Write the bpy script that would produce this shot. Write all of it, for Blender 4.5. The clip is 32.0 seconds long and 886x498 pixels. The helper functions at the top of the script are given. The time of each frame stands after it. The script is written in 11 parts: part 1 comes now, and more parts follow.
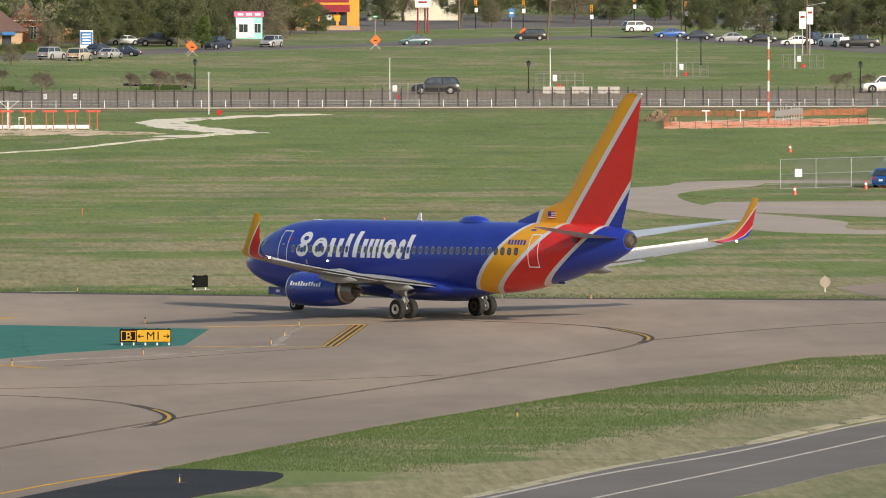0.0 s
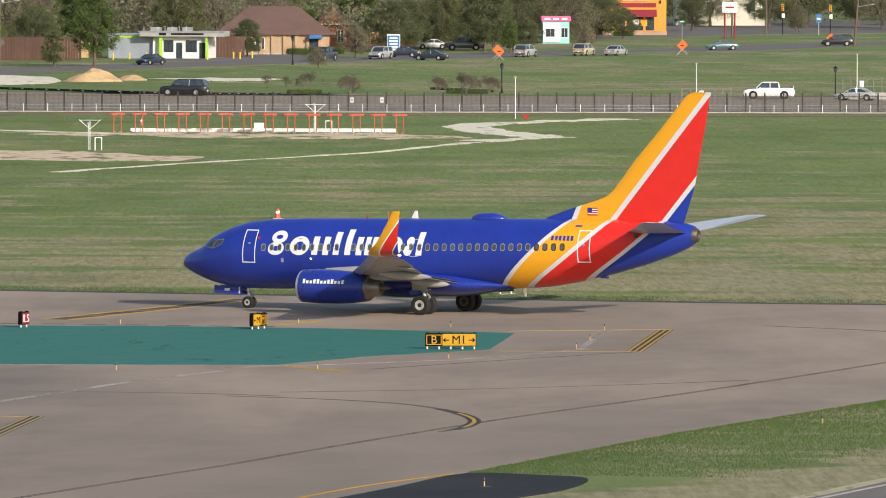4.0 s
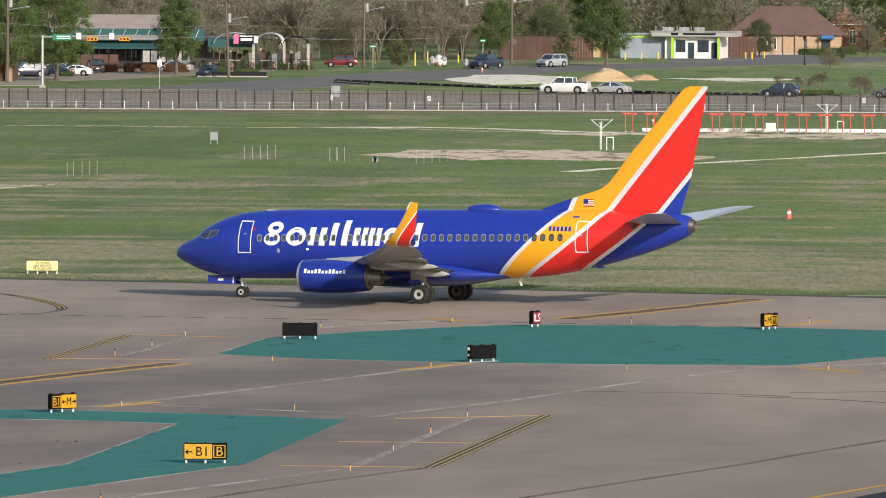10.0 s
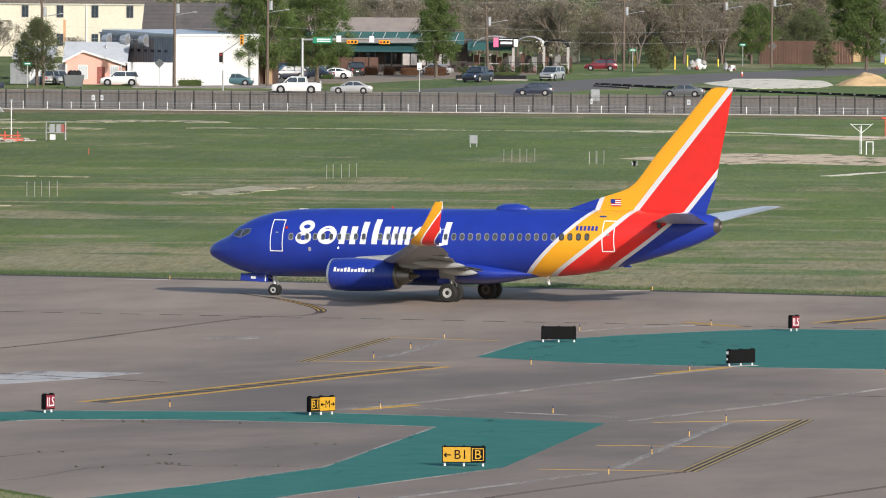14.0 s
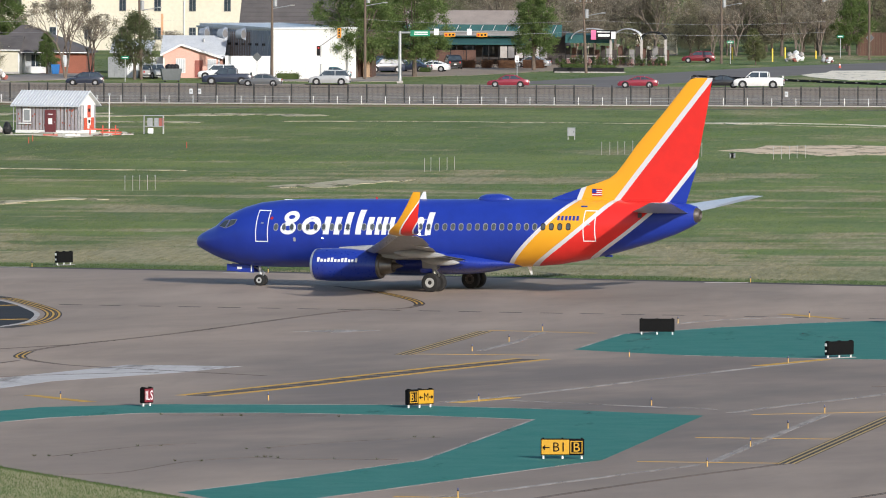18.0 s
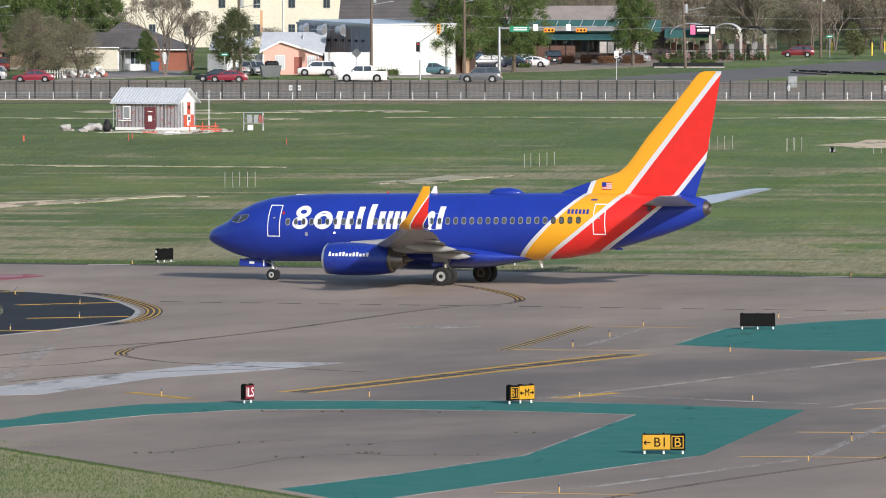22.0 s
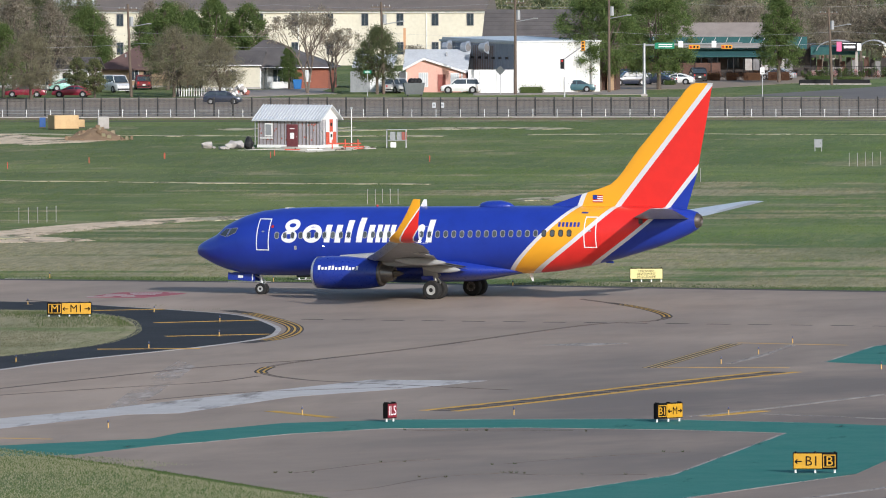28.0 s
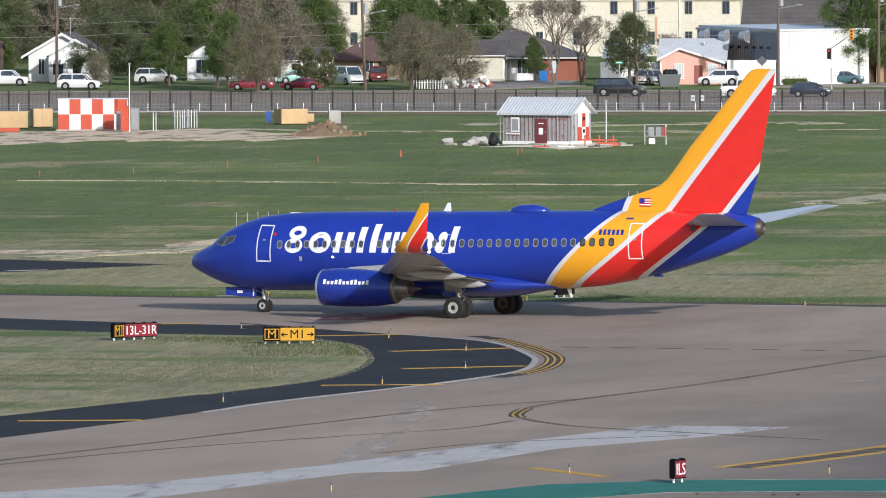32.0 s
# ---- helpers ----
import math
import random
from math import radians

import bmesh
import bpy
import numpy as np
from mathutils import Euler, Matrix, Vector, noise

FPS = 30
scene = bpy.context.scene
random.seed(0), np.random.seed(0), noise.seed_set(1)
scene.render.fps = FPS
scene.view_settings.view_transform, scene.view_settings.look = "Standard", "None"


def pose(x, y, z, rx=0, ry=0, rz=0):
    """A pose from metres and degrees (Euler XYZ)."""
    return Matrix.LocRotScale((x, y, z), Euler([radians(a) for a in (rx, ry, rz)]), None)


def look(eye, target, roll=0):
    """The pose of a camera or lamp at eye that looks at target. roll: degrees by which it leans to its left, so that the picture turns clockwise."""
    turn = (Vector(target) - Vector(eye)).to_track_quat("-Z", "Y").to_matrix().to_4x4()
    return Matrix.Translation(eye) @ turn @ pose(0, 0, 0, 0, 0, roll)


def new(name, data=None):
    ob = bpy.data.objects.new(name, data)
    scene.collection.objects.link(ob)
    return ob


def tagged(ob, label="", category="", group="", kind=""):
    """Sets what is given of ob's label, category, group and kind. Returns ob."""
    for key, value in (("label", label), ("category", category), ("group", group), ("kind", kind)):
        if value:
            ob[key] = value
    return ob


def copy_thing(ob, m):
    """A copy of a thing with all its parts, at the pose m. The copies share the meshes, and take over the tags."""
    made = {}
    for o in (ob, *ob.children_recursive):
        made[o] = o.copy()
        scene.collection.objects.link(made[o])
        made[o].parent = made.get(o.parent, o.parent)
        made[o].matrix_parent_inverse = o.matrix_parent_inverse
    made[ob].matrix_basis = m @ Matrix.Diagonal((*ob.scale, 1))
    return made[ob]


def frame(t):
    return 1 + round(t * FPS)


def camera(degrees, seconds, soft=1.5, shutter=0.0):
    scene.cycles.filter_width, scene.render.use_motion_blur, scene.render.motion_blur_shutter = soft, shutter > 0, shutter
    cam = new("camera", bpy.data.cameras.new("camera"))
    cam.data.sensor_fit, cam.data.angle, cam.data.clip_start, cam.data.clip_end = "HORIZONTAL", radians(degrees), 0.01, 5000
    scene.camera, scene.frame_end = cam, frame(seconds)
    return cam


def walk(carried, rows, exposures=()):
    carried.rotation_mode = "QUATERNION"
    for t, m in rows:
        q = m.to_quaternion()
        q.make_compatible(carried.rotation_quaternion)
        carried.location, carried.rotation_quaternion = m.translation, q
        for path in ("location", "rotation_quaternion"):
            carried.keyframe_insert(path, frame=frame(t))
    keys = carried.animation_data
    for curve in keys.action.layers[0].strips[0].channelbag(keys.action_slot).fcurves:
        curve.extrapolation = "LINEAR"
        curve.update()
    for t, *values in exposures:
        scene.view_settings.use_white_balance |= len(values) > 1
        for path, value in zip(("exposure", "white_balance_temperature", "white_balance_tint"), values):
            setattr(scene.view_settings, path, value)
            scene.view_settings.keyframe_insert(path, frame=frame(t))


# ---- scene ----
from mathutils import geometry


def aim(x, y, z, pan, tilt, lean):
    """A camera pose from a place, the bearing left of +y, the tilt above level and the lean, in degrees."""
    return pose(x, y, z, 90 + tilt, 0, pan) @ pose(0, 0, 0, 0, 0, lean)


cam = camera(5.279, 32.0, soft=1.0)
walk(cam, [
    (0.0, aim(0.00, 0.00, 23.61, -2.948, -2.162, -0.083)),
    (0.5, aim(0.00, 0.00, 23.61, -2.724, -2.161, 0.032)),
    (1.0, aim(0.00, 0.00, 23.61, -2.477, -2.155, -0.024)),
    (1.5, aim(0.00, 0.00, 23.61, -2.275, -2.170, -0.033)),
    (2.0, aim(0.00, 0.00, 23.61, -2.080, -2.189, -0.062)),
    (2.5, aim(0.00, 0.00, 23.61, -1.898, -2.212, 0.100)),
    (4.5, aim(0.00, 0.00, 23.61, -0.825, -2.122, 0.027)),
    (5.0, aim(0.00, 0.00, 23.61, -0.529, -2.133, -0.116)),
    (5.5, aim(0.00, 0.00, 23.61, -0.260, -2.124, -0.246)),
    (6.0, aim(0.00, 0.00, 23.61, 0.000, -2.127, -0.129)),
    (6.5, aim(0.00, 0.00, 23.61, 0.286, -2.123, -0.042)),
    (7.0, aim(0.00, 0.00, 23.61, 0.586, -2.145, 0.187)),
    (7.5, aim(0.00, 0.00, 23.61, 0.862, -2.186, 0.184)),
    (8.0, aim(0.00, 0.00, 23.61, 1.076, -2.202, 0.105)),
    (8.5, aim(0.00, 0.00, 23.61, 1.283, -2.193, 0.121)),
    (9.0, aim(0.00, 0.00, 23.61, 1.497, -2.181, 0.226)),
    (9.5, aim(0.00, 0.00, 23.61, 1.705, -2.167, 0.314)),
    (10.0, aim(0.00, 0.00, 23.61, 1.926, -2.145, 0.237)),
    (10.5, aim(0.00, 0.00, 23.61, 2.157, -2.151, 0.272)),
    (11.0, aim(0.00, 0.00, 23.61, 2.364, -2.176, 0.317)),
    (11.5, aim(0.00, 0.00, 23.61, 2.545, -2.178, 0.287)),
    (12.0, aim(0.00, 0.00, 23.61, 2.715, -2.167, 0.298)),
    (12.5, aim(0.00, 0.00, 23.61, 2.885, -2.166, 0.287)),
    (13.0, aim(0.00, 0.00, 23.61, 3.097, -2.170, 0.305)),
    (13.5, aim(0.00, 0.00, 23.61, 3.318, -2.157, 0.322)),
    (14.0, aim(0.00, 0.00, 23.61, 3.472, -2.132, 0.378)),
    (14.5, aim(0.00, 0.00, 23.61, 3.564, -2.137, 0.227)),
    (16.5, aim(0.00, 0.00, 23.61, 3.705, -2.146, 0.153)),
    (17.0, aim(0.00, 0.00, 23.61, 3.778, -2.103, 0.095)),
    (17.5, aim(0.00, 0.00, 23.61, 3.892, -2.115, 0.209)),
    (18.0, aim(0.00, 0.00, 23.61, 4.057, -2.178, 0.202)),
    (18.5, aim(0.00, 0.00, 23.61, 4.191, -2.253, 0.217)),
    (19.0, aim(0.00, 0.00, 23.61, 4.302, -2.290, 0.101)),
    (19.5, aim(0.00, 0.00, 23.61, 4.364, -2.269, 0.004)),
    (20.0, aim(0.00, 0.00, 23.61, 4.409, -2.232, 0.171)),
    (20.5, aim(0.00, 0.00, 23.61, 4.470, -2.219, 0.219)),
    (21.0, aim(0.00, 0.00, 23.61, 4.542, -2.238, 0.184)),
    (21.5, aim(0.00, 0.00, 23.61, 4.597, -2.236, 0.038)),
    (22.0, aim(0.00, 0.00, 23.61, 4.655, -2.204, -0.062)),
    (22.5, aim(0.00, 0.00, 23.61, 4.718, -2.151, -0.213)),
    (23.0, aim(0.00, 0.00, 23.61, 4.821, -2.099, -0.111)),
    (23.5, aim(0.00, 0.00, 23.61, 4.903, -2.099, -0.128)),
    (24.0, aim(0.00, 0.00, 23.61, 4.966, -2.097, -0.331)),
    (24.5, aim(0.00, 0.00, 23.61, 5.016, -2.105, -0.241)),
    (25.0, aim(0.00, 0.00, 23.61, 5.079, -2.122, -0.271)),
    (25.5, aim(0.00, 0.00, 23.61, 5.141, -2.127, -0.273)),
    (27.5, aim(0.00, 0.00, 23.61, 5.387, -2.081, -0.154)),
    (28.0, aim(-0.78, 8.50, 23.05, 5.514, -2.079, -0.179)),
    (28.5, aim(-2.57, 25.50, 23.10, 5.630, -2.147, -0.049)),
    (29.0, aim(-4.63, 43.00, 23.86, 5.748, -2.238, -0.097)),
    (29.5, aim(-6.45, 60.50, 22.87, 5.880, -2.194, -0.162)),
    (30.0, aim(-8.32, 76.50, 21.78, 6.108, -2.139, -0.265)),
    (30.5, aim(-9.56, 85.00, 21.29, 6.354, -2.101, -0.238)),
    (31.0, aim(-10.21, 87.50, 21.20, 6.605, -2.073, -0.370)),
    (31.5, aim(-10.49, 87.50, 21.17, 6.788, -2.077, -0.343)),
    (32.0, aim(-10.64, 87.00, 21.12, 6.926, -2.101, -0.238)),
], ((0.0, 0.28, 7010, 10), (5.0, 0.245, 6600, 10), (9.0, 0.22, 6490, 10), (11.0, 0.21, 6370, 10), (19.0, 0.21, 6100, 10), (28.0, 0.13, 5930, 10), (32.0, 0.11, 5890, 10)))

# ---- world and sun ----
SUN_AZ, SUN_EL = radians(-56), radians(22)
world = bpy.data.worlds.new("sky")
scene.world = world
world.use_nodes = True
sky = world.node_tree.nodes.new("ShaderNodeTexSky")
sky.sky_type = "NISHITA"
sky.sun_disc = False
sky.sun_elevation = SUN_EL
sky.sun_rotation = radians(90) - SUN_AZ
sky.air_density, sky.dust_density = 1.0, 1.6
back = world.node_tree.nodes["Background"]
back.inputs[1].default_value = 0.13
world.node_tree.links.new(sky.outputs[0], back.inputs[0])
sun = new("sun", bpy.data.lights.new("sun", "SUN"))
sun.data.energy, sun.data.angle, sun.data.color = 4.1, radians(0.53), (1.0, 0.935, 0.85)
to_sun = Vector((math.cos(SUN_AZ) * math.cos(SUN_EL), math.sin(SUN_AZ) * math.cos(SUN_EL), math.sin(SUN_EL)))
sun.matrix_world = look(to_sun * 100, (0, 0, 0))


# ---- materials ----
def shader(name):
    m = bpy.data.materials.new(name)
    m.use_nodes = True
    t = m.node_tree
    return m, t, t.nodes["Principled BSDF"]


def node(t, kind, **values):
    n = t.nodes.new(kind)
    for k, v in values.items():
        n.inputs[k.replace("_", " ")].default_value = v
    return n


def coords(t, stretch=(1, 1, 1)):
    c = t.nodes.new("ShaderNodeTexCoord")
    s = t.nodes.new("ShaderNodeMapping")
    s.inputs["Scale"].default_value = stretch
    t.links.new(c.outputs["Object"], s.inputs["Vector"])
    return s.outputs["Vector"]


def blend(t, fac, a, b):
    n = t.nodes.new("ShaderNodeMix")
    n.data_type = "RGBA"
    for sock, v in ((0, fac), (6, a), (7, b)):
        if hasattr(v, "is_linked"):
            t.links.new(v, n.inputs[sock])
        elif sock == 0:
            n.inputs[0].default_value = v
        else:
            n.inputs[sock].default_value = (*v, 1) if len(v) == 3 else v
    return n.outputs[2]


def calc(t, op, a, b=0.0, c=0.0):
    n = t.nodes.new("ShaderNodeMath")
    n.operation = op
    for i, v in enumerate((a, b, c)):
        if hasattr(v, "is_linked"):
            t.links.new(v, n.inputs[i])
        else:
            n.inputs[i].default_value = v
    return n.outputs[0]


def ramp(t, value, lo, hi):
    n = t.nodes.new("ShaderNodeMapRange")
    n.inputs[1].default_value, n.inputs[2].default_value = lo, hi
    t.links.new(value, n.inputs[0])
    return n.outputs[0]


def spots(t, vec, scale, detail=4.0, rough=0.6):
    n = node(t, "ShaderNodeTexNoise", Scale=scale, Detail=detail, Roughness=rough)
    t.links.new(vec, n.inputs["Vector"])
    return n.outputs["Fac"]


def relief(t, p, height, strength, distance=0.02):
    b = node(t, "ShaderNodeBump", Strength=strength, Distance=distance)
    t.links.new(height, b.inputs["Height"])
    t.links.new(b.outputs[0], p.inputs["Normal"])


def paint(name, c1, c2=None, scale=1.5, fine=14.0, rough=0.5, metal=0.0, bump=0.0, coat=0.0, vary=0.0):
    """A surface with stains at one scale and grain at a finer one; vary: how far single pieces differ."""
    m, t, p = shader(name)
    c2 = c2 or tuple(0.8 * v for v in c1)
    v = coords(t)
    broad, grain = spots(t, v, scale), spots(t, v, fine, 3)
    col = blend(t, ramp(t, broad, 0.35, 0.7), c1, c2)
    col = blend(t, calc(t, "MULTIPLY", ramp(t, grain, 0.4, 0.75), 0.35), col, tuple(0.75 * q for q in c2))
    if vary:
        info = t.nodes.new("ShaderNodeObjectInfo")
        h = t.nodes.new("ShaderNodeHueSaturation")
        t.links.new(calc(t, "MULTIPLY_ADD", info.outputs["Random"], 2 * vary, 1 - vary), h.inputs["Value"])
        t.links.new(col, h.inputs["Color"])
        col = h.outputs[0]
    t.links.new(col, p.inputs["Base Color"])
    p.inputs["Metallic"].default_value = metal
    t.links.new(calc(t, "MULTIPLY_ADD", grain, 0.2, rough - 0.1), p.inputs["Roughness"])
    p.inputs["Coat Weight"].default_value = coat
    p.inputs["Coat Roughness"].default_value = 0.08
    if bump:
        relief(t, p, grain, bump)
    return m


def worn_paint(name, c1, c2, lo, hi, scale=0.5, stretch=(1, 0.18, 1)):
    """Road paint that has flaked off in patches and lets the slab below show."""
    m = paint(name, c1, c2, 0.5, 5, 0.8)
    t = m.node_tree
    p, out = t.nodes["Principled BSDF"], t.nodes["Material Output"]
    p.inputs["Specular IOR Level"].default_value = 0.12
    clear, mix = t.nodes.new("ShaderNodeBsdfTransparent"), t.nodes.new("ShaderNodeMixShader")
    t.links.new(ramp(t, spots(t, coords(t, stretch), scale, 5, 0.7), lo, hi), mix.inputs[0])
    t.links.new(clear.outputs[0], mix.inputs[1])
    t.links.new(p.outputs[0], mix.inputs[2])
    t.links.new(mix.outputs[0], out.inputs["Surface"])
    return m


def leaf_material(name, c1, c2):
    m, t, p = shader(name)
    geo = t.nodes.new("ShaderNodeNewGeometry")
    info = t.nodes.new("ShaderNodeObjectInfo")
    mix = calc(t, "FRACT", calc(t, "ADD", geo.outputs["Random Per Island"], calc(t, "MULTIPLY", info.outputs["Random"], 0.6)))
    col = blend(t, mix, c1, c2)
    t.links.new(col, p.inputs["Base Color"])
    p.inputs["Roughness"].default_value = 0.7
    p.inputs["Specular IOR Level"].default_value = 0.25
    veil = t.nodes.new("ShaderNodeBsdfTranslucent")
    t.links.new(col, veil.inputs["Color"])
    mixed = t.nodes.new("ShaderNodeMixShader")
    mixed.inputs[0].default_value = 0.38
    t.links.new(p.outputs[0], mixed.inputs[1])
    t.links.new(veil.outputs[0], mixed.inputs[2])
    t.links.new(mixed.outputs[0], t.nodes["Material Output"].inputs["Surface"])
    return m


def glass(name, tint=(0.03, 0.04, 0.05)):
    m, t, p = shader(name)
    v = coords(t)
    t.links.new(blend(t, ramp(t, spots(t, v, 1.2), 0.4, 0.7), tint, tuple(1.8 * q for q in tint)), p.inputs["Base Color"])
    p.inputs["Roughness"].default_value = 0.06
    p.inputs["Specular IOR Level"].default_value = 0.6
    return m


def glow(name, colour, strength):
    m, t, p = shader(name)
    p.inputs["Base Color"].default_value = (*colour, 1)
    p.inputs["Emission Color"].default_value = (*colour, 1)
    p.inputs["Emission Strength"].default_value = strength
    return m


def grass_material(name="airfield_grass", tufted=False, extra=0.0):
    m, t, p = shader(name)
    v = coords(t)
    sep = t.nodes.new("ShaderNodeSeparateXYZ")
    t.links.new(v, sep.inputs[0])
    deep = coords(t, (1, 0.22, 1))
    wide, mid, fine = spots(t, v, 0.012, 5), spots(t, deep, 0.13, 5, 0.65), spots(t, deep, 1.2, 4, 0.7)
    wisps, thin = spots(t, coords(t, (0.8, 0.28, 1)), 0.15, 6, 0.66), spots(t, coords(t, (0.8, 0.22, 1)), 0.5, 5, 0.7)
    belts = spots(t, coords(t, (0.35, 0.7, 1)), 0.042, 4, 0.55)
    blades, clumps = spots(t, coords(t, (1, 0.07, 1)), 2.6, 4, 0.7), spots(t, coords(t, (1, 0.10, 1)), 0.7, 4, 0.65)
    green = blend(t, ramp(t, mid, 0.35, 0.7), (0.106, 0.153, 0.058), (0.172, 0.212, 0.090))
    lush = blend(t, ramp(t, spots(t, v, 0.03), 0.5, 0.62), green, (0.130, 0.190, 0.056))
    lush = blend(t, calc(t, "MULTIPLY", calc(t, "MULTIPLY", ramp(t, sep.outputs["X"], -45, 15), ramp(t, sep.outputs["Y"], 515, 550)), 0.6), lush, (0.190, 0.250, 0.088))
    lush = blend(t, calc(t, "MULTIPLY", ramp(t, sep.outputs["X"], -50, -90), 0.45), lush, (0.112, 0.128, 0.052))
    lush = blend(t, calc(t, "MULTIPLY", ramp(t, blades, 0.40, 0.70), 0.50), lush, (0.062, 0.098, 0.040))
    lush = blend(t, calc(t, "MULTIPLY", ramp(t, clumps, 0.50, 0.70), 0.28), lush, (0.265, 0.250, 0.130))
    lush = blend(t, calc(t, "MULTIPLY", ramp(t, spots(t, coords(t, (0.5, 0.6, 1)), 0.055, 5), 0.49, 0.62), 0.55), lush, (0.190, 0.232, 0.080))
    dry = blend(t, ramp(t, fine, 0.35, 0.7), (0.355, 0.312, 0.192), (0.240, 0.226, 0.126))
    dry = blend(t, calc(t, "MULTIPLY", ramp(t, blades, 0.40, 0.70), 0.52), dry, (0.110, 0.108, 0.056))
    # a mown, dry belt runs beside the far taxiway edge
    side = calc(t, "MULTIPLY_ADD", sep.outputs["X"], 0.34, sep.outputs["Y"])
    rise, fall = ramp(t, side, 564, 574), ramp(t, side, 640, 600)
    belt = calc(t, "MULTIPLY", calc(t, "MULTIPLY", rise, fall), 0.80)
    far = calc(t, "MULTIPLY", ramp(t, sep.outputs["Y"], 1030, 1100), 0.10)
    far = calc(t, "ADD", far, calc(t, "MULTIPLY", calc(t, "MULTIPLY", ramp(t, sep.outputs["Y"], 1085, 1115), ramp(t, sep.outputs["X"], 0, 40)), 0.16))
    # the east side and the strip by the service road are drier
    far = calc(t, "ADD", far, calc(t, "MULTIPLY", ramp(t, sep.outputs["Y"], 720, 820), -0.22))
    far = calc(t, "ADD", far, calc(t, "MULTIPLY", ramp(t, sep.outputs["X"], -55, -90), -0.14))
    road_side = calc(t, "MULTIPLY_ADD", sep.outputs["X"], -2.45, sep.outputs["Y"])
    far = calc(t, "ADD", far, calc(t, "MULTIPLY", calc(t, "MULTIPLY", ramp(t, road_side, 346, 334), ramp(t, sep.outputs["Y"], 520, 500)), 1.2))
    amount = calc(t, "ADD", calc(t, "ADD", belt, far), calc(t, "MULTIPLY", calc(t, "SUBTRACT", wide, 0.47), 1.9))
    amount = calc(t, "ADD", amount, calc(t, "MULTIPLY", calc(t, "SUBTRACT", wisps, 0.49), 3.0))
    amount = calc(t, "ADD", amount, calc(t, "MULTIPLY", calc(t, "SUBTRACT", thin, 0.49), 0.9))
    amount = calc(t, "ADD", amount, calc(t, "MULTIPLY", calc(t, "SUBTRACT", belts, 0.49), 2.4))
    bands = spots(t, coords(t, (0.3, 1, 1)), 0.13, 4, 0.55)
    amount = calc(t, "ADD", amount, calc(t, "MULTIPLY", calc(t, "MULTIPLY", calc(t, "SUBTRACT", bands, 0.5), 5.0), ramp(t, sep.outputs["Y"], 900, 700)))
    amount = calc(t, "ADD", amount, extra)
    col = blend(t, ramp(t, amount, 0.08, 0.62), lush, dry)
    col = blend(t, calc(t, "MULTIPLY", ramp(t, spots(t, coords(t, (1, 0.09, 1)), 0.30, 6, 0.75), 0.55, 0.74), 0.4), col, (0.064, 0.098, 0.040))
    col = blend(t, calc(t, "MULTIPLY", ramp(t, spots(t, coords(t, (0.6, 0.35, 1)), 0.11, 4, 0.55), 0.50, 0.66), 0.42), col, (0.078, 0.118, 0.044))
    if tufted:
        geo = t.nodes.new("ShaderNodeNewGeometry")
        each = geo.outputs["Random Per Island"]
        col = blend(t, calc(t, "MULTIPLY", ramp(t, each, 0.6, 1.0), 0.16), col, (0.300, 0.275, 0.160))
        col = blend(t, calc(t, "MULTIPLY", ramp(t, each, 0.5, 0.0), 0.22), col, (0.040, 0.072, 0.024))
    t.links.new(col, p.inputs["Base Color"])
    p.inputs["Roughness"].default_value = 0.95
    p.inputs["Specular IOR Level"].default_value = 0.1
    relief(t, p, calc(t, "ADD", blades, calc(t, "MULTIPLY", mid, 2.0)), 0.35, 0.10)
    return m


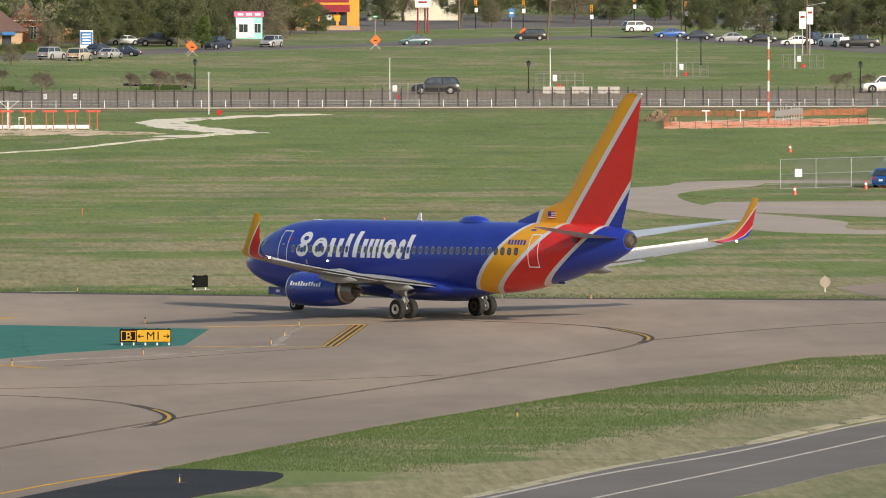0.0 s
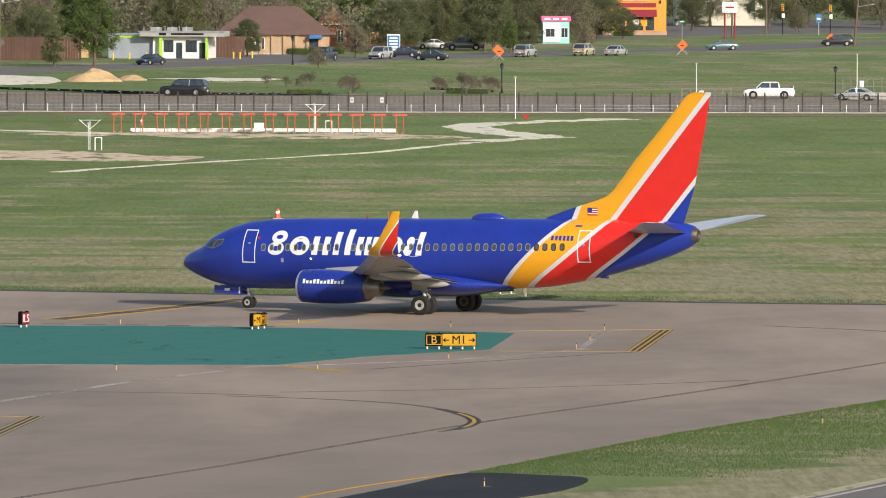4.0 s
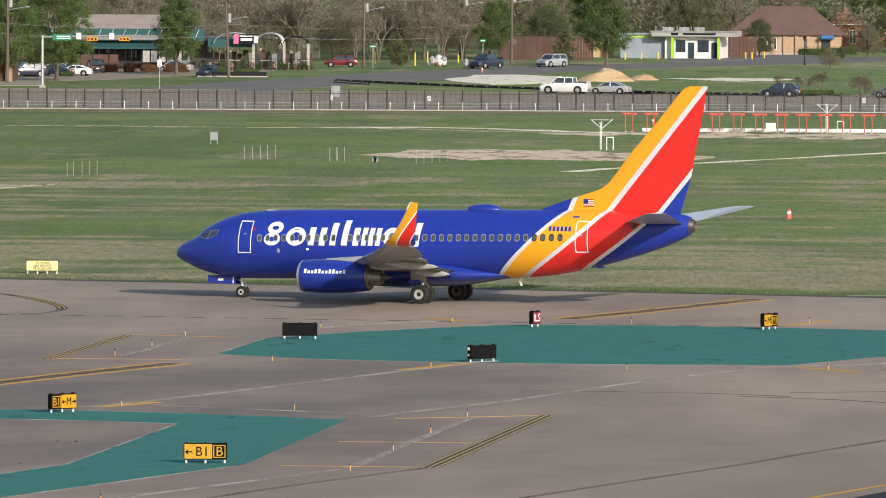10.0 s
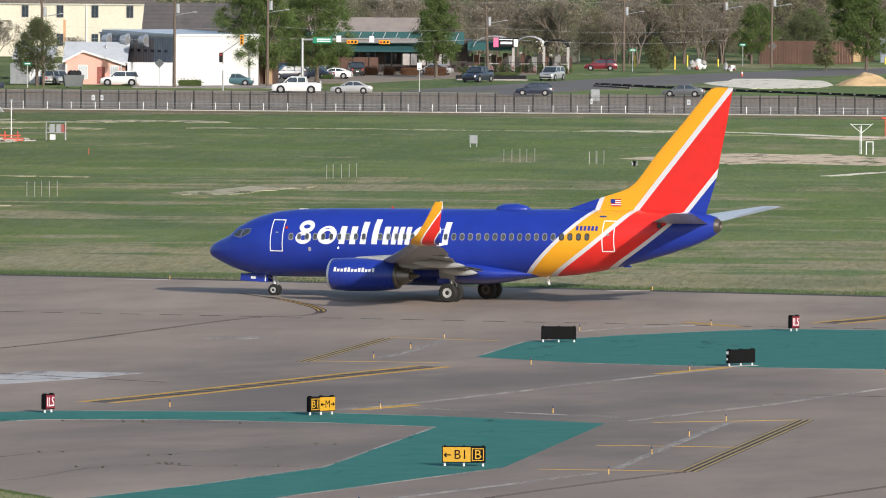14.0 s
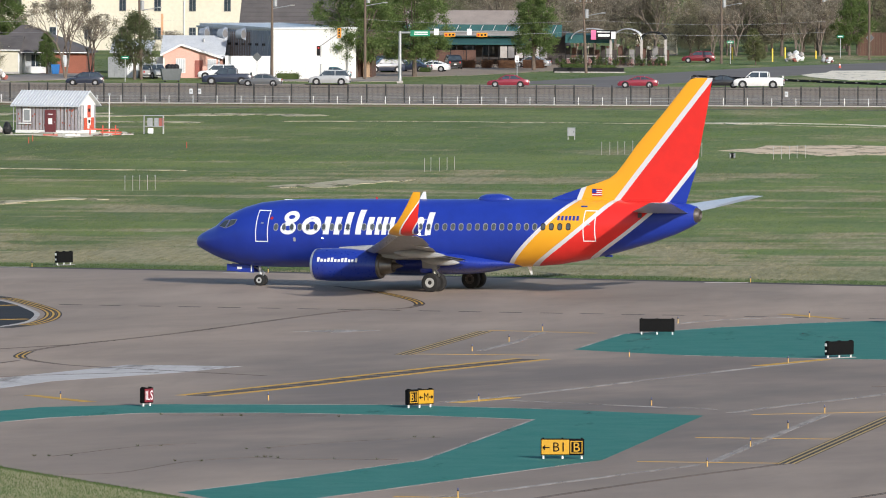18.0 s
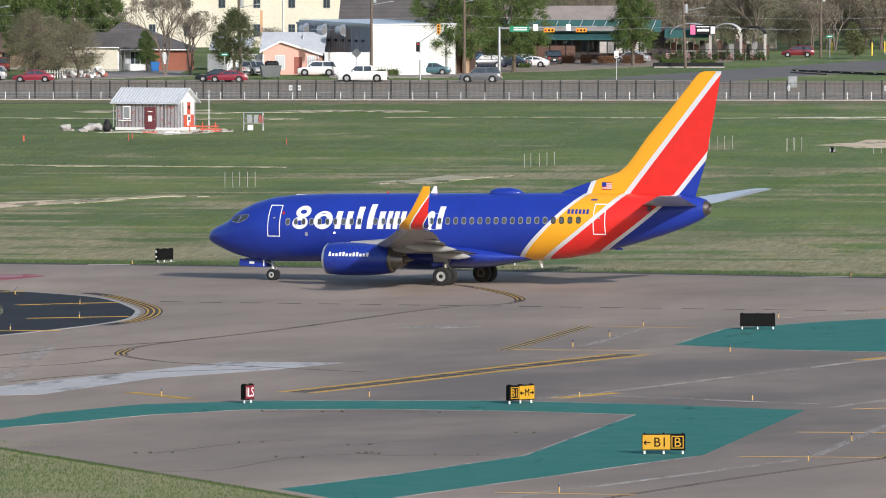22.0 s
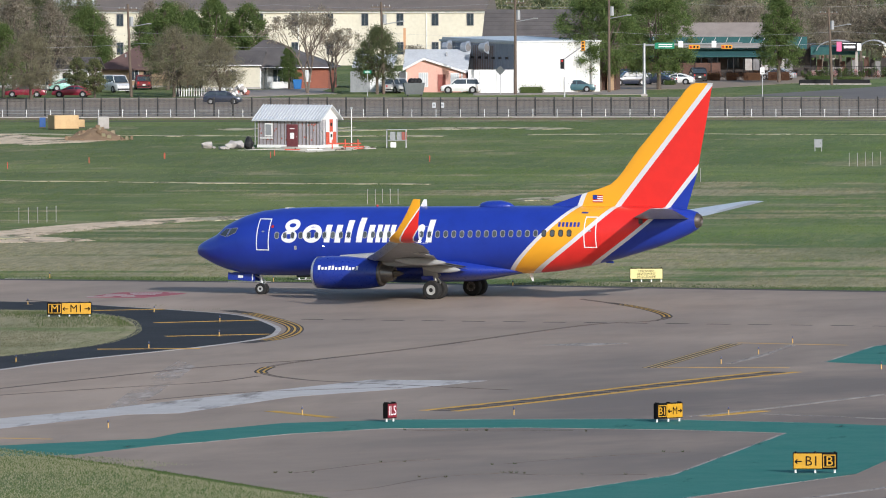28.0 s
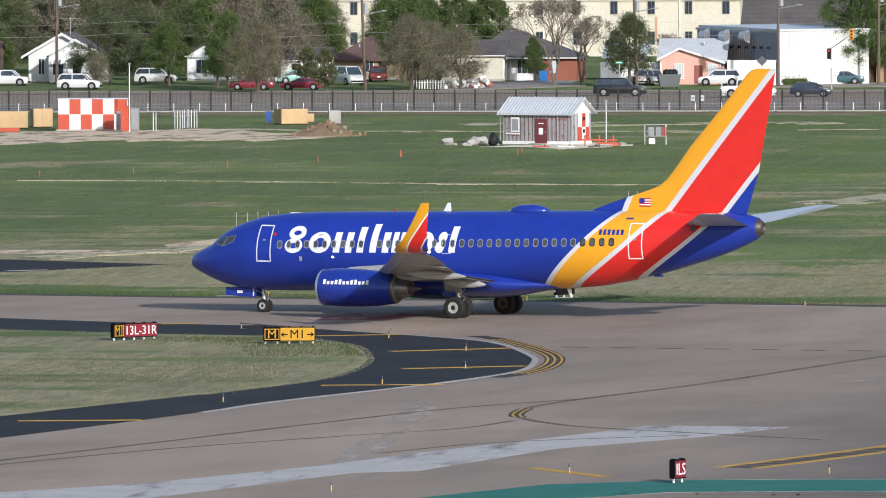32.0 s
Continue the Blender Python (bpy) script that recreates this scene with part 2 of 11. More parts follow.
def concrete_material():
    m, t, p = shader("taxiway_concrete")
    v = coords(t)
    turned = t.nodes.new("ShaderNodeMapping")
    turned.inputs["Rotation"].default_value = (0, 0, radians(20))
    t.links.new(v, turned.inputs["Vector"])
    slab = t.nodes.new("ShaderNodeTexBrick")
    slab.offset = 0.0
    for k, val in (("Scale", 1.0), ("Mortar Size", 0.012), ("Brick Width", 7.6), ("Row Height", 7.6)):
        slab.inputs[k].default_value = val
    slab.inputs["Color1"].default_value = (0.43, 0.43, 0.43, 1)
    slab.inputs["Color2"].default_value = (0.57, 0.57, 0.57, 1)
    slab.inputs["Mortar"].default_value = (0.1, 0.1, 0.1, 1)
    t.links.new(turned.outputs[0], slab.inputs["Vector"])
    deep = coords(t, (1, 0.16, 1))
    drift = t.nodes.new("ShaderNodeMapping")
    drift.inputs["Scale"].default_value = (0.45, 0.20, 1)
    t.links.new(turned.outputs[0], drift.inputs["Vector"])
    base = blend(t, ramp(t, spots(t, drift.outputs[0], 0.11, 4, 0.5), 0.36, 0.66), (0.346, 0.272, 0.214), (0.262, 0.215, 0.177))
    base = blend(t, calc(t, "MULTIPLY", ramp(t, spots(t, drift.outputs[0], 0.34, 5, 0.6), 0.44, 0.68), 0.44), base, (0.180, 0.146, 0.122))
    base = blend(t, calc(t, "MULTIPLY", ramp(t, spots(t, deep, 0.09, 4, 0.6), 0.48, 0.66), 0.48), base, (0.420, 0.335, 0.266))
    base = blend(t, calc(t, "MULTIPLY", ramp(t, spots(t, deep, 0.55, 5, 0.65), 0.52, 0.74), 0.22), base, (0.168, 0.142, 0.122))
    # older, greyer slabs between the green islands
    sep = t.nodes.new("ShaderNodeSeparateXYZ")
    t.links.new(v, sep.inputs[0])
    zone = calc(t, "MULTIPLY", ramp(t, sep.outputs["X"], 0, -16), ramp(t, sep.outputs["Y"], 530, 470))
    zone = calc(t, "MULTIPLY", zone, ramp(t, sep.outputs["Y"], 366, 402))
    zone = calc(t, "MULTIPLY", zone, ramp(t, sep.outputs["X"], -51, -37))
    zone = calc(t, "MULTIPLY", zone, ramp(t, spots(t, drift.outputs[0], 0.2, 4), 0.22, 0.58))
    base = blend(t, calc(t, "MULTIPLY", zone, 0.9), base, (0.155, 0.132, 0.118))
    worn = calc(t, "MULTIPLY", ramp(t, sep.outputs["X"], -6, 4), ramp(t, sep.outputs["Y"], 445, 405))
    base = blend(t, calc(t, "MULTIPLY", worn, 0.45), base, (0.200, 0.166, 0.140))
    n = t.nodes.new("ShaderNodeMix")
    n.data_type, n.blend_type = "RGBA", "OVERLAY"
    n.inputs[0].default_value = 0.16
    t.links.new(base, n.inputs[6])
    t.links.new(slab.outputs["Color"], n.inputs[7])
    fine = spots(t, v, 9, 4, 0.7)
    col = blend(t, calc(t, "MULTIPLY", ramp(t, fine, 0.45, 0.8), 0.15), n.outputs[2], (0.15, 0.13, 0.115))
    t.links.new(col, p.inputs["Base Color"])
    p.inputs["Roughness"].default_value = 0.85
    relief(t, p, fine, 0.25, 0.01)
    return m


def livery(name):
    """Blue paint with gold, red and blue bands, edged in white, that sweep up over the tail."""
    m, t, p = shader(name)
    v = coords(t)
    sep = t.nodes.new("ShaderNodeSeparateXYZ")
    t.links.new(v, sep.inputs[0])
    sta = calc(t, "SUBTRACT", 16.55, sep.outputs["X"])
    z = sep.outputs["Z"]
    z1, z2 = calc(t, "MINIMUM", z, 5.3), calc(t, "MAXIMUM", calc(t, "SUBTRACT", z, 5.3), 0)

    def edge(a, b, c, up):
        q = calc(t, "MULTIPLY_ADD", calc(t, "MULTIPLY_ADD", z1, c, b), z1, a)
        return calc(t, "SUBTRACT", sta, calc(t, "MULTIPLY_ADD", z2, up, q))

    grime = spots(t, v, 0.8, 5)
    gold, red, blue = edge(18.95, 1.06, 0, 0.4), edge(19.25, 2.011, -0.1055, 0.815), edge(21.13, 2.346, -0.1356, 0.83)
    white = (0.62, 0.62, 0.64)
    navy = blend(t, ramp(t, grime, 0.4, 0.75), (0.017, 0.040, 0.32), (0.014, 0.033, 0.26))
    col = blend(t, calc(t, "GREATER_THAN", gold, -0.30), navy, white)
    col = blend(t, calc(t, "GREATER_THAN", gold, 0.0), col, (0.78, 0.36, 0.018))
    col = blend(t, calc(t, "GREATER_THAN", red, -0.38), col, white)
    col = blend(t, calc(t, "GREATER_THAN", red, 0.0), col, blend(t, ramp(t, grime, 0.4, 0.8), (0.68, 0.028, 0.022), (0.58, 0.024, 0.02)))
    col = blend(t, calc(t, "GREATER_THAN", blue, -0.05), col, white)
    col = blend(t, calc(t, "GREATER_THAN", blue, 0.28), col, navy)
    t.links.new(col, p.inputs["Base Color"])
    t.links.new(calc(t, "MULTIPLY_ADD", grime, 0.15, 0.26), p.inputs["Roughness"])
    p.inputs["Coat Weight"].default_value, p.inputs["Coat Roughness"].default_value = 0.12, 0.2
    p.inputs["Specular IOR Level"].default_value = 0.35
    return m


GRASS = grass_material()
TUFT = grass_material("grass_tufts", True)
LUSH_GRASS = grass_material("lush_grass", False, -1.0)
DRY_GRASS = grass_material("dry_grass", False, 0.85)
CONCRETE = concrete_material()
LIVERY = livery("airliner_livery")
ASPHALT = paint("new_asphalt", (0.022, 0.023, 0.026), (0.036, 0.036, 0.038), 0.2, 6, 0.8, bump=0.3)
AVENUE = paint("brown_road_asphalt", (0.310, 0.250, 0.190), (0.245, 0.200, 0.152), 0.15, 5, 0.9, bump=0.2)
ROAD = paint("road_asphalt", (0.150, 0.138, 0.128), (0.185, 0.170, 0.158), 0.15, 5, 0.85, bump=0.2)
SHOULDER = paint("old_asphalt", (0.060, 0.055, 0.052), (0.095, 0.085, 0.078), 0.2, 5, 0.85, bump=0.3)
GREEN = worn_paint("green_paint", (0.030, 0.160, 0.133), (0.056, 0.182, 0.153), 0.16, 0.40, 0.35)
YELLOW = paint("yellow_line_paint", (0.56, 0.33, 0.05), (0.42, 0.26, 0.06), 1.2, 6, 0.7)
DULL_YELLOW = paint("worn_yellow_paint", (0.27, 0.19, 0.085), (0.20, 0.16, 0.10), 0.7, 5, 0.75)
LINE_DARK = worn_paint("rubber_dark_line", (0.105, 0.080, 0.064), (0.15, 0.118, 0.096), 0.22, 0.50, 0.4)
PALE_SMEAR = worn_paint("pale_scuff", (0.52, 0.46, 0.41), (0.44, 0.385, 0.34), 0.40, 0.70, 0.35)
TRODDEN = worn_paint("trodden_pale_soil", (0.50, 0.43, 0.31), (0.32, 0.31, 0.18), 0.34, 0.50, 0.45, (1, 0.3, 1))
LINE_BROWN = worn_paint("brown_black_line_paint", (0.062, 0.050, 0.044), (0.10, 0.080, 0.068), 0.18, 0.40, 0.5)
BLACK_PAINT = paint("black_line_paint", (0.040, 0.036, 0.034), (0.075, 0.068, 0.060), 0.8, 5, 0.8)
PALE = worn_paint("faded_pale_paint", (0.49, 0.475, 0.465), (0.42, 0.395, 0.375), 0.28, 0.50, 0.3)
FAINT = worn_paint("worn_white_paint", (0.50, 0.46, 0.42), (0.40, 0.36, 0.325), 0.28, 0.70, 0.35)
CHALK = paint("white_line_paint", (0.42, 0.40, 0.38), (0.33, 0.30, 0.28), 0.6, 4, 0.8)
GRAVEL = worn_paint("pale_gravel", (0.86, 0.79, 0.66), (0.64, 0.58, 0.44), 0.30, 0.44, 0.5, (1, 0.3, 1))
SOIL = paint("brown_soil", (0.24, 0.17, 0.11), (0.17, 0.12, 0.08), 0.3, 4, 0.95, bump=0.6)
DRY_VERGE = paint("brown_dry_verge", (0.310, 0.255, 0.180), (0.205, 0.190, 0.110), 0.12, 2.5, 0.95, bump=0.3)
STONY = paint("stony_brown_verge", (0.340, 0.282, 0.225), (0.125, 0.108, 0.080), 0.30, 2.5, 0.95, bump=0.3)
PALE_CONCRETE = paint("pale_road_concrete", (0.395, 0.330, 0.275), (0.335, 0.278, 0.232), 0.12, 4, 0.9)
BARE = worn_paint("bare_tan_soil", (0.74, 0.58, 0.42), (0.52, 0.42, 0.28), 0.33, 0.50, 0.4, (1, 0.3, 1))
SAND = paint("yellow_sand", (0.55, 0.39, 0.22), (0.44, 0.31, 0.17), 0.5, 5, 0.95, bump=0.5)
WHITE = paint("white_paint", (0.78, 0.78, 0.77), (0.68, 0.68, 0.66), 1.0, 9, 0.5)
CREAM = paint("cream_render", (0.64, 0.60, 0.485), (0.59, 0.545, 0.44), 0.15, 2, 0.8)
PINK = paint("salmon_render", (0.70, 0.41, 0.33), (0.64, 0.37, 0.30), 0.4, 5, 0.8)
GREY = paint("grey_metal_paint", (0.30, 0.31, 0.32), (0.24, 0.25, 0.26), 0.8, 8, 0.5)
STEEL = paint("galvanised_steel", (0.42, 0.43, 0.44), (0.33, 0.34, 0.35), 2, 12, 0.45, metal=0.6)
DARK = paint("black_enamel", (0.016, 0.016, 0.018), (0.022, 0.022, 0.024), 2, 9, 0.45)
FENCE = paint("black_fence_steel", (0.020, 0.020, 0.021), (0.032, 0.030, 0.029), 1, 5, 0.5)
SIGN_YELLOW = paint("sign_yellow", (0.52, 0.28, 0.010), (0.47, 0.25, 0.010), 1.5, 9, 0.4)
SIGN_BLACK = paint("sign_black", (0.005, 0.005, 0.0055), (0.007, 0.007, 0.007), 1.5, 9, 0.75)
SIGN_RED = paint("sign_red", (0.20, 0.012, 0.025), (0.18, 0.011, 0.022), 1.5, 9, 0.4)
SIGN_CREAM = paint("sign_pale_yellow", (0.74, 0.66, 0.30), (0.70, 0.62, 0.28), 1.5, 9, 0.5)
ORANGE = paint("aviation_orange", (0.52, 0.080, 0.042), (0.44, 0.070, 0.038), 1, 8, 0.5)
WOOD = paint("raw_plywood", (0.55, 0.38, 0.20), (0.46, 0.31, 0.16), 0.8, 7, 0.8)
BARK = paint("tree_bark", (0.130, 0.100, 0.078), (0.085, 0.066, 0.052), 1.5, 8, 0.95, bump=0.5)
TIMBER = paint("weathered_timber", (0.140, 0.105, 0.080), (0.10, 0.075, 0.058), 0.8, 8, 0.9)
BRICK = paint("red_brick", (0.30, 0.105, 0.065), (0.23, 0.085, 0.055), 0.5, 8, 0.9)
ROOF_DARK = paint("dark_shingles", (0.075, 0.068, 0.068), (0.11, 0.10, 0.098), 0.5, 6, 0.9)
ROOF_BROWN = paint("brown_shingles", (0.135, 0.082, 0.070), (0.11, 0.066, 0.058), 0.5, 6, 0.9)
ROOF_PALE = paint("pale_metal_roof", (0.60, 0.62, 0.64), (0.52, 0.54, 0.56), 0.5, 4, 0.4, metal=0.2)
TYRE = paint("tyre_rubber", (0.010, 0.010, 0.0105), (0.016, 0.0155, 0.015), 2, 12, 0.85)
RIM = paint("wheel_hub_paint", (0.46, 0.46, 0.45), (0.32, 0.32, 0.31), 4, 20, 0.4)
CAR_RIM = paint("alloy_rim", (0.40, 0.40, 0.41), (0.26, 0.26, 0.27), 4, 20, 0.35, metal=0.25)
HOT_METAL = paint("exhaust_metal", (0.28, 0.26, 0.24), (0.20, 0.185, 0.17), 1.5, 9, 0.35, metal=0.8)
WING_GREY = paint("wing_grey_paint", (0.36, 0.36, 0.36), (0.29, 0.29, 0.295), 0.6, 6, 0.45)
TAIL_GREY = paint("tailplane_grey", (0.50, 0.52, 0.55), (0.44, 0.46, 0.49), 0.6, 6, 0.35, coat=0.3)
WING_METAL = paint("bare_leading_edge", (0.62, 0.63, 0.65), (0.54, 0.55, 0.57), 1, 8, 0.3, metal=0.5)
BLUE_PAINT = paint("airliner_blue", (0.017, 0.040, 0.32), (0.014, 0.033, 0.26), 0.8, 8, 0.3, coat=0.4)
GOLD_PAINT = paint("airliner_gold", (0.78, 0.36, 0.018), (0.72, 0.33, 0.018), 0.8, 8, 0.3, coat=0.4)
DECAL_WHITE = paint("decal_white", (0.80, 0.80, 0.80), (0.76, 0.76, 0.76), 1, 9, 0.35)
SIDING_PALE = paint("pale_grey_siding", (0.52, 0.54, 0.56), (0.45, 0.47, 0.49), 0.4, 5, 0.6)
SIDING_DARK = paint("grey_metal_sheet", (0.22, 0.21, 0.21), (0.17, 0.165, 0.165), 0.5, 5, 0.6)
TEAL = paint("teal_canvas", (0.020, 0.085, 0.085), (0.016, 0.068, 0.070), 0.5, 5, 0.8)
PINK_BRIGHT = paint("bright_pink", (0.70, 0.14, 0.30), (0.62, 0.12, 0.26), 0.5, 5, 0.6)
TURQ = paint("turquoise_render", (0.30, 0.62, 0.60), (0.26, 0.55, 0.53), 0.4, 5, 0.7)
LIME = paint("lime_green", (0.34, 0.62, 0.03), (0.30, 0.55, 0.03), 0.6, 6, 0.6)
FENCE_BROWN = paint("brown_fence_boards", (0.105, 0.055, 0.040), (0.075, 0.042, 0.032), 0.6, 6, 0.9, vary=0.15)
BRICK_TAN = paint("tan_brick", (0.44, 0.30, 0.19), (0.36, 0.25, 0.16), 0.5, 7, 0.9)
ORANGE_TAN = paint("orange_tan_render", (0.58, 0.32, 0.17), (0.50, 0.28, 0.15), 0.4, 5, 0.8)
ORANGE_WALL = paint("orange_render", (0.70, 0.30, 0.045), (0.62, 0.26, 0.04), 0.3, 4, 0.8)
ORANGE_SIGN = paint("fluorescent_orange", (0.85, 0.13, 0.02), (0.80, 0.12, 0.02), 1, 8, 0.6)
AWNING = paint("maroon_canvas", (0.26, 0.022, 0.035), (0.21, 0.02, 0.03), 0.5, 5, 0.8)
BLUE_SIGN = paint("sign_blue", (0.03, 0.16, 0.42), (0.028, 0.14, 0.37), 0.8, 8, 0.5)
SIGN_GREEN = paint("sign_green", (0.012, 0.22, 0.12), (0.010, 0.19, 0.10), 0.8, 8, 0.5)
for q in (CONCRETE, ROAD, AVENUE, ASPHALT, SHOULDER, GREEN, YELLOW, DULL_YELLOW, LINE_DARK, BLACK_PAINT, PALE, CHALK, FAINT, GRAVEL, SOIL, BARE, DRY_VERGE, SAND, PALE_SMEAR, TRODDEN):
    q.node_tree.nodes["Principled BSDF"].inputs["Specular IOR Level"].default_value = 0.12
for q in (SIGN_BLACK, DARK):
    q.node_tree.nodes["Principled BSDF"].inputs["Specular IOR Level"].default_value = 0.1
GLASS = glass("dark_glass")
COCKPIT_GLASS = glass("cockpit_glass", (0.045, 0.055, 0.06))
BURNT = paint("burnt_metal", (0.10, 0.085, 0.075), (0.065, 0.055, 0.05), 2, 9, 0.5, metal=0.4)
SURROUND = paint("window_surround", (0.27, 0.28, 0.31), (0.23, 0.24, 0.27), 2, 9, 0.4)
CABIN_GLASS = glass("cabin_window", (0.06, 0.066, 0.07))
LAMP_WHITE = glow("anti_collision_lamp", (1.0, 0.86, 0.72), 6.0)
EDGE_BLUE = paint("blue_lens", (0.03, 0.05, 0.16), (0.02, 0.03, 0.10), 3, 12, 0.3)
NET = paint("orange_netting", (0.56, 0.12, 0.06), (0.45, 0.10, 0.05), 1, 8, 0.8)
AMBER = paint("amber_lens", (0.70, 0.30, 0.02), (0.62, 0.26, 0.02), 3, 12, 0.3)
RED_LENS = paint("red_lens", (0.45, 0.02, 0.02), (0.38, 0.02, 0.02), 3, 12, 0.3)


# ---- building blocks ----
def mesh_of(name, bm, material):
    bmesh.ops.recalc_face_normals(bm, faces=bm.faces)
    me = bpy.data.meshes.new(name)
    bm.to_mesh(me)
    bm.free()
    me.materials.append(material)
    return me


def smooth(ob, angle=40):
    for f in ob.data.polygons:
        f.use_smooth = True
    ob.data.set_sharp_from_angle(angle=radians(angle))
    return ob


def part(name, bm, material, parent, label=""):
    ob = new(name, mesh_of(name, bm, material))
    ob.parent = parent
    return tagged(ob, label)


def thing(name, label, category, place=(0, 0, 0), turn=0.0, group="", kind=""):
    ob = new(name)
    ob.empty_display_size = 0.3
    ob.matrix_basis = pose(place[0], place[1], place[2] if len(place) > 2 else 0, 0, 0, turn)
    return tagged(ob, label, category, group, kind)


def solid(name, bm, material, label, category, kind="", group=""):
    return tagged(new(name, mesh_of(name, bm, material)), label, category, group, kind)


def box(size, at=(0, 0, 0), bevel=0.0, turn=None, bm=None):
    """A box of that size; at is the middle of its base."""
    own = bmesh.new()
    bmesh.ops.create_cube(own, size=1)
    bmesh.ops.scale(own, vec=size, verts=own.verts)
    if bevel:
        bmesh.ops.bevel(own, geom=own.edges[:], offset=bevel, segments=2, affect="EDGES")
    m = Matrix.Translation(Vector(at) + Vector((0, 0, size[2] / 2)))
    bmesh.ops.transform(own, matrix=m @ turn if turn else m, verts=own.verts)
    return own if bm is None else pour(own, bm)


def pour(a, b):
    """Adds the mesh a to b."""
    me = bpy.data.meshes.new("tmp")
    a.to_mesh(me)
    a.free()
    b.from_mesh(me)
    bpy.data.meshes.remove(me)
    return b


def rod(a, b, r, r2=None, segs=8, bm=None):
    own = bmesh.new()
    a, b = Vector(a), Vector(b)
    bmesh.ops.create_cone(own, cap_ends=True, segments=segs, radius1=r, radius2=r if r2 is None else r2, depth=(b - a).length)
    turn = (b - a).to_track_quat("Z", "Y").to_matrix().to_4x4()
    bmesh.ops.transform(own, matrix=Matrix.Translation((a + b) / 2) @ turn, verts=own.verts)
    return own if bm is None else pour(own, bm)


class Sticks:
    """Collects many plain tapered sticks in one mesh."""

    def __init__(self):
        self.verts, self.faces = [], []

    def add(self, a, b, r, r2, segs=5):
        a, b = Vector(a), Vector(b)
        d = (b - a).normalized()
        u = d.orthogonal().normalized()
        v = d.cross(u)
        n = len(self.verts)
        for c, q in ((a, r), (b, r2)):
            for i in range(segs):
                w = 2 * math.pi * i / segs
                self.verts.append(c + u * (q * math.cos(w)) + v * (q * math.sin(w)))
        self.faces += [(n + i, n + (i + 1) % segs, n + segs + (i + 1) % segs, n + segs + i) for i in range(segs)]
        self.faces.append(tuple(n + segs + i for i in range(segs)))

    def mesh(self, name, material):
        me = bpy.data.meshes.new(name)
        me.from_pydata(self.verts, [], self.faces)
        me.materials.append(material)
        return me


def loft(rings, close=True, caps=True):
    """A skin over rings of equally many points."""
    bm = bmesh.new()
    vs = [[bm.verts.new(p) for p in ring] for ring in rings]
    n = len(rings[0])
    for a, b in zip(vs, vs[1:]):
        for i in range(n if close else n - 1):
            bm.faces.new((a[i], a[(i + 1) % n], b[(i + 1) % n], b[i]))
    if caps:
        bm.faces.new(vs[0]), bm.faces.new(vs[-1])
    return bm


def lathe(profile, axis="X", segs=32, squash=1.0):
    """A body of revolution: profile of (along, radius)."""
    rings = []
    for a, r in profile:
        ring = []
        for i in range(segs):
            w = 2 * math.pi * i / segs
            y, z = r * math.cos(w), r * math.sin(w) * squash
            ring.append({"X": (a, y, z), "Y": (y, a, z), "Z": (y, z, a)}[axis])
        rings.append(ring)
    return loft(rings)


def slab(points, z0, z1):
    """A flat plate with that outline between two heights."""
    bm = bmesh.new()
    lo = [bm.verts.new((x, y, z0)) for x, y in points]
    hi = [bm.verts.new((x, y, z1)) for x, y in points]
    n = len(points)
    for a, b, c in geometry.tessellate_polygon([[Vector((x, y, 0)) for x, y in points]]):
        bm.faces.new((hi[a], hi[b], hi[c]))
        bm.faces.new((lo[c], lo[b], lo[a]))
    for i in range(n):
        bm.faces.new((lo[i], lo[(i + 1) % n], hi[(i + 1) % n], hi[i]))
    return bm


def bend(points, steps=8):
    """A smooth line through the points."""
    pts = [Vector((*p, 0)) if len(p) == 2 else Vector(p) for p in points]
    pts = [2 * pts[0] - pts[1]] + pts + [2 * pts[-1] - pts[-2]]
    out = []
    for a, b, c, d in zip(pts, pts[1:], pts[2:], pts[3:]):
        for i in range(steps):
            u = i / steps
            out.append(0.5 * (2 * b + (c - a) * u + (2 * a - 5 * b + 4 * c - d) * u * u + (3 * b - a - 3 * c + d) * u ** 3))
    out.append(pts[-2])
    return [(q.x, q.y) for q in out]


def ribbon(points, width, z0, z1):
    """A flat strip along a line."""
    left, right = [], []
    n = len(points)
    for i, p in enumerate(points):
        a, b = Vector(points[max(i - 1, 0)]), Vector(points[min(i + 1, n - 1)])
        d = (b - a).normalized()
        o = Vector((-d.y, d.x)) * width / 2
        left.append((p[0] + o.x, p[1] + o.y))
        right.append((p[0] - o.x, p[1] - o.y))
    bm = bmesh.new()
    hi = [(bm.verts.new((*a, z1)), bm.verts.new((*b, z1))) for a, b in zip(left, right)]
    lo = [(bm.verts.new((*a, z0)), bm.verts.new((*b, z0))) for a, b in zip(left, right)]
    for i in range(n - 1):
        bm.faces.new((hi[i][0], hi[i][1], hi[i + 1][1], hi[i + 1][0]))
        bm.faces.new((lo[i][0], lo[i][1], hi[i][1], hi[i][0])) if i == 0 else None
        bm.faces.new((lo[i][0], hi[i][0], hi[i + 1][0], lo[i + 1][0]))
        bm.faces.new((lo[i][1], hi[i][1], hi[i + 1][1], lo[i + 1][1]))
    return bm


def offset_line(points, d):
    out = []
    n = len(points)
    for i, p in enumerate(points):
        a, b = Vector(points[max(i - 1, 0)]), Vector(points[min(i + 1, n - 1)])
        w = (b - a).normalized()
        out.append((p[0] - w.y * d, p[1] + w.x * d))
    return out


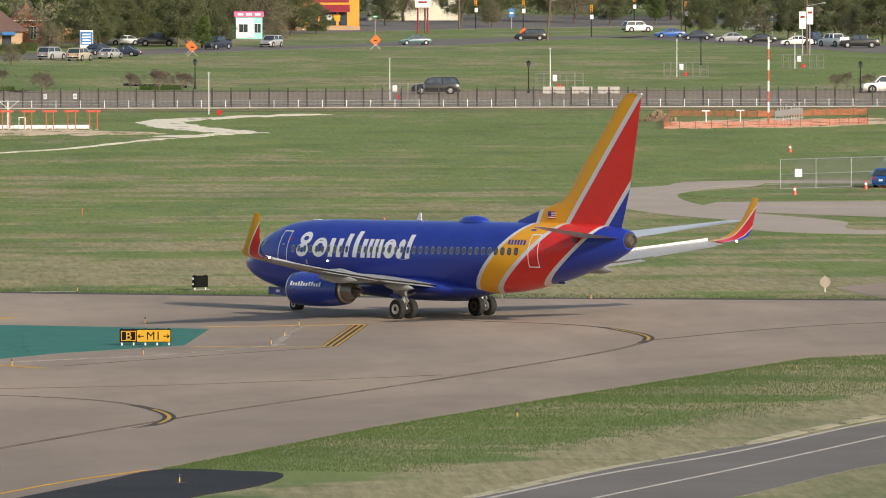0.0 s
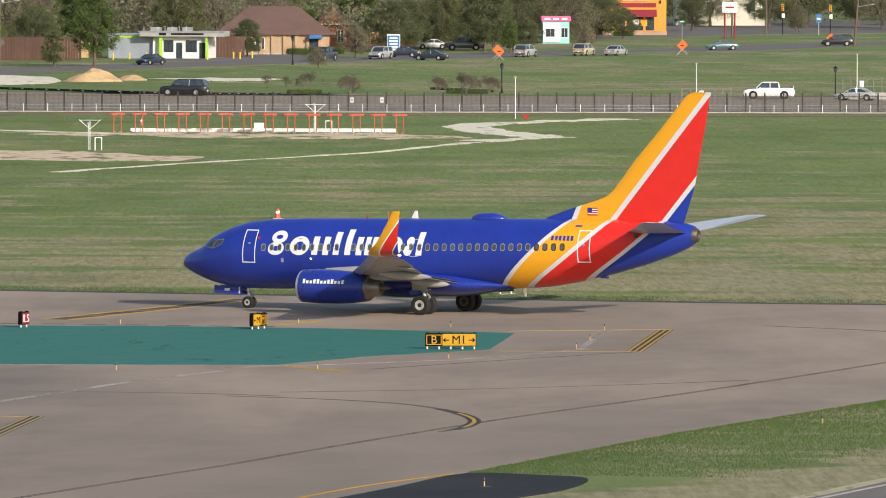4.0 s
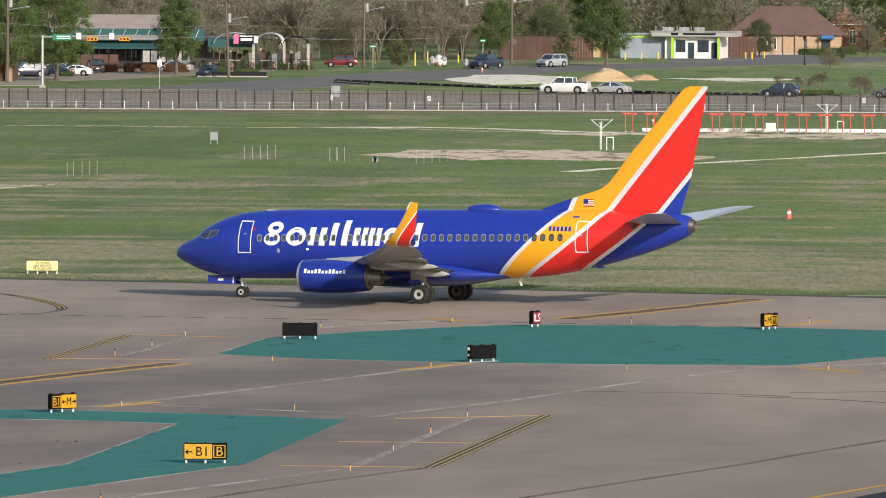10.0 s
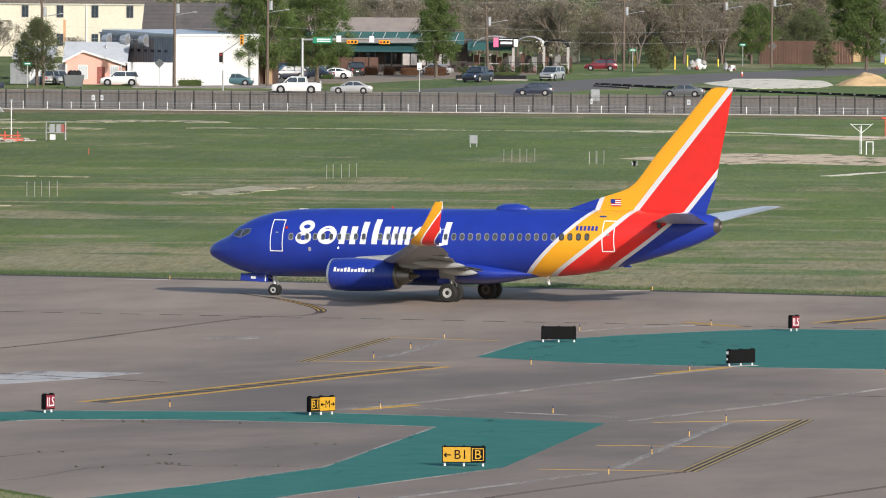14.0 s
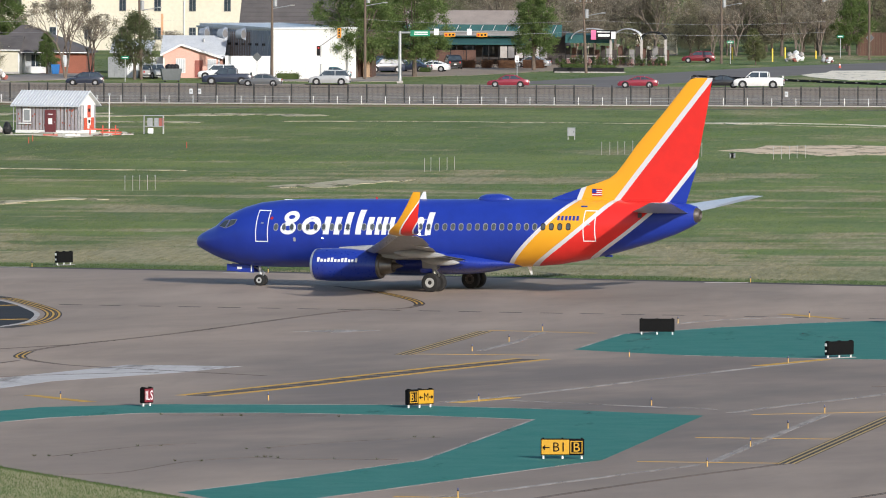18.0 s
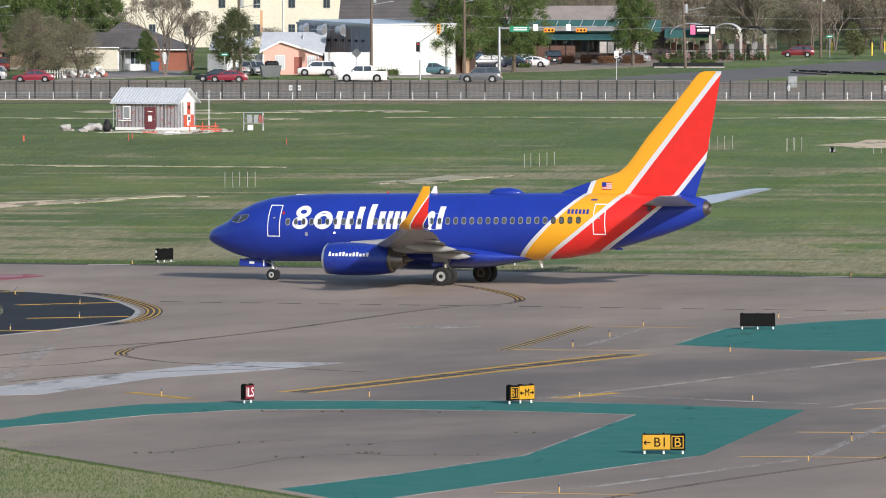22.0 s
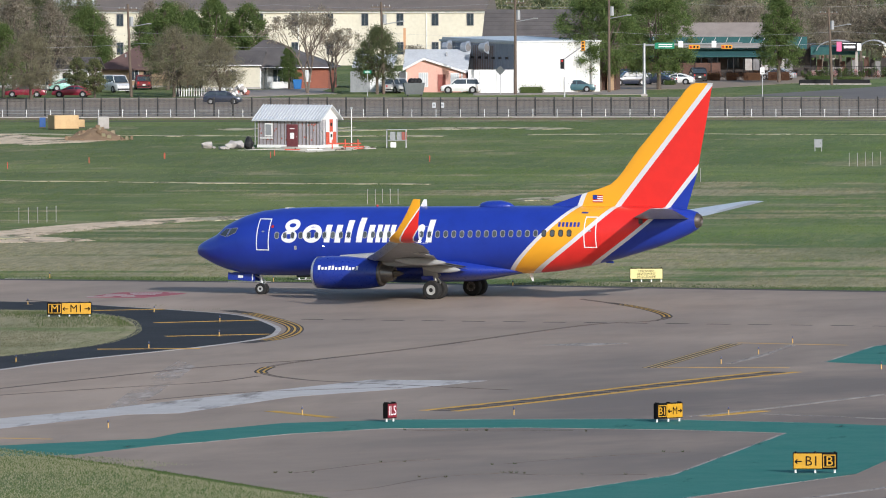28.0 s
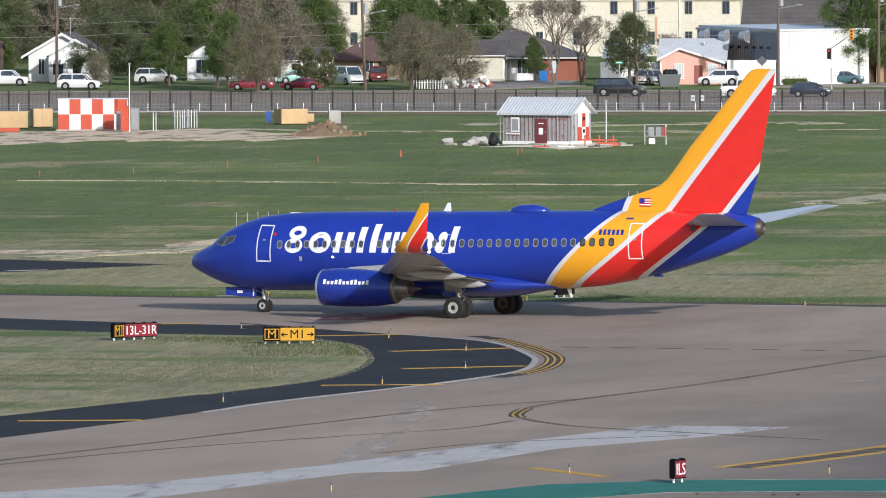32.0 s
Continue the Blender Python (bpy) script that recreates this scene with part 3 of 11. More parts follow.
def leaf_cloud(name, centres, radii, count, size, material, seed, flat_z=0.8):
    """Many small leaf quads scattered in clumps."""
    rng = np.random.default_rng(seed)
    pick = rng.integers(0, len(centres), count)
    d = rng.normal(size=(count, 3))
    d /= np.linalg.norm(d, axis=1)[:, None]
    r = np.minimum(rng.rayleigh(0.58, count), 1.7)
    c = np.array(centres)[pick] + d * r[:, None] * np.array(radii)[pick][:, None] * np.array([1, 1, flat_z])
    u = rng.normal(size=(count, 3))
    u /= np.linalg.norm(u, axis=1)[:, None]
    v = np.cross(u, rng.normal(size=(count, 3)))
    v /= np.linalg.norm(v, axis=1)[:, None]
    s = size * rng.uniform(0.6, 1.3, count)[:, None]
    q = np.stack([c - u * s, c + v * s * 0.6, c + u * s, c - v * s * 0.6], 1).reshape(-1, 3)
    me = bpy.data.meshes.new(name)
    me.from_pydata(q.tolist(), [], (np.arange(count * 4).reshape(-1, 4)).tolist())
    me.materials.append(material)
    return me


def text_mesh(name, words, size, material, parent, m, label=""):
    """Flat raised letters in the built-in font, lying in the XY plane of m, centred."""
    cu = bpy.data.curves.new(name, "FONT")
    cu.body, cu.size, cu.align_x, cu.align_y, cu.extrude, cu.resolution_u, cu.offset = words, size, "CENTER", "CENTER", 0.004, 3, 0.0
    tmp = bpy.data.objects.new(name, cu)
    scene.collection.objects.link(tmp)
    me = bpy.data.meshes.new_from_object(tmp.evaluated_get(bpy.context.evaluated_depsgraph_get()))
    bpy.data.objects.remove(tmp)
    me.materials.clear()
    me.materials.append(material)
    ob = new(name, me)
    ob.parent = parent
    ob.matrix_basis = m
    return tagged(ob, label)


# ---- ground, pavement and painted lines ----
bm = bmesh.new()
bmesh.ops.create_grid(bm, x_segments=8, y_segments=8, size=4500)
solid("ground", bm, GRASS, "mown airfield grass, green with dry tan belts", "ground", "structure")

far_edge = bend([(260, 500), (120, 528), (53.2, 544.0), (25.6, 550.1), (0.5, 559.5), (-41.6, 575.4), (-58.5, 581.7), (-76.8, 586.2), (-96, 591.5), (-160, 612), (-300, 655)], 6)
near_edge = [(-300, 300), (-110, 300), (-80, 392), (-58.7, 409.7), (-51.0, 396.8), (-40.2, 375.5), (-30.7, 356.4), (-24, 320), (0, 330), (3.3, 371.4), (8.5, 389.2),
             (14.1, 405.5), (18.0, 417.2), (27.3, 440.7), (42.8, 478.0), (75, 505), (120, 505), (260, 470)]
PAVED = [far_edge + near_edge, offset_line(far_edge, 1.0) + offset_line(far_edge, -2.2)[::-1]]
taxiway = solid("taxiway", slab(far_edge + near_edge, -0.2, 0.02), CONCRETE, "weathered beige concrete taxiway with dark rubber streaks", "taxiway", "structure")
# dark asphalt shoulder along the far side
shoulder = solid("taxiway_shoulder", ribbon(offset_line(far_edge, -0.9), 2.2, -0.1, 0.012), SHOULDER, "thin dark asphalt shoulder along the grass", "shoulder", "structure")


def flat(name, outline, material, z, parent=None, label=""):
    return part(name, slab(outline, z - 0.014, z), material, parent or taxiway, label)


laid = []


def line(name, pts, width, material, z=0.028, parent=None, steps=8, label=""):
    pts = bend(pts, steps) if len(pts) > 2 else pts
    laid.append(name)
    z += 0.0004 * (len(laid) % 9)
    return part(name, ribbon(pts, width, z - 0.016, z), material, parent or taxiway, label)


def centre_line(pts, width=0.32, yellow=YELLOW, tight=(), stripes=(-0.45, 0.45)):
    """A thin dark guide line; in its tight bends the yellow paint and black borders survive."""
    pts = bend(pts, 8) if len(pts) > 2 else pts
    for d in (-0.36, 0.36):
        part("worn_line", ribbon(offset_line(pts, d * width), width * 0.42, 0.012, 0.0264), LINE_DARK, taxiway, "worn dark guide line")
    for i, j in tight:
        some = pts[i * 8:j * 8 + 1]
        part("line_border", ribbon(some[4:-4], width * 1.7, 0.012, 0.0276), LINE_BROWN, taxiway)
        worn = some[len(some) // 4:len(some) - len(some) // 4]
        part("line_border", ribbon(worn, width * 2.0, 0.012, 0.0282), BLACK_PAINT, taxiway)
        for d in stripes:
            part("guide_line", ribbon(offset_line(worn, d * width), width * (0.36 if len(stripes) > 1 else 0.62), 0.012, 0.029), yellow, taxiway)


def twin_line(pts, gap, width, material=YELLOW):
    """Two yellow lines with a broken dark band between them."""
    pts = bend(pts, 8) if len(pts) > 2 else pts
    for i in range(0, len(pts) - 1):
        c = Vector(pts[i]).lerp(Vector(pts[i + 1]), 0.72)
        part("line_border", ribbon(offset_line([pts[i], (c.x, c.y)], 0.05 * (1 if i % 2 else -1)), gap - width - 0.12, 0.012, 0.026), LINE_BROWN, taxiway)
    for d in (-gap / 2, gap / 2):
        part("guide_line", ribbon(offset_line(pts, d), width, 0.012, 0.028), material, taxiway)


WORN_GOLD = paint("worn_gold_paint", (0.42, 0.28, 0.07), (0.32, 0.23, 0.09), 0.8, 6, 0.7)


def hold_line(pts, pitch=0.34, material=YELLOW, bed=BLACK_PAINT):
    """Three yellow lines on a black bed."""
    part("line_border", ribbon(pts, pitch * 3.3, 0.012, 0.0262), bed, taxiway)
    for d in (-pitch, 0, pitch):
        part("guide_line", ribbon(offset_line(pts, d * 1.2), pitch * 0.50, 0.012, 0.029), material, taxiway)


# green islands
islands = (
    ([(-27.8, 485.9), (-26.2, 503.1), (-21.5, 511.5), (-17.8, 516.1), (-13.6, 520.5), (-7.7, 520.3), (-1.8, 519.2), (4.1, 517.3), (13.9, 512.3), (12.1, 493.9), (5.5, 486.0), (0.9, 477.4), (-7.0, 477.3), (-12.5, 477.8), (-18.3, 479.4), (-22.0, 480.8)], "matt green painted island"),
    ([(-25.4, 430.4), (-33.0, 433.2), (-43.2, 432.3), (-48.5, 429.2), (-52.1, 421.4), (-52.8, 416.9), (-58.4, 411.4), (-72, 404), (-72, 397), (-58.5, 403.5), (-54.6, 404.4), (-52.1, 411.2), (-50.4, 413.8), (-47.2, 420.7), (-43.6, 424.9), (-37.6, 425.9), (-30.7, 424.5), (-25.9, 422.1)], "matt green painted island"),
    ([(-18.6, 426.2), (-25.4, 430.4), (-25.9, 422.1), (-28.6, 391.7), (-32.5, 379.9), (-36.5, 369.8), (-32.7, 361.8), (-28.4, 373.3), (-21.3, 392.6)], "matt green painted island with a concrete notch"))
for outline, words in islands:
    flat("green_island", outline, GREEN, 0.0255, label=words)
# a worn white outline along the islands' open edges
for outline, i, j in ((islands[0][0], 11, 16), (islands[0][0], 0, 6), (islands[1][0], 0, 3), (islands[1][0], 11, 18), (islands[2][0], 2, 6), (islands[2][0], 6, 9)):
    part("island_outline", ribbon(outline[i:j], 0.16, 0.012, 0.0285), FAINT, taxiway, "worn white outline")

# guide lines with rubber-dark borders
centre_line([(-1.2, 393.9), (3.6, 408.1), (11.4, 429.6), (19.9, 450.0), (29.4, 474.7), (34.3, 489.0), (36.5, 499.9), (35.7, 508.9), (33.4, 515.6), (27.7, 521.3)], 0.3, YELLOW, ((5, 8),), (0.0,))
centre_line([(-1.3, 448.1), (3.9, 444.8), (7.3, 440.3), (9.2, 433.5), (9.8, 427.4), (9.2, 422.0), (8.1, 418.6)], 0.3, YELLOW, ((2, 6),), (0.0,))
line("worn_line", [(36.3, 497.5), (43.5, 509.3), (50.6, 516.8), (64.0, 522.0)], 0.28, LINE_DARK, 0.0264)
line("worn_line", [(1.2, 451.5), (9.6, 454.2), (17.9, 458.8), (23.8, 463.0)], 0.26, LINE_DARK, 0.0264)
centre_line([(-29.0, 349.0), (-22.5, 367.9), (-20.0, 375.2), (-17.5, 381.9), (-13.8, 391.0)], 0.3, DULL_YELLOW)
centre_line([(-22.0, 338.0), (-14.2, 358.8), (-9.7, 371.2), (-5.6, 382.3), (-1.2, 393.9)], 0.3, DULL_YELLOW)
centre_line([(-46.0, 560.4), (-42.3, 550.8), (-39.6, 539.2), (-39.9, 531.9), (-43.2, 526.4), (-49.4, 500.8), (-54.2, 484.7), (-54.9, 476.3), (-53.8, 471.3), (-52.0, 467.6)], 0.32, YELLOW, ((0, 3), (6, 8)))
line("worn_line", [(-74.0, 433.0), (-66.6, 454.7), (-62.5, 467.3), (-58.0, 479.9), (-53.3, 487.8)], 0.30, LINE_DARK, 0.0264)
line("worn_line", [(-72.0, 436.0), (-65.8, 450.0), (-59.9, 459.5), (-56.1, 464.8), (-54.4, 470.8)], 0.24, LINE_DARK, 0.0264)
line("worn_line", [(-52.0, 467.6), (-50.5, 465.8), (-45.4, 461.5), (-41.0, 458.0)], 0.26, LINE_DARK, 0.0264)
line("worn_line", [(-11.8, 452.2), (-3.2, 450.5), (1.2, 448.0)], 0.24, LINE_DARK, 0.0264)
line("worn_line", [(-57.0, 448.0), (-53.4, 455.3), (-46.4, 460.6)], 0.22, LINE_DARK, 0.0264)
hold_line([(19.5, 492.2), (22.1, 516.2)], 0.26)
hold_line([(-13.7, 391.2), (-9.8, 430.7)], 0.25, WORN_GOLD)
twin_line([(-10.9, 527.9), (-5.6, 541.0), (-0.4, 554.8)], 1.7, 0.40, YELLOW)
hold_line([(-36.0, 479.5), (-33.6, 505.3)], 0.27, WORN_GOLD, LINE_BROWN)
twin_line([(-42.6, 439.6), (-38.9, 449.4), (-33.6, 464.7), (-29.3, 476.1)], 1.6, 0.42, YELLOW)
line("worn_line", [(5.7, 473.3), (12.1, 482.0), (16.1, 487.2), (19.5, 491.4)], 0.24, LINE_DARK, 0.0264)
for a, b in (((12.6, 492.4), (19.8, 491.6)), ((13.6, 514.7), (22.4, 516.9)), ((-16.5, 427.4), (-10.1, 430.6)), ((-18.2, 409.3), (-12.1, 408.9)), ((-19.8, 391.9), (-14.0, 391.5)),
             ((-33.5, 506.3), (-27.6, 503.9)), ((-35.7, 480.2), (-29.2, 479.9)), ((-28.0, 368.4), (-22.5, 367.1)), ((-61.4, 417.6), (-57.0, 416.2))):
    line("thin_line", [a, b], 0.2, YELLOW)
for a, b in (((1.1, 521.4), (3.6, 527.4)), ((1.6, 475.6), (4.6, 470.9)), ((-18.7, 527.8), (-15.5, 522.6)), ((-17.9, 470.7), (-14.8, 477.6)),
             ((-50.2, 439.1), (-46.8, 433.7)), ((-30.3, 435.4), (-27.9, 440.1))):
    line("edge_bar", [a, b], 0.66, YELLOW, 0.029)
for pts in ([(16.8, 494.8), (18.8, 515.1)], [(-16.7, 392.2), (-15.5, 405.1), (-13.2, 427.7)], [(-32.4, 484.3), (-31.2, 494.1), (-30.5, 504.2)], [(-29.4, 361.0), (-25.2, 370.3), (-21.6, 379.0), (-17.2, 390.1)], [(-1.4, 474.6), (10.0, 483.2), (17.2, 494.8)],
            [(-31.0, 435.5), (-27.9, 442.1), (-23.2, 454.9), (-18.6, 467.4), (-15.3, 476.0)], [(-27.8, 437.7), (-22.1, 433.7), (-18.1, 431.4)], [(-17.5, 428.7), (-15.0, 435.6), (-11.6, 443.7), (-6.0, 461.0), (-1.2, 472.8)], [(-24.0, 515.4), (-21.3, 521.0), (-18.0, 524.0)]):
    line("faint_white_line", pts, 0.40, FAINT, 0.0268, steps=2)
# faded pale paint
flat("pale_patch", [(-42.9, 466.7), (-45.4, 460.3), (-50.5, 451.7), (-54.1, 437.1), (-56.3, 435.9), (-61.8, 420.3), (-80, 395), (-84, 402), (-63.1, 429.1), (-58.0, 440.4), (-55.5, 448.4), (-50.3, 462.4), (-48.6, 467.5)], PALE, 0.025, label="broad faded pale paint stroke")
flat("pale_patch", [(-43.7, 503.5), (-41.5, 505.8), (-39.1, 505.5), (-41.2, 502.6)], FAINT, 0.025)
# painted runway mark on the taxiway, worn
flat("red_mark", [(-75.2, 562.6), (-74.1, 569.4), (-71.1, 570.6), (-69.9, 567.8), (-71.7, 561.8)], worn_paint("worn_red_mark", (0.27, 0.055, 0.075), (0.33, 0.13, 0.14), 0.25, 0.50, 0.4), 0.029, label="worn red painted surface mark")
for i in range(5):
    q = Vector((-74.0, 563.6)).lerp(Vector((-72.1, 569.0)), i / 4)
    for x0, x1 in (((-1.2, 0.3), (0.8, 1.6)), ((-0.9, 0.9),), ((-1.4, -0.2), (0.2, 1.5)), ((-0.6, 1.2),), ((-1.3, 0.6), (1.0, 1.7)))[i]:
        line("mark_bar", [(q.x + x0, q.y - 0.1), (q.x + x1, q.y + 0.1)], 0.55, CHALK, 0.031)
# open cracks in the old slabs, with small weeds rooted in them
WEED = leaf_material("crack_weeds", (0.060, 0.080, 0.030), (0.11, 0.10, 0.05))
weed_rng = random.Random(77)
for pts in ([(-43.9, 392.4), (-41.0, 399.9), (-38.9, 402.0)], [(-43.0, 380.4), (-40.1, 381.6), (-38.0, 389.6), (-35.4, 392.8)], [(-35.4, 392.8), (-33.6, 391.5), (-29.6, 392.0)], [(-42.6, 423.7), (-38.6, 423.3), (-35.2, 423.6)], [(-36.0, 399.0), (-33.0, 404.0), (-29.0, 408.0)]):
    line("crack", pts, 0.06, LINE_DARK, 0.0266, steps=5)
    a, b = Vector(pts[0]), Vector(pts[-1])
    for k in range(5):
        q = Vector(pts[weed_rng.randrange(len(pts))]) + Vector((weed_rng.gauss(0, 0.5), weed_rng.gauss(0, 0.3)))
        bm = bmesh.new()
        heart = bm.verts.new((q.x, q.y, 0.02))
        for i in range(9):
            ang, h = weed_rng.uniform(0, 6.28), weed_rng.uniform(0.03, 0.11)
            foot, tip = q + Vector((math.cos(ang + 0.4), math.sin(ang + 0.4))) * 0.05, q + Vector((math.cos(ang), math.sin(ang))) * weed_rng.uniform(0.05, 0.12)
            bm.faces.new([heart, bm.verts.new((foot.x, foot.y, 0.022)), bm.verts.new((tip.x, tip.y, 0.02 + h))])
        tagged(new("weed", mesh_of("weed", bm, WEED)), "small weed rooted in a crack of the concrete", "weed", "crack weeds")
# dashed joint filler
a, b = Vector((-65.2, 535.2)), Vector((-15.2, 523.3))
for i in range(34):
    q0, q1 = a.lerp(b, i / 22 - 0.2), a.lerp(b, (i + 0.55) / 22 - 0.2)
    line("joint_filler", [(q0.x, q0.y), (q1.x, q1.y)], 0.42, BLACK_PAINT, 0.025)

# black asphalt fillets and the grass island they wrap
fillet = bend([(-300, 640), (-140, 590), (-81.9, 557.5), (-78.0, 558.0), (-72.5, 550.7), (-67.6, 544.8), (-63.2, 537.8), (-60.1, 525.7), (-59.1, 518.7), (-59.0, 510.3), (-61.3, 500.0), (-66.3, 484.6), (-69.3, 471.5), (-82, 425), (-100, 350), (-300, 350)], 5)
PAVED.append(fillet)
line("concrete_rim", fillet[20:60], 0.6, CHALK, 0.034, steps=1, label="pale concrete rim")
flat("pale_smear", [(-60.3, 486.5), (-58.7, 480.6), (-57.3, 455.8), (-56.7, 438.3), (-57.7, 435.9), (-59.0, 460.3)], PALE_SMEAR, 0.0235, label="scuffed pale smear on the concrete")
asphalt = solid("asphalt_fillet", slab(fillet, -0.1, 0.040), ASPHALT, "fresh black asphalt strip wrapping a grass island", "pavement", "structure")
isle = bend([(-300, 610), (-140, 572), (-80.2, 545.8), (-74.5, 544.4), (-69.7, 535.5), (-67.2, 523.5), (-66.3, 513.2), (-66.7, 502.3), (-69.7, 490.8), (-71.5, 486.2), (-84, 445), (-108, 350), (-300, 360)], 5)
solid("grass_island", slab(isle, -0.1, 0.055), DRY_GRASS, "rough grass island inside the asphalt fillet", "grass", "structure")
for off in (0.42, 0.74, 1.06):
    turn = bend([(-65.4, 544.6), (-63.3, 539.6), (-60.0, 527.4), (-58.8, 518.7), (-58.8, 510.8), (-59.9, 505.4)], 8)
    line_pts = offset_line(turn, off)
    part("line_border", ribbon(line_pts, 0.30, 0.012, 0.0262), BLACK_PAINT, taxiway)
    part("guide_line", ribbon(line_pts[6:-5], 0.12, 0.012, 0.030), YELLOW, taxiway)
for a, b in (((-72.3, 544.3), (-68.5, 546.1)), ((-66.8, 528.8), (-61.6, 532.3)), ((-64.2, 512.6), (-59.0, 515.3)), ((-65.9, 498.0), (-60.7, 498.9)), ((-81.8, 556.8), (-80.2, 558.1)), ((-74.4, 469.4), (-69.5, 470.3))):
    line("edge_bar", [a, b], 0.5, YELLOW, 0.048, parent=asphalt)
fan = solid("asphalt_apron", slab(bend([(2.8, 371.4), (5.6, 379.7), (8.5, 388.5), (11.6, 387.5), (13.4, 385.2), (12.2, 378.0), (9.4, 371.1), (8.0, 365.1), (1.1, 365.4)], 4), -0.1, 0.036), ASPHALT, "fresh black asphalt corner beside the grass", "pavement", "structure")
line("edge_line", [(1.1, 370.8), (4.5, 380.5), (8.0, 388.1)], 0.18, YELLOW, 0.048, parent=fan)
solid("asphalt_apron", slab(bend([(-36.1, 361.4), (-34.8, 363.5), (-32.8, 362.8), (-30.5, 356.2), (-35.5, 355.6)], 4), -0.1, 0.036), ASPHALT, "fresh black asphalt corner beside the grass", "pavement", "structure")

# service road past the near grass
service = solid("service_road", ribbon(bend([(10, 330), (25.8, 371.0), (35.5, 396.4), (62, 452), (120, 560)], 8), 9.5, -0.1, 0.02), ROAD, "grey asphalt service road with a white edge line", "road", "structure")
line("edge_line", [(14.9, 352.0), (21.2, 370.7), (26.6, 385.2), (32.7, 399.0), (42.4, 425.0), (60.6, 464.5)], 0.22, CHALK, 0.032, parent=service)
line("centre_dash", [(18.5, 352.0), (24.9, 369.4), (32.6, 389.6), (40.1, 410.2)], 0.18, CHALK, 0.032, parent=service)
line("gravel_verge", [(14.0, 352.0), (20.4, 370.9), (26.0, 386.6), (32.1, 400.6), (41.8, 426.6), (60.0, 466.0)], 0.8, TRODDEN, 0.016, parent=service)
# far loop road on the right
loop_line = bend([(140, 742), (100, 752), (66.3, 764.2), (59.5, 753.3), (54.3, 742.5), (52.0, 730.5), (52.0, 710.9), (54.6, 690.8), (59.3, 674.0), (63.8, 651.4), (120, 650)], 8)
PAVED.append(offset_line(loop_line, 3.5) + offset_line(loop_line, -3.5)[::-1])
PAVED.append([(53.5, 698.2), (57.4, 715.5), (70.0, 715.5), (120, 690), (120, 665), (66.7, 681.4)])
PAVED.append([(51.9, 561.9), (55.8, 569.6), (110, 560), (110, 545), (53.5, 546.2)])
PAVED.append([(-93.1, 633.9), (-103.5, 641.2), (-190, 668), (-190, 650), (-100.5, 622.5)])
track_line = bend([(-190, 660), (-96.8, 653.9), (-95.2, 664.8), (-91.7, 683.1), (-87.2, 696.3), (-82.7, 703.6)], 6)
PAVED.append(offset_line(track_line, 2.4) + offset_line(track_line, -2.4)[::-1])
loop = solid("perimeter_road", ribbon(bend([(140, 742), (100, 752), (66.3, 764.2), (59.5, 753.3), (54.3, 742.5), (52.0, 730.5), (52.0, 710.9), (54.6, 690.8), (59.3, 674.0), (63.8, 651.4), (120, 650)], 8), 7, -0.1, 0.02), PALE_CONCRETE, "pale concrete perimeter road curving through grass", "road", "structure")
flat("loop_pad", [(53.5, 698.2), (57.4, 715.5), (70.0, 715.5), (120, 690), (120, 665), (66.7, 681.4)], PALE_CONCRETE, 0.024, parent=loop)
part("inner_island", slab(bend([(55.8, 732.8), (59.5, 742.0), (72.9, 744.9), (90, 725), (70.2, 716.8), (59.2, 721.8)], 4), -0.05, 0.03), GRASS, loop)
line("edge_line", [(53.6, 733.0), (55.6, 742.4), (59.3, 750.5), (66.7, 758.3)], 0.3, CHALK, 0.032, parent=loop)
flat("road_spur", [(51.9, 561.9), (55.8, 569.6), (110, 560), (110, 545), (53.5, 546.2)], CONCRETE, 0.022)
far_strip = solid("asphalt_strip", slab([(-93.1, 633.9), (-103.5, 641.2), (-190, 668), (-190, 650), (-100.5, 622.5)], -0.1, 0.02), ASPHALT, "black asphalt strip in the grass with a white line", "pavement", "structure")
line("edge_line", [(-100.8, 624.1), (-98.8, 625.7)], 0.4, CHALK, 0.032, parent=far_strip)
solid("dirt_track", ribbon(bend([(-190, 660), (-96.8, 653.9), (-95.2, 664.8), (-91.7, 683.1), (-87.2, 696.3), (-82.7, 703.6)], 6), 5.5, -0.1, 0.012), BARE, "pale brown dirt track through grass", "track", "structure")


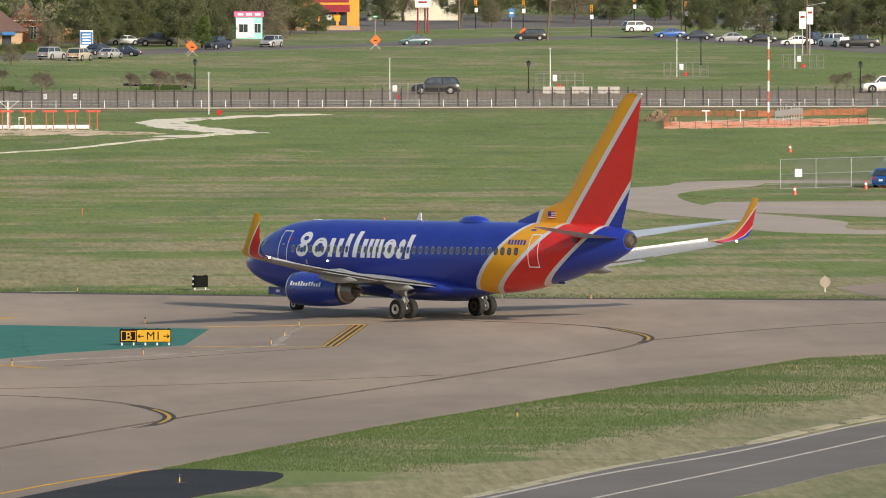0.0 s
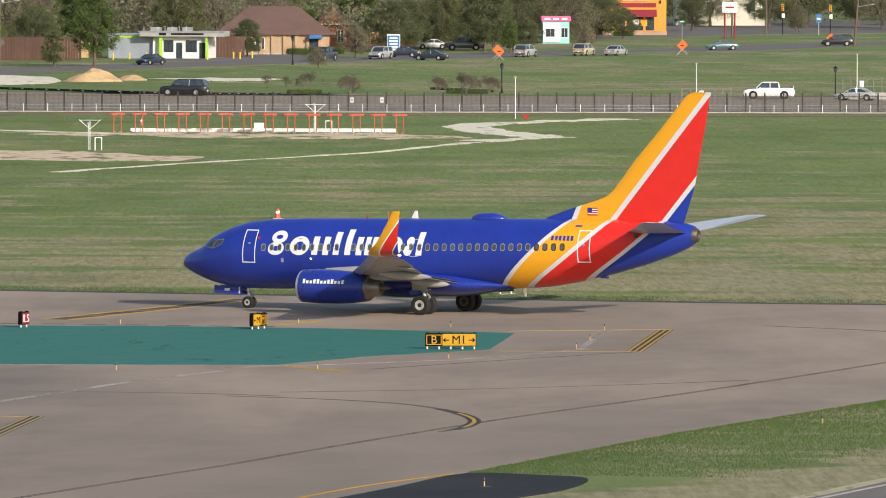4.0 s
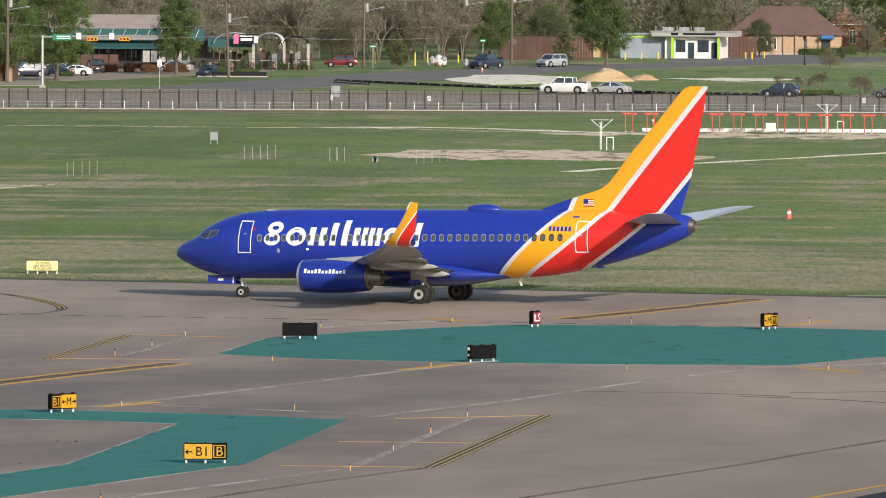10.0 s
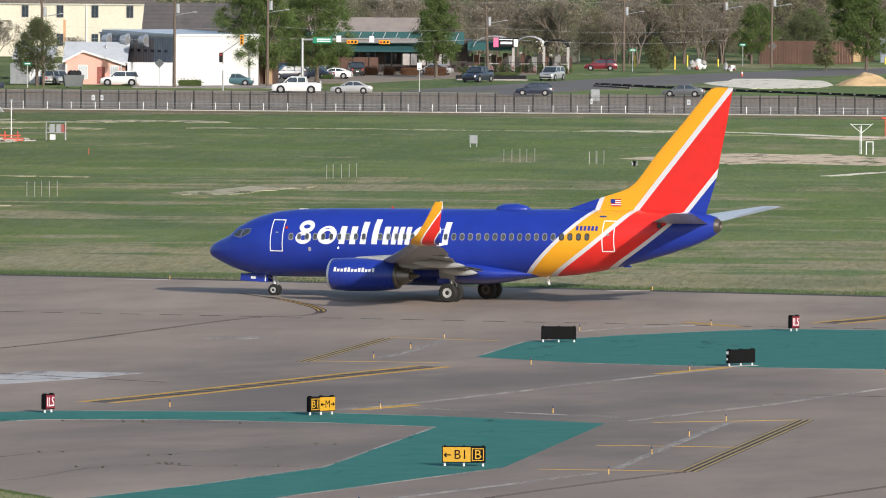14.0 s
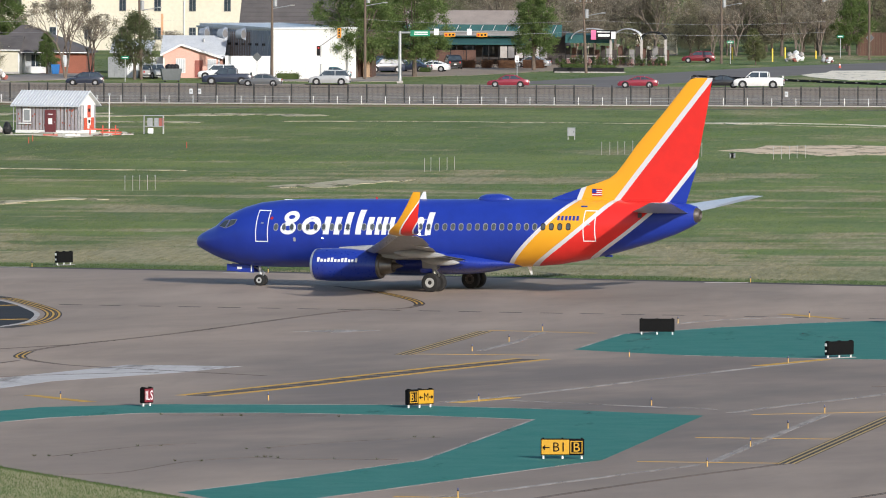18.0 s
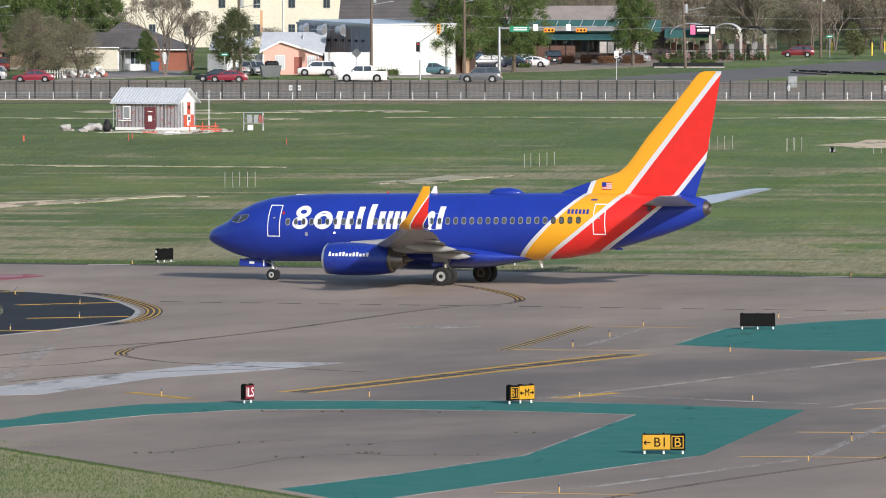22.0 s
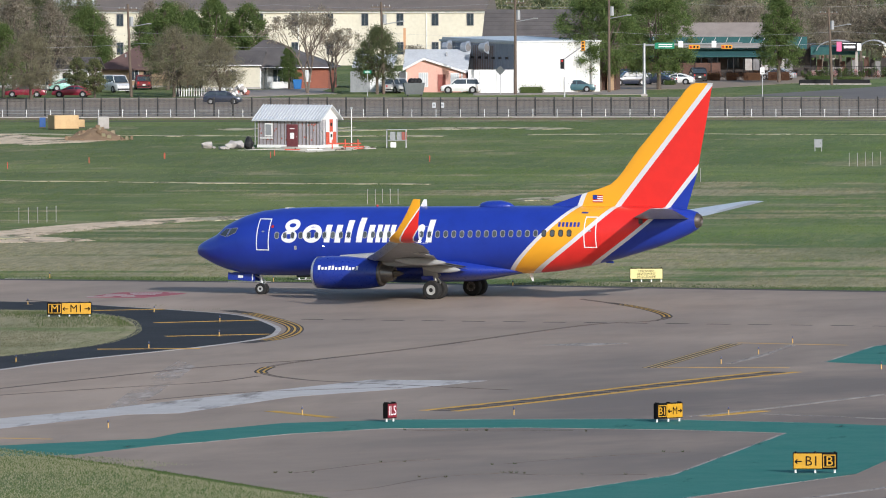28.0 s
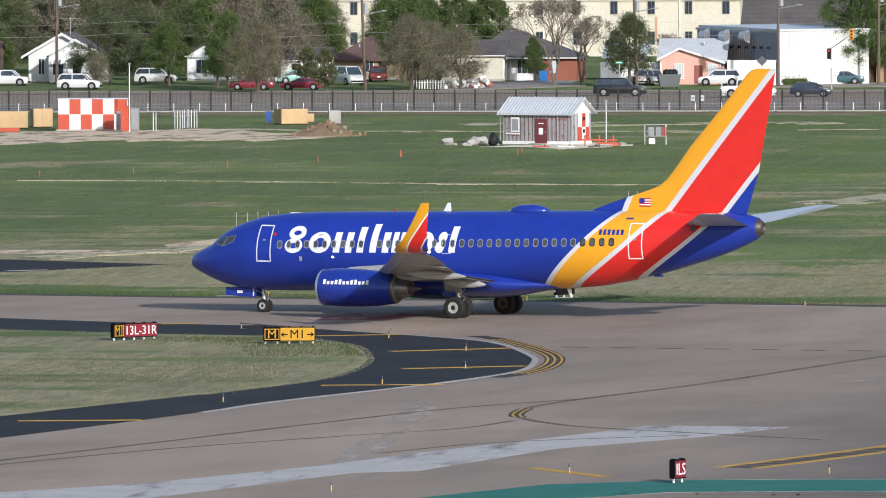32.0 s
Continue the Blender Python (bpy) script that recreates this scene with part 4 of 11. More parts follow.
# ---- the airliner ----
def airliner():
    a = thing("airliner", "twin-engine jet airliner in deep blue with gold and red tail bands", "airplane")

    def sx(s):
        return 16.55 - s

    # fuselage: station, top, bottom, half width
    secs = [(0.0, 2.53, 2.46, 0.05), (0.12, 2.84, 2.26, 0.27), (0.41, 3.04, 2.10, 0.54), (0.98, 3.32, 1.84, 0.90), (1.45, 3.55, 1.64, 1.13), (1.60, 3.68, 1.59, 1.18), (1.97, 4.03, 1.47, 1.33), (2.53, 4.32, 1.34, 1.49), (3.23, 4.62, 1.20, 1.63),
            (4.29, 4.91, 1.14, 1.78), (5.69, 5.08, 1.14, 1.86), (7.8, 5.17, 1.18, 1.88), (10.6, 5.22, 1.22, 1.88), (14.4, 5.27, 1.29, 1.88), (17.8, 5.32, 1.37, 1.88), (20.0, 5.36, 1.42, 1.88), (21.6, 5.38, 1.48, 1.86),
            (23.3, 5.40, 1.63, 1.80), (25.0, 5.41, 1.93, 1.68), (27.0, 5.42, 2.40, 1.45), (29.07, 5.41, 3.00, 1.13), (30.4, 5.36, 3.46, 0.86), (31.3, 5.26, 3.85, 0.64), (31.75, 5.12, 4.12, 0.48)]
    st = np.array(secs)
    fine = np.concatenate([[0, 0.06, 0.12, 0.25, 0.41, 0.7], np.arange(1.0, 31.6, 0.33), [31.75]])

    def at_station(s):
        return [float(np.interp(s, st[:, 0], st[:, i])) for i in (1, 2, 3)]

    def skin(s, w):
        """A point of the skin: station and angle round the body from straight up towards the left."""
        top, bot, hw = at_station(s)
        c, h = (top + bot) / 2, (top - bot) / 2
        return Vector((sx(s), hw * math.sin(w), c + h * math.cos(w)))

    def side(s, z, out=0.0):
        """The point of the left side at a height."""
        top, bot, hw = at_station(s)
        c, h = (top + bot) / 2, (top - bot) / 2
        k = max(-1, min(1, (z - c) / h))
        return Vector((sx(s), (hw + out) * math.sqrt(1 - k * k), z + out * k))

    rings = [[skin(s, 2 * math.pi * i / 56) for i in range(56)] for s in fine]
    body = smooth(part("fuselage", loft(rings), LIVERY, a, "glossy blue fuselage with gold and red bands"))
    # wing-to-body fairing
    fr = []
    for s, w, lo, hi in ((9.6, 1.2, 1.25, 1.6), (11.0, 1.95, 1.02, 2.1), (13.0, 2.1, 0.92, 2.5), (16.0, 2.12, 0.90, 2.5), (17.6, 1.92, 0.95, 2.4), (18.8, 1.62, 1.10, 2.2), (20.0, 1.15, 1.32, 2.0), (21.2, 0.55, 1.50, 1.8)):
        c, h = (lo + hi) / 2, (hi - lo) / 2
        fr.append([(sx(s), w * math.sin(t), c + h * math.cos(t)) for t in np.linspace(0, 2 * math.pi, 28, endpoint=False)])
    smooth(part("belly_fairing", loft(fr), BLUE_PAINT, a))

    def aerofoil(le, te, thick, n=14):
        """Rings of a wing section from leading edge le to trailing edge te (x, y, z)."""
        le, te = Vector(le), Vector(te)
        chord = (te - le).length
        up = Vector((0, 0, 1))
        pts = []
        us = [0.5 * (1 - math.cos(math.pi * i / n)) for i in range(n + 1)]
        prof = [2.6 * (0.2969 * math.sqrt(u) - 0.126 * u - 0.3516 * u * u + 0.2843 * u ** 3 - 0.1015 * u ** 4) * 2 for u in us]
        for u, q in zip(us, prof):
            pts.append(le.lerp(te, u) + up * (q * thick * 0.55 * 1.0 + 0.0) * chord)
        for u, q in list(zip(us, prof))[-2:0:-1]:
            pts.append(le.lerp(te, u) - up * q * thick * 0.45 * chord)
        return pts

    # wings
    for k, word in ((1, "left"), (-1, "right")):
        w = [(1.2, 10.3, 18.1, 1.85, 0.15), (1.9, 10.8, 18.05, 1.95, 0.145), (5.0, 13.15, 17.95, 2.30, 0.12), (5.9, 13.7, 17.95, 2.40, 0.115), (11.0, 16.7, 19.85, 3.02, 0.105), (16.3, 19.82, 21.58, 3.78, 0.10)]
        wing = smooth(part("wing", loft([aerofoil((sx(le), k * y, z + 0.1), (sx(te), k * y, z - 0.05), th) for y, le, te, z, th in w]), WING_GREY, a, "light grey swept wing"), 60)
        # metal leading edge and slats
        smooth(part("slat", loft([[(sx(le - 0.04), k * y, z + 0.1), (sx(le + 0.10), k * y, z + 0.1 + th * 0.9), (sx(le + 0.45), k * y, z + 0.13 + th * 1.35), (sx(le + 0.45), k * y, z + 0.0 - th * 0.9), (sx(le + 0.08), k * y, z + 0.04 - th * 0.5)] for y, le, te, z, th in w[3:]]), WING_METAL, wing, "bare metal leading edge"), 60)
        # flaps and aileron hang a little under the trailing edge
        for y0, y1, n in ((2.1, 5.6, "flap"), (6.2, 11.6, "flap"), (12.2, 15.8, "aileron")):
            rr = []
            for y in (y0, y1):
                te = float(np.interp(y, [q[0] for q in w], [q[2] for q in w]))
                z = float(np.interp(y, [q[0] for q in w], [q[3] for q in w]))
                ch = 1.25 if n == "flap" else 0.6
                rr.append(aerofoil((sx(te - ch * 0.8), k * y, z - 0.05), (sx(te + ch * 0.25), k * y, z - (0.22 if n == "flap" else 0.08)), 0.11, 8))
            smooth(part(n, loft(rr), WING_GREY, wing), 60)
        # flap track fairings
        for y, ln in ((4.0, 2.4), (9.3, 3.2)):
            te = float(np.interp(y, [q[0] for q in w], [q[2] for q in w]))
            z = float(np.interp(y, [q[0] for q in w], [q[3] for q in w]))
            fr = []
            for u, r in ((0, 0.03), (0.15, 0.13), (0.4, 0.2), (0.7, 0.17), (0.9, 0.09), (1.0, 0.02)):
                cz = z - 0.30 - 0.12 * u
                fr.append([(sx(te - ln * 0.72 + ln * u), k * y + 0.8 * r * math.cos(t), cz + 1.25 * r * math.sin(t)) for t in np.linspace(0, 2 * math.pi, 12, endpoint=False)])
            smooth(part("flap_fairing", loft(fr), WING_GREY, wing, "pale grey canoe fairing"), 60)
        # blended winglet
        rr = []
        for y, z, le, te, th, tilt in ((16.3, 3.83, 19.80, 21.58, 0.10, 8), (16.8, 3.88, 19.98, 21.80, 0.10, 10), (17.25, 3.97, 20.14, 22.00, 0.10, 22), (17.60, 4.16, 20.42, 22.12, 0.095, 42), (17.80, 4.50, 20.86, 22.20, 0.09, 66), (17.92, 5.0, 21.24, 22.25, 0.08, 80), (18.0, 5.6, 21.62, 22.35, 0.08, 82), (18.08, 6.30, 22.02, 22.46, 0.08, 82)):
            nrm = Vector((0, -k * math.sin(radians(tilt)), math.cos(radians(tilt))))
            le_p, te_p = Vector((sx(le), k * y, z)), Vector((sx(te), k * y, z))
            ch = te - le
            rr.append([le_p, le_p.lerp(te_p, 0.25) + nrm * th * ch * 0.5, le_p.lerp(te_p, 0.6) + nrm * th * ch * 0.4, te_p, le_p.lerp(te_p, 0.6) - nrm * th * ch * 0.4, le_p.lerp(te_p, 0.25) - nrm * th * ch * 0.5])
        smooth(part("winglet", loft(rr), WINGLET, wing, "upswept winglet banded gold, white, red and blue"), 60)
        part("nav_lamp", box((0.16, 0.1, 0.1), (sx(21.9), k * 16.95, 3.84), 0.03), LAMP_WHITE, wing)
        # engine
        prof = [(0.10, 0.70), (0.02, 0.80), (0.0, 0.86), (0.06, 0.91), (0.35, 0.955), (1.0, 0.99), (2.2, 0.985), (3.2, 0.93), (4.1, 0.80)]
        eng = part("engine", loft([[(sx(9.95 + s), k * 4.83 + r * 1.04 * math.cos(t), 1.53 + r * math.sin(t) * (0.94 if math.sin(t) < 0 else 1.0)) for t in np.linspace(0, 2 * math.pi, 40, endpoint=False)] for s, r in prof], caps=False), BLUE_PAINT, a, "blue engine nacelle")
        smooth(eng, 60)
        lip = [(0.14, 0.69), (0.02, 0.79), (-0.015, 0.86), (0.05, 0.925), (0.16, 0.945)]
        smooth(part("inlet_lip", loft([[(sx(9.95 + s), k * 4.83 + r * 1.04 * math.cos(t), 1.53 + r * math.sin(t) * (0.94 if math.sin(t) < 0 else 1.0)) for t in np.linspace(0, 2 * math.pi, 40, endpoint=False)] for s, r in lip], caps=False), WING_METAL, eng, "polished inlet lip"), 60)
        part("fan", lathe([(sx(11.0), 0.02), (sx(11.02), 0.74), (sx(11.1), 0.74)], segs=32), DARK, eng).location = (0, k * 4.83, 1.53)
        for q, mm, nm in (([(3.9, 0.78), (4.2, 0.72), (4.25, 0.60), (4.2, 0.55)], HOT_METAL, "bypass_nozzle"), ([(3.6, 0.64), (4.15, 0.60), (4.5, 0.50), (4.92, 0.38), (4.88, 0.32)], HOT_METAL, "core_nozzle"), ([(4.5, 0.28), (4.95, 0.22), (5.3, 0.10), (5.5, 0.03)], BURNT, "exhaust_plug")):
            ob = smooth(part(nm, lathe([(sx(9.95 + s), r) for s, r in q]), mm, eng), 50)
            ob.location = (0, k * 4.83, 1.55)
        smooth(part("pylon", loft([[(sx(s), k * 4.83 + d * wd, z) for d, z in ((-1, lo), (-1, hi), (0, hi + 0.12), (1, hi), (1, lo))] for s, lo, hi, wd in ((11.4, 2.35, 2.45, 0.04), (12.6, 2.2, 2.55, 0.2), (13.6, 2.1, 2.62, 0.22), (15.0, 1.95, 2.4, 0.16), (16.6, 2.1, 2.3, 0.04))]), WING_GREY, eng, "pale grey pylon"), 60)
        # bars stand for the web address on the cowl
        if k == 1:
            for i in range(12):
                w0 = 10.45 + i * 0.218
                w1, hgt = w0 + 0.150, (0.26, 0.17, 0.17, 0.24)[i % 4]
                t0 = math.asin(0.22)
                bm = bmesh.new()
                for (sa, ta) in ((w0, t0), (w1, t0), (w1, t0 + hgt), (w0, t0 + hgt)):
                    bm.verts.new((sx(sa), 4.83 + 1.045 * math.cos(ta), 1.53 + math.sin(ta)))
                bm.verts.ensure_lookup_table()
                bm.faces.new(bm.verts[:])
                part("decal_bar", bm, DECAL_WHITE, eng, "white marking")
        # tailplane
        q = [(0.6, 27.9, 31.5, 4.75, 0.10), (1.2, 28.35, 31.55, 4.83, 0.10), (7.0, 31.75, 32.95, 5.52, 0.09), (7.15, 32.0, 32.98, 5.54, 0.07)]
        tp = smooth(part("tailplane", loft([aerofoil((sx(le), k * y, z), (sx(te), k * y, z), th, 10) for y, le, te, z, th in q]), TAIL_GREY, a, "grey swept tailplane"), 60)
        part("hinge_bracket", box((0.25, 0.06, 0.28), (sx(28.75), k * 1.25, 4.45), 0.02), BURNT, tp)
        part("elevator", loft([aerofoil((sx(te - 0.65), k * y, z + 0.005), (sx(te + 0.05), k * y, z), 0.10, 6) for y, te, z in ((1.5, 31.62, 4.86), (6.6, 32.88, 5.48))]), WING_GREY, tp)

    # fin with its dorsal fillet
    fin = [(5.2, 22.4, 31.10), (5.45, 22.75, 31.16), (5.75, 23.6, 31.26), (6.1, 24.66, 31.38), (6.45, 25.8, 31.48), (6.66, 26.35, 31.55), (7.0, 26.78, 31.66), (7.5, 27.2, 31.8), (8.64, 28.06, 31.99), (10.54, 29.74, 32.37), (12.2, 31.12, 32.66), (12.42, 31.36, 32.72), (12.5, 31.6, 32.7)]
    rr = []
    for z, le, te in fin:
        ch, n = te - le, 10
        th = 0.36 if z < 7.2 else 0.34 - 0.035 * (z - 7.2)
        ring = []
        us = [0.5 * (1 - math.cos(math.pi * i / n)) for i in range(n + 1)]
        prof = [2.1 * (0.2969 * math.sqrt(u) - 0.126 * u - 0.3516 * u * u + 0.2843 * u ** 3 - 0.1015 * u ** 4) * 2.4 for u in us]
        ring += [(sx(le + ch * u), q * th * 0.5, z) for u, q in zip(us, prof)]
        ring += [(sx(le + ch * u), -q * th * 0.5, z) for u, q in list(zip(us, prof))[-2:0:-1]]
        rr.append(ring)
    finob = smooth(part("tail_fin", loft(rr), LIVERY, a, "swept fin in gold, white, red and blue"), 50)
    part("fin_cap", loft([[(sx(s), d, z) for s, d in ((31.66, -0.05), (31.66, 0.05), (32.7, 0.05), (32.7, -0.05))] for z in (12.46, 12.52)]), LIVERY, finob)
    # little flag on the fin root: stripes and a canton
    for i in range(7):
        part("flag_stripe", box((0.62, 0.01, 0.058), (sx(25.6), 0.105, 5.62 + i * 0.06)), RED_LENS if i % 2 == 0 else DECAL_WHITE, finob)
    part("flag_canton", box((0.27, 0.012, 0.24), (sx(25.43), 0.107, 5.80)), BLUE_PAINT, finob)

    # bump over the aerial, aerials, beacon
    smooth(part("aerial_bump", loft([[(sx(s), w * math.sin(t), zc + h * math.cos(t)) for t in np.linspace(0, 2 * math.pi, 20, endpoint=False)] for s, w, h, zc in ((18.05, 0.05, 0.05, 5.30), (18.3, 0.35, 0.22, 5.32), (18.7, 0.5, 0.32, 5.32), (19.5, 0.5, 0.33, 5.33), (20.0, 0.35, 0.2, 5.34), (20.3, 0.05, 0.05, 5.32))]), BLUE_PAINT, body, "blue radome bump"), 60)
    for s, h, b, top in ((14.35, 0.42, 0.42, True), (14.3, 0.3, 0.3, False), (21.2, 0.45, 0.25, False)):
        z = at_station(s)[0] if top else at_station(s)[1]
        d = 1 if top else -1
        part("blade_aerial", loft([[(sx(s), -0.02, z), (sx(s), 0.02, z), (sx(s + b), 0.02, z), (sx(s + b), -0.02, z)], [(sx(s + 0.22), -0.008, z + d * h), (sx(s + 0.22), 0.008, z + d * h), (sx(s + 0.22 + b * 0.4), 0.008, z + d * h), (sx(s + 0.22 + b * 0.4), -0.008, z + d * h)]]), DECAL_WHITE, body, "white blade aerial")
    part("beacon", rod((sx(11.6), 0, 5.2), (sx(11.6), 0, 5.34), 0.06), RED_LENS, body)
    part("roof_plate", box((0.5, 0.3, 0.05), (sx(6.0), 0, 5.06)), DECAL_WHITE, body)
    part("wing_lamp", rod((sx(9.0), 1.83, 2.95), (sx(9.0), 1.93, 2.95), 0.042), LAMP_WHITE, body, "lit wing inspection lamp")
    part("tail_skid", box((0.5, 0.14, 0.12), (sx(26.3), 0, 2.12), 0.03), BLUE_PAINT, body)
    smooth(part("apu_exhaust", lathe([(sx(31.7), 0.46), (sx(31.95), 0.36), (sx(32.02), 0.26), (sx(31.9), 0.2)], segs=20), BURNT, body, "burnt metal exhaust cone"), 50).location = (0, 0, 4.62)

    # cabin windows: a pale surround and a grey pane, on both sides
    def patch(s0, s1, z0, z1, out, k, n=3, cut=0.0):
        bm = bmesh.new()
        ring = []
        c = cut
        outline = [(s0 + c, z0), (s1 - c, z0), (s1, z0 + c), (s1, z1 - c), (s1 - c, z1), (s0 + c, z1), (s0, z1 - c), (s0, z0 + c)] if cut else [(s0, z0), (s1, z0), (s1, z1), (s0, z1)]
        for s, z in outline:
            q = side(s, z, out)
            ring.append(bm.verts.new((q.x, k * q.y, q.z)))
        bm.faces.new(ring)
        bmesh.ops.triangulate(bm, faces=bm.faces[:])
        return bm

    for k in (1, -1):
        for i in range(37):
            if i == 10:
                continue
            s = 5.97 + i * 0.514
            z = 3.43 + 0.0185 * s
            w = part("cabin_window", patch(s - 0.15, s + 0.15, z - 0.205, z + 0.205, 0.006, k, cut=0.08), SURROUND if i < 33 else DARK, a)
            part("pane", patch(s - 0.115, s + 0.115, z - 0.165, z + 0.165, 0.012, k, cut=0.07), CABIN_GLASS, w)
        # cockpit windows
        def pane_grid(pts, out):
            bm = bmesh.new()
            n = 6
            g = [[None] * (n + 1) for i in range(n + 1)]
            for i in range(n + 1):
                for j in range(n + 1):
                    u, v = i / n, j / n
                    s, z = [(1 - v) * ((1 - u) * pts[0][c] + u * pts[1][c]) + v * ((1 - u) * pts[3][c] + u * pts[2][c]) for c in (0, 1)]
                    q = side(s, z, out)
                    g[i][j] = bm.verts.new((q.x, k * q.y, q.z))
            for i in range(n):
                for j in range(n):
                    bm.faces.new((g[i][j], g[i + 1][j], g[i + 1][j + 1], g[i][j + 1]))
            return bm

        for pts in (((1.98, 3.52), (2.46, 3.43), (2.64, 3.86), (2.30, 3.82)), ((2.57, 3.43), (3.12, 3.66), (3.20, 3.91), (2.76, 3.88))):
            cs, cz = sum(q[0] for q in pts) / 4, sum(q[1] for q in pts) / 4
            w = part("cockpit_window", pane_grid([(cs + (q[0] - cs) * 1.14, cz + (q[1] - cz) * 1.16) for q in pts], 0.010), SURROUND, a, "cockpit window in a grey frame")
            part("pane", pane_grid(pts, 0.018), COCKPIT_GLASS, w)

        # door outlines
        def frame_of(s0, s1, z0, z1, w, name, lean=0.0):
            bm = bmesh.new()

            def strip(pts):
                prev = None
                for (sa, za), (sb, zb) in pts:
                    p, q = side(sa, za, 0.008), side(sb, zb, 0.008)
                    cur = (bm.verts.new((p.x, k * p.y, p.z)), bm.verts.new((q.x, k * q.y, q.z)))
                    if prev:
                        bm.faces.new((prev[0], prev[1], cur[1], cur[0]))
                    prev = cur
            zs = np.linspace(z0, z1, 9)
            strip([((s0 + lean * (z - z0), z), (s0 + w + lean * (z - z0), z)) for z in zs])
            strip([((s1 - w + lean * (z - z0), z), (s1 + lean * (z - z0), z)) for z in zs])
            l1 = lean * (z1 - z0)
            strip([((s, z0), (s, z0 + w)) for s in np.linspace(s0, s1, 4)])
            strip([((s + l1, z1 - w), (s + l1, z1)) for s in np.linspace(s0, s1, 4)])
            return part(name, bm, DECAL_WHITE, a, "white door outline")

        d1 = frame_of(4.62, 5.46, 2.66, 4.50, 0.058, "passenger_door")
        part("door_handle", patch(4.95, 5.12, 3.72, 3.80, 0.010, k), STEEL, d1)
        d2 = frame_of(25.35, 26.10, 3.04, 4.83, 0.058, "passenger_door")
        part("door_handle", patch(25.62, 25.8, 3.98, 4.06, 0.010, k), STEEL, d2)
        frame_of(15.15, 15.65, 3.2, 4.15, 0.02, "exit_door")
        # plain bars where the number and the name stand
        for i in range(6):
            s = 23.75 + i * 0.235
            part("decal_bar", patch(s, s + 0.15, 4.24, 4.50, 0.009, k), BLUE_PAINT, body, "dark marking")
        part("decal_bar", patch(25.0, 25.4, 5.0, 5.08, 0.009, k), BLUE_PAINT, body)
        part("heart_mark", patch(5.52, 5.72, 3.96, 4.14, 0.009, k, cut=0.07), RED_LENS, body)
        part("port_cover", patch(7.1, 7.26, 2.72, 2.96, 0.009, k, cut=0.03), WING_GREY, body)
    # plain white bars and rings of the size of the marking on the side
    def decal(bm, outer, inner):
        """A skin-hugging strip between two rows of (station, height)."""
        prev = None
        for (sa, za), (sb, zb) in zip(outer, inner):
            cur = (bm.verts.new(side(sa, za, 0.005)), bm.verts.new(side(sb, zb, 0.005)))
            if prev:
                bm.faces.new((prev[0], prev[1], cur[1], cur[0]))
            prev = cur

    SLANT = 0.12

    def bar(s0, s1, z0, z1, base):
        bm = bmesh.new()
        rows = [z0 + (z1 - z0) * i / 6 for i in range(7)]
        decal(bm, [(s0 + SLANT * (z - base), z) for z in rows], [(s1 + SLANT * (z - base), z) for z in rows])
        part("decal_bar", bm, DECAL_WHITE, body, "broad white marking bar")

    def ring(s0, s1, z0, z1, thick):
        bm = bmesh.new()
        cs, cz, rs_, rz = (s0 + s1) / 2, (z0 + z1) / 2, (s1 - s0) / 2, (z1 - z0) / 2
        turn = [2 * math.pi * i / 28 for i in range(29)]
        rows = [[(cs + (rs_ - d) * math.cos(a) + SLANT * (cz + (rz - d * 0.85) * math.sin(a) - z0), cz + (rz - d * 0.85) * math.sin(a)) for a in turn] for d in (0, thick)]
        decal(bm, *rows)
        part("decal_ring", bm, DECAL_WHITE, body, "white marking ring")

    for kind, s0, s1, h in (("stack", 6.22, 7.34, 1.34), ("ring", 7.58, 8.80, 1.04), ("pair", 9.00, 10.06, 1.02), ("one", 10.34, 10.74, 1.28), ("step", 11.06, 12.14, 1.42), ("three", 12.24, 13.50, 1.02), ("ring", 13.60, 14.62, 1.04), ("stack", 14.72, 15.36, 1.04), ("one", 15.50, 15.90, 1.30)):
        z0 = 3.14 + 0.012 * (s0 - 6)
        if kind == "ring":
            ring(s0, s1, z0 - 0.02, z0 + h, 0.34)
        elif kind == "stack":
            ring(s0, s1 - 0.12, z0 - 0.02, z0 + h * 0.54, 0.27)
            ring(s0 + 0.18, s1 + 0.02, z0 + h * 0.48, z0 + h, 0.27)
        elif kind == "three":
            for k in range(3):
                bar(s0 + 0.06 + k * 0.43, s0 + 0.36 + k * 0.43, z0, z0 + h, z0)
        else:
            bar(s0, s0 + 0.37, z0, z0 + h, z0)
            if kind != "one":
                bar(s1 - 0.38, s1 - 0.01, z0, z0 + (h if kind == "pair" else 1.02), z0)

    # landing gear
    wheels = []

    def wheel(name, x, y, r, w, rim=RIM):
        hub = smooth(part(name, lathe([(-w / 2, r * 0.55), (-w / 2, r * 0.86), (-w * 0.36, r * 0.97), (0, r), (w * 0.36, r * 0.97), (w / 2, r * 0.86), (w / 2, r * 0.55)], "Y", 28), TYRE, a, "black tyre on a pale hub"), 35)
        hub.location = (x, y, r)
        smooth(part("rim", lathe([(-w * 0.44, r * 0.02), (-w * 0.45, r * 0.16), (-w * 0.50, r * 0.22), (-w * 0.52, r * 0.50), (-w * 0.40, r * 0.57), (w * 0.40, r * 0.57), (w * 0.52, r * 0.50), (w * 0.50, r * 0.22), (w * 0.45, r * 0.16), (w * 0.44, r * 0.02)], "Y", 20), rim, hub, "pale hub"), 35)
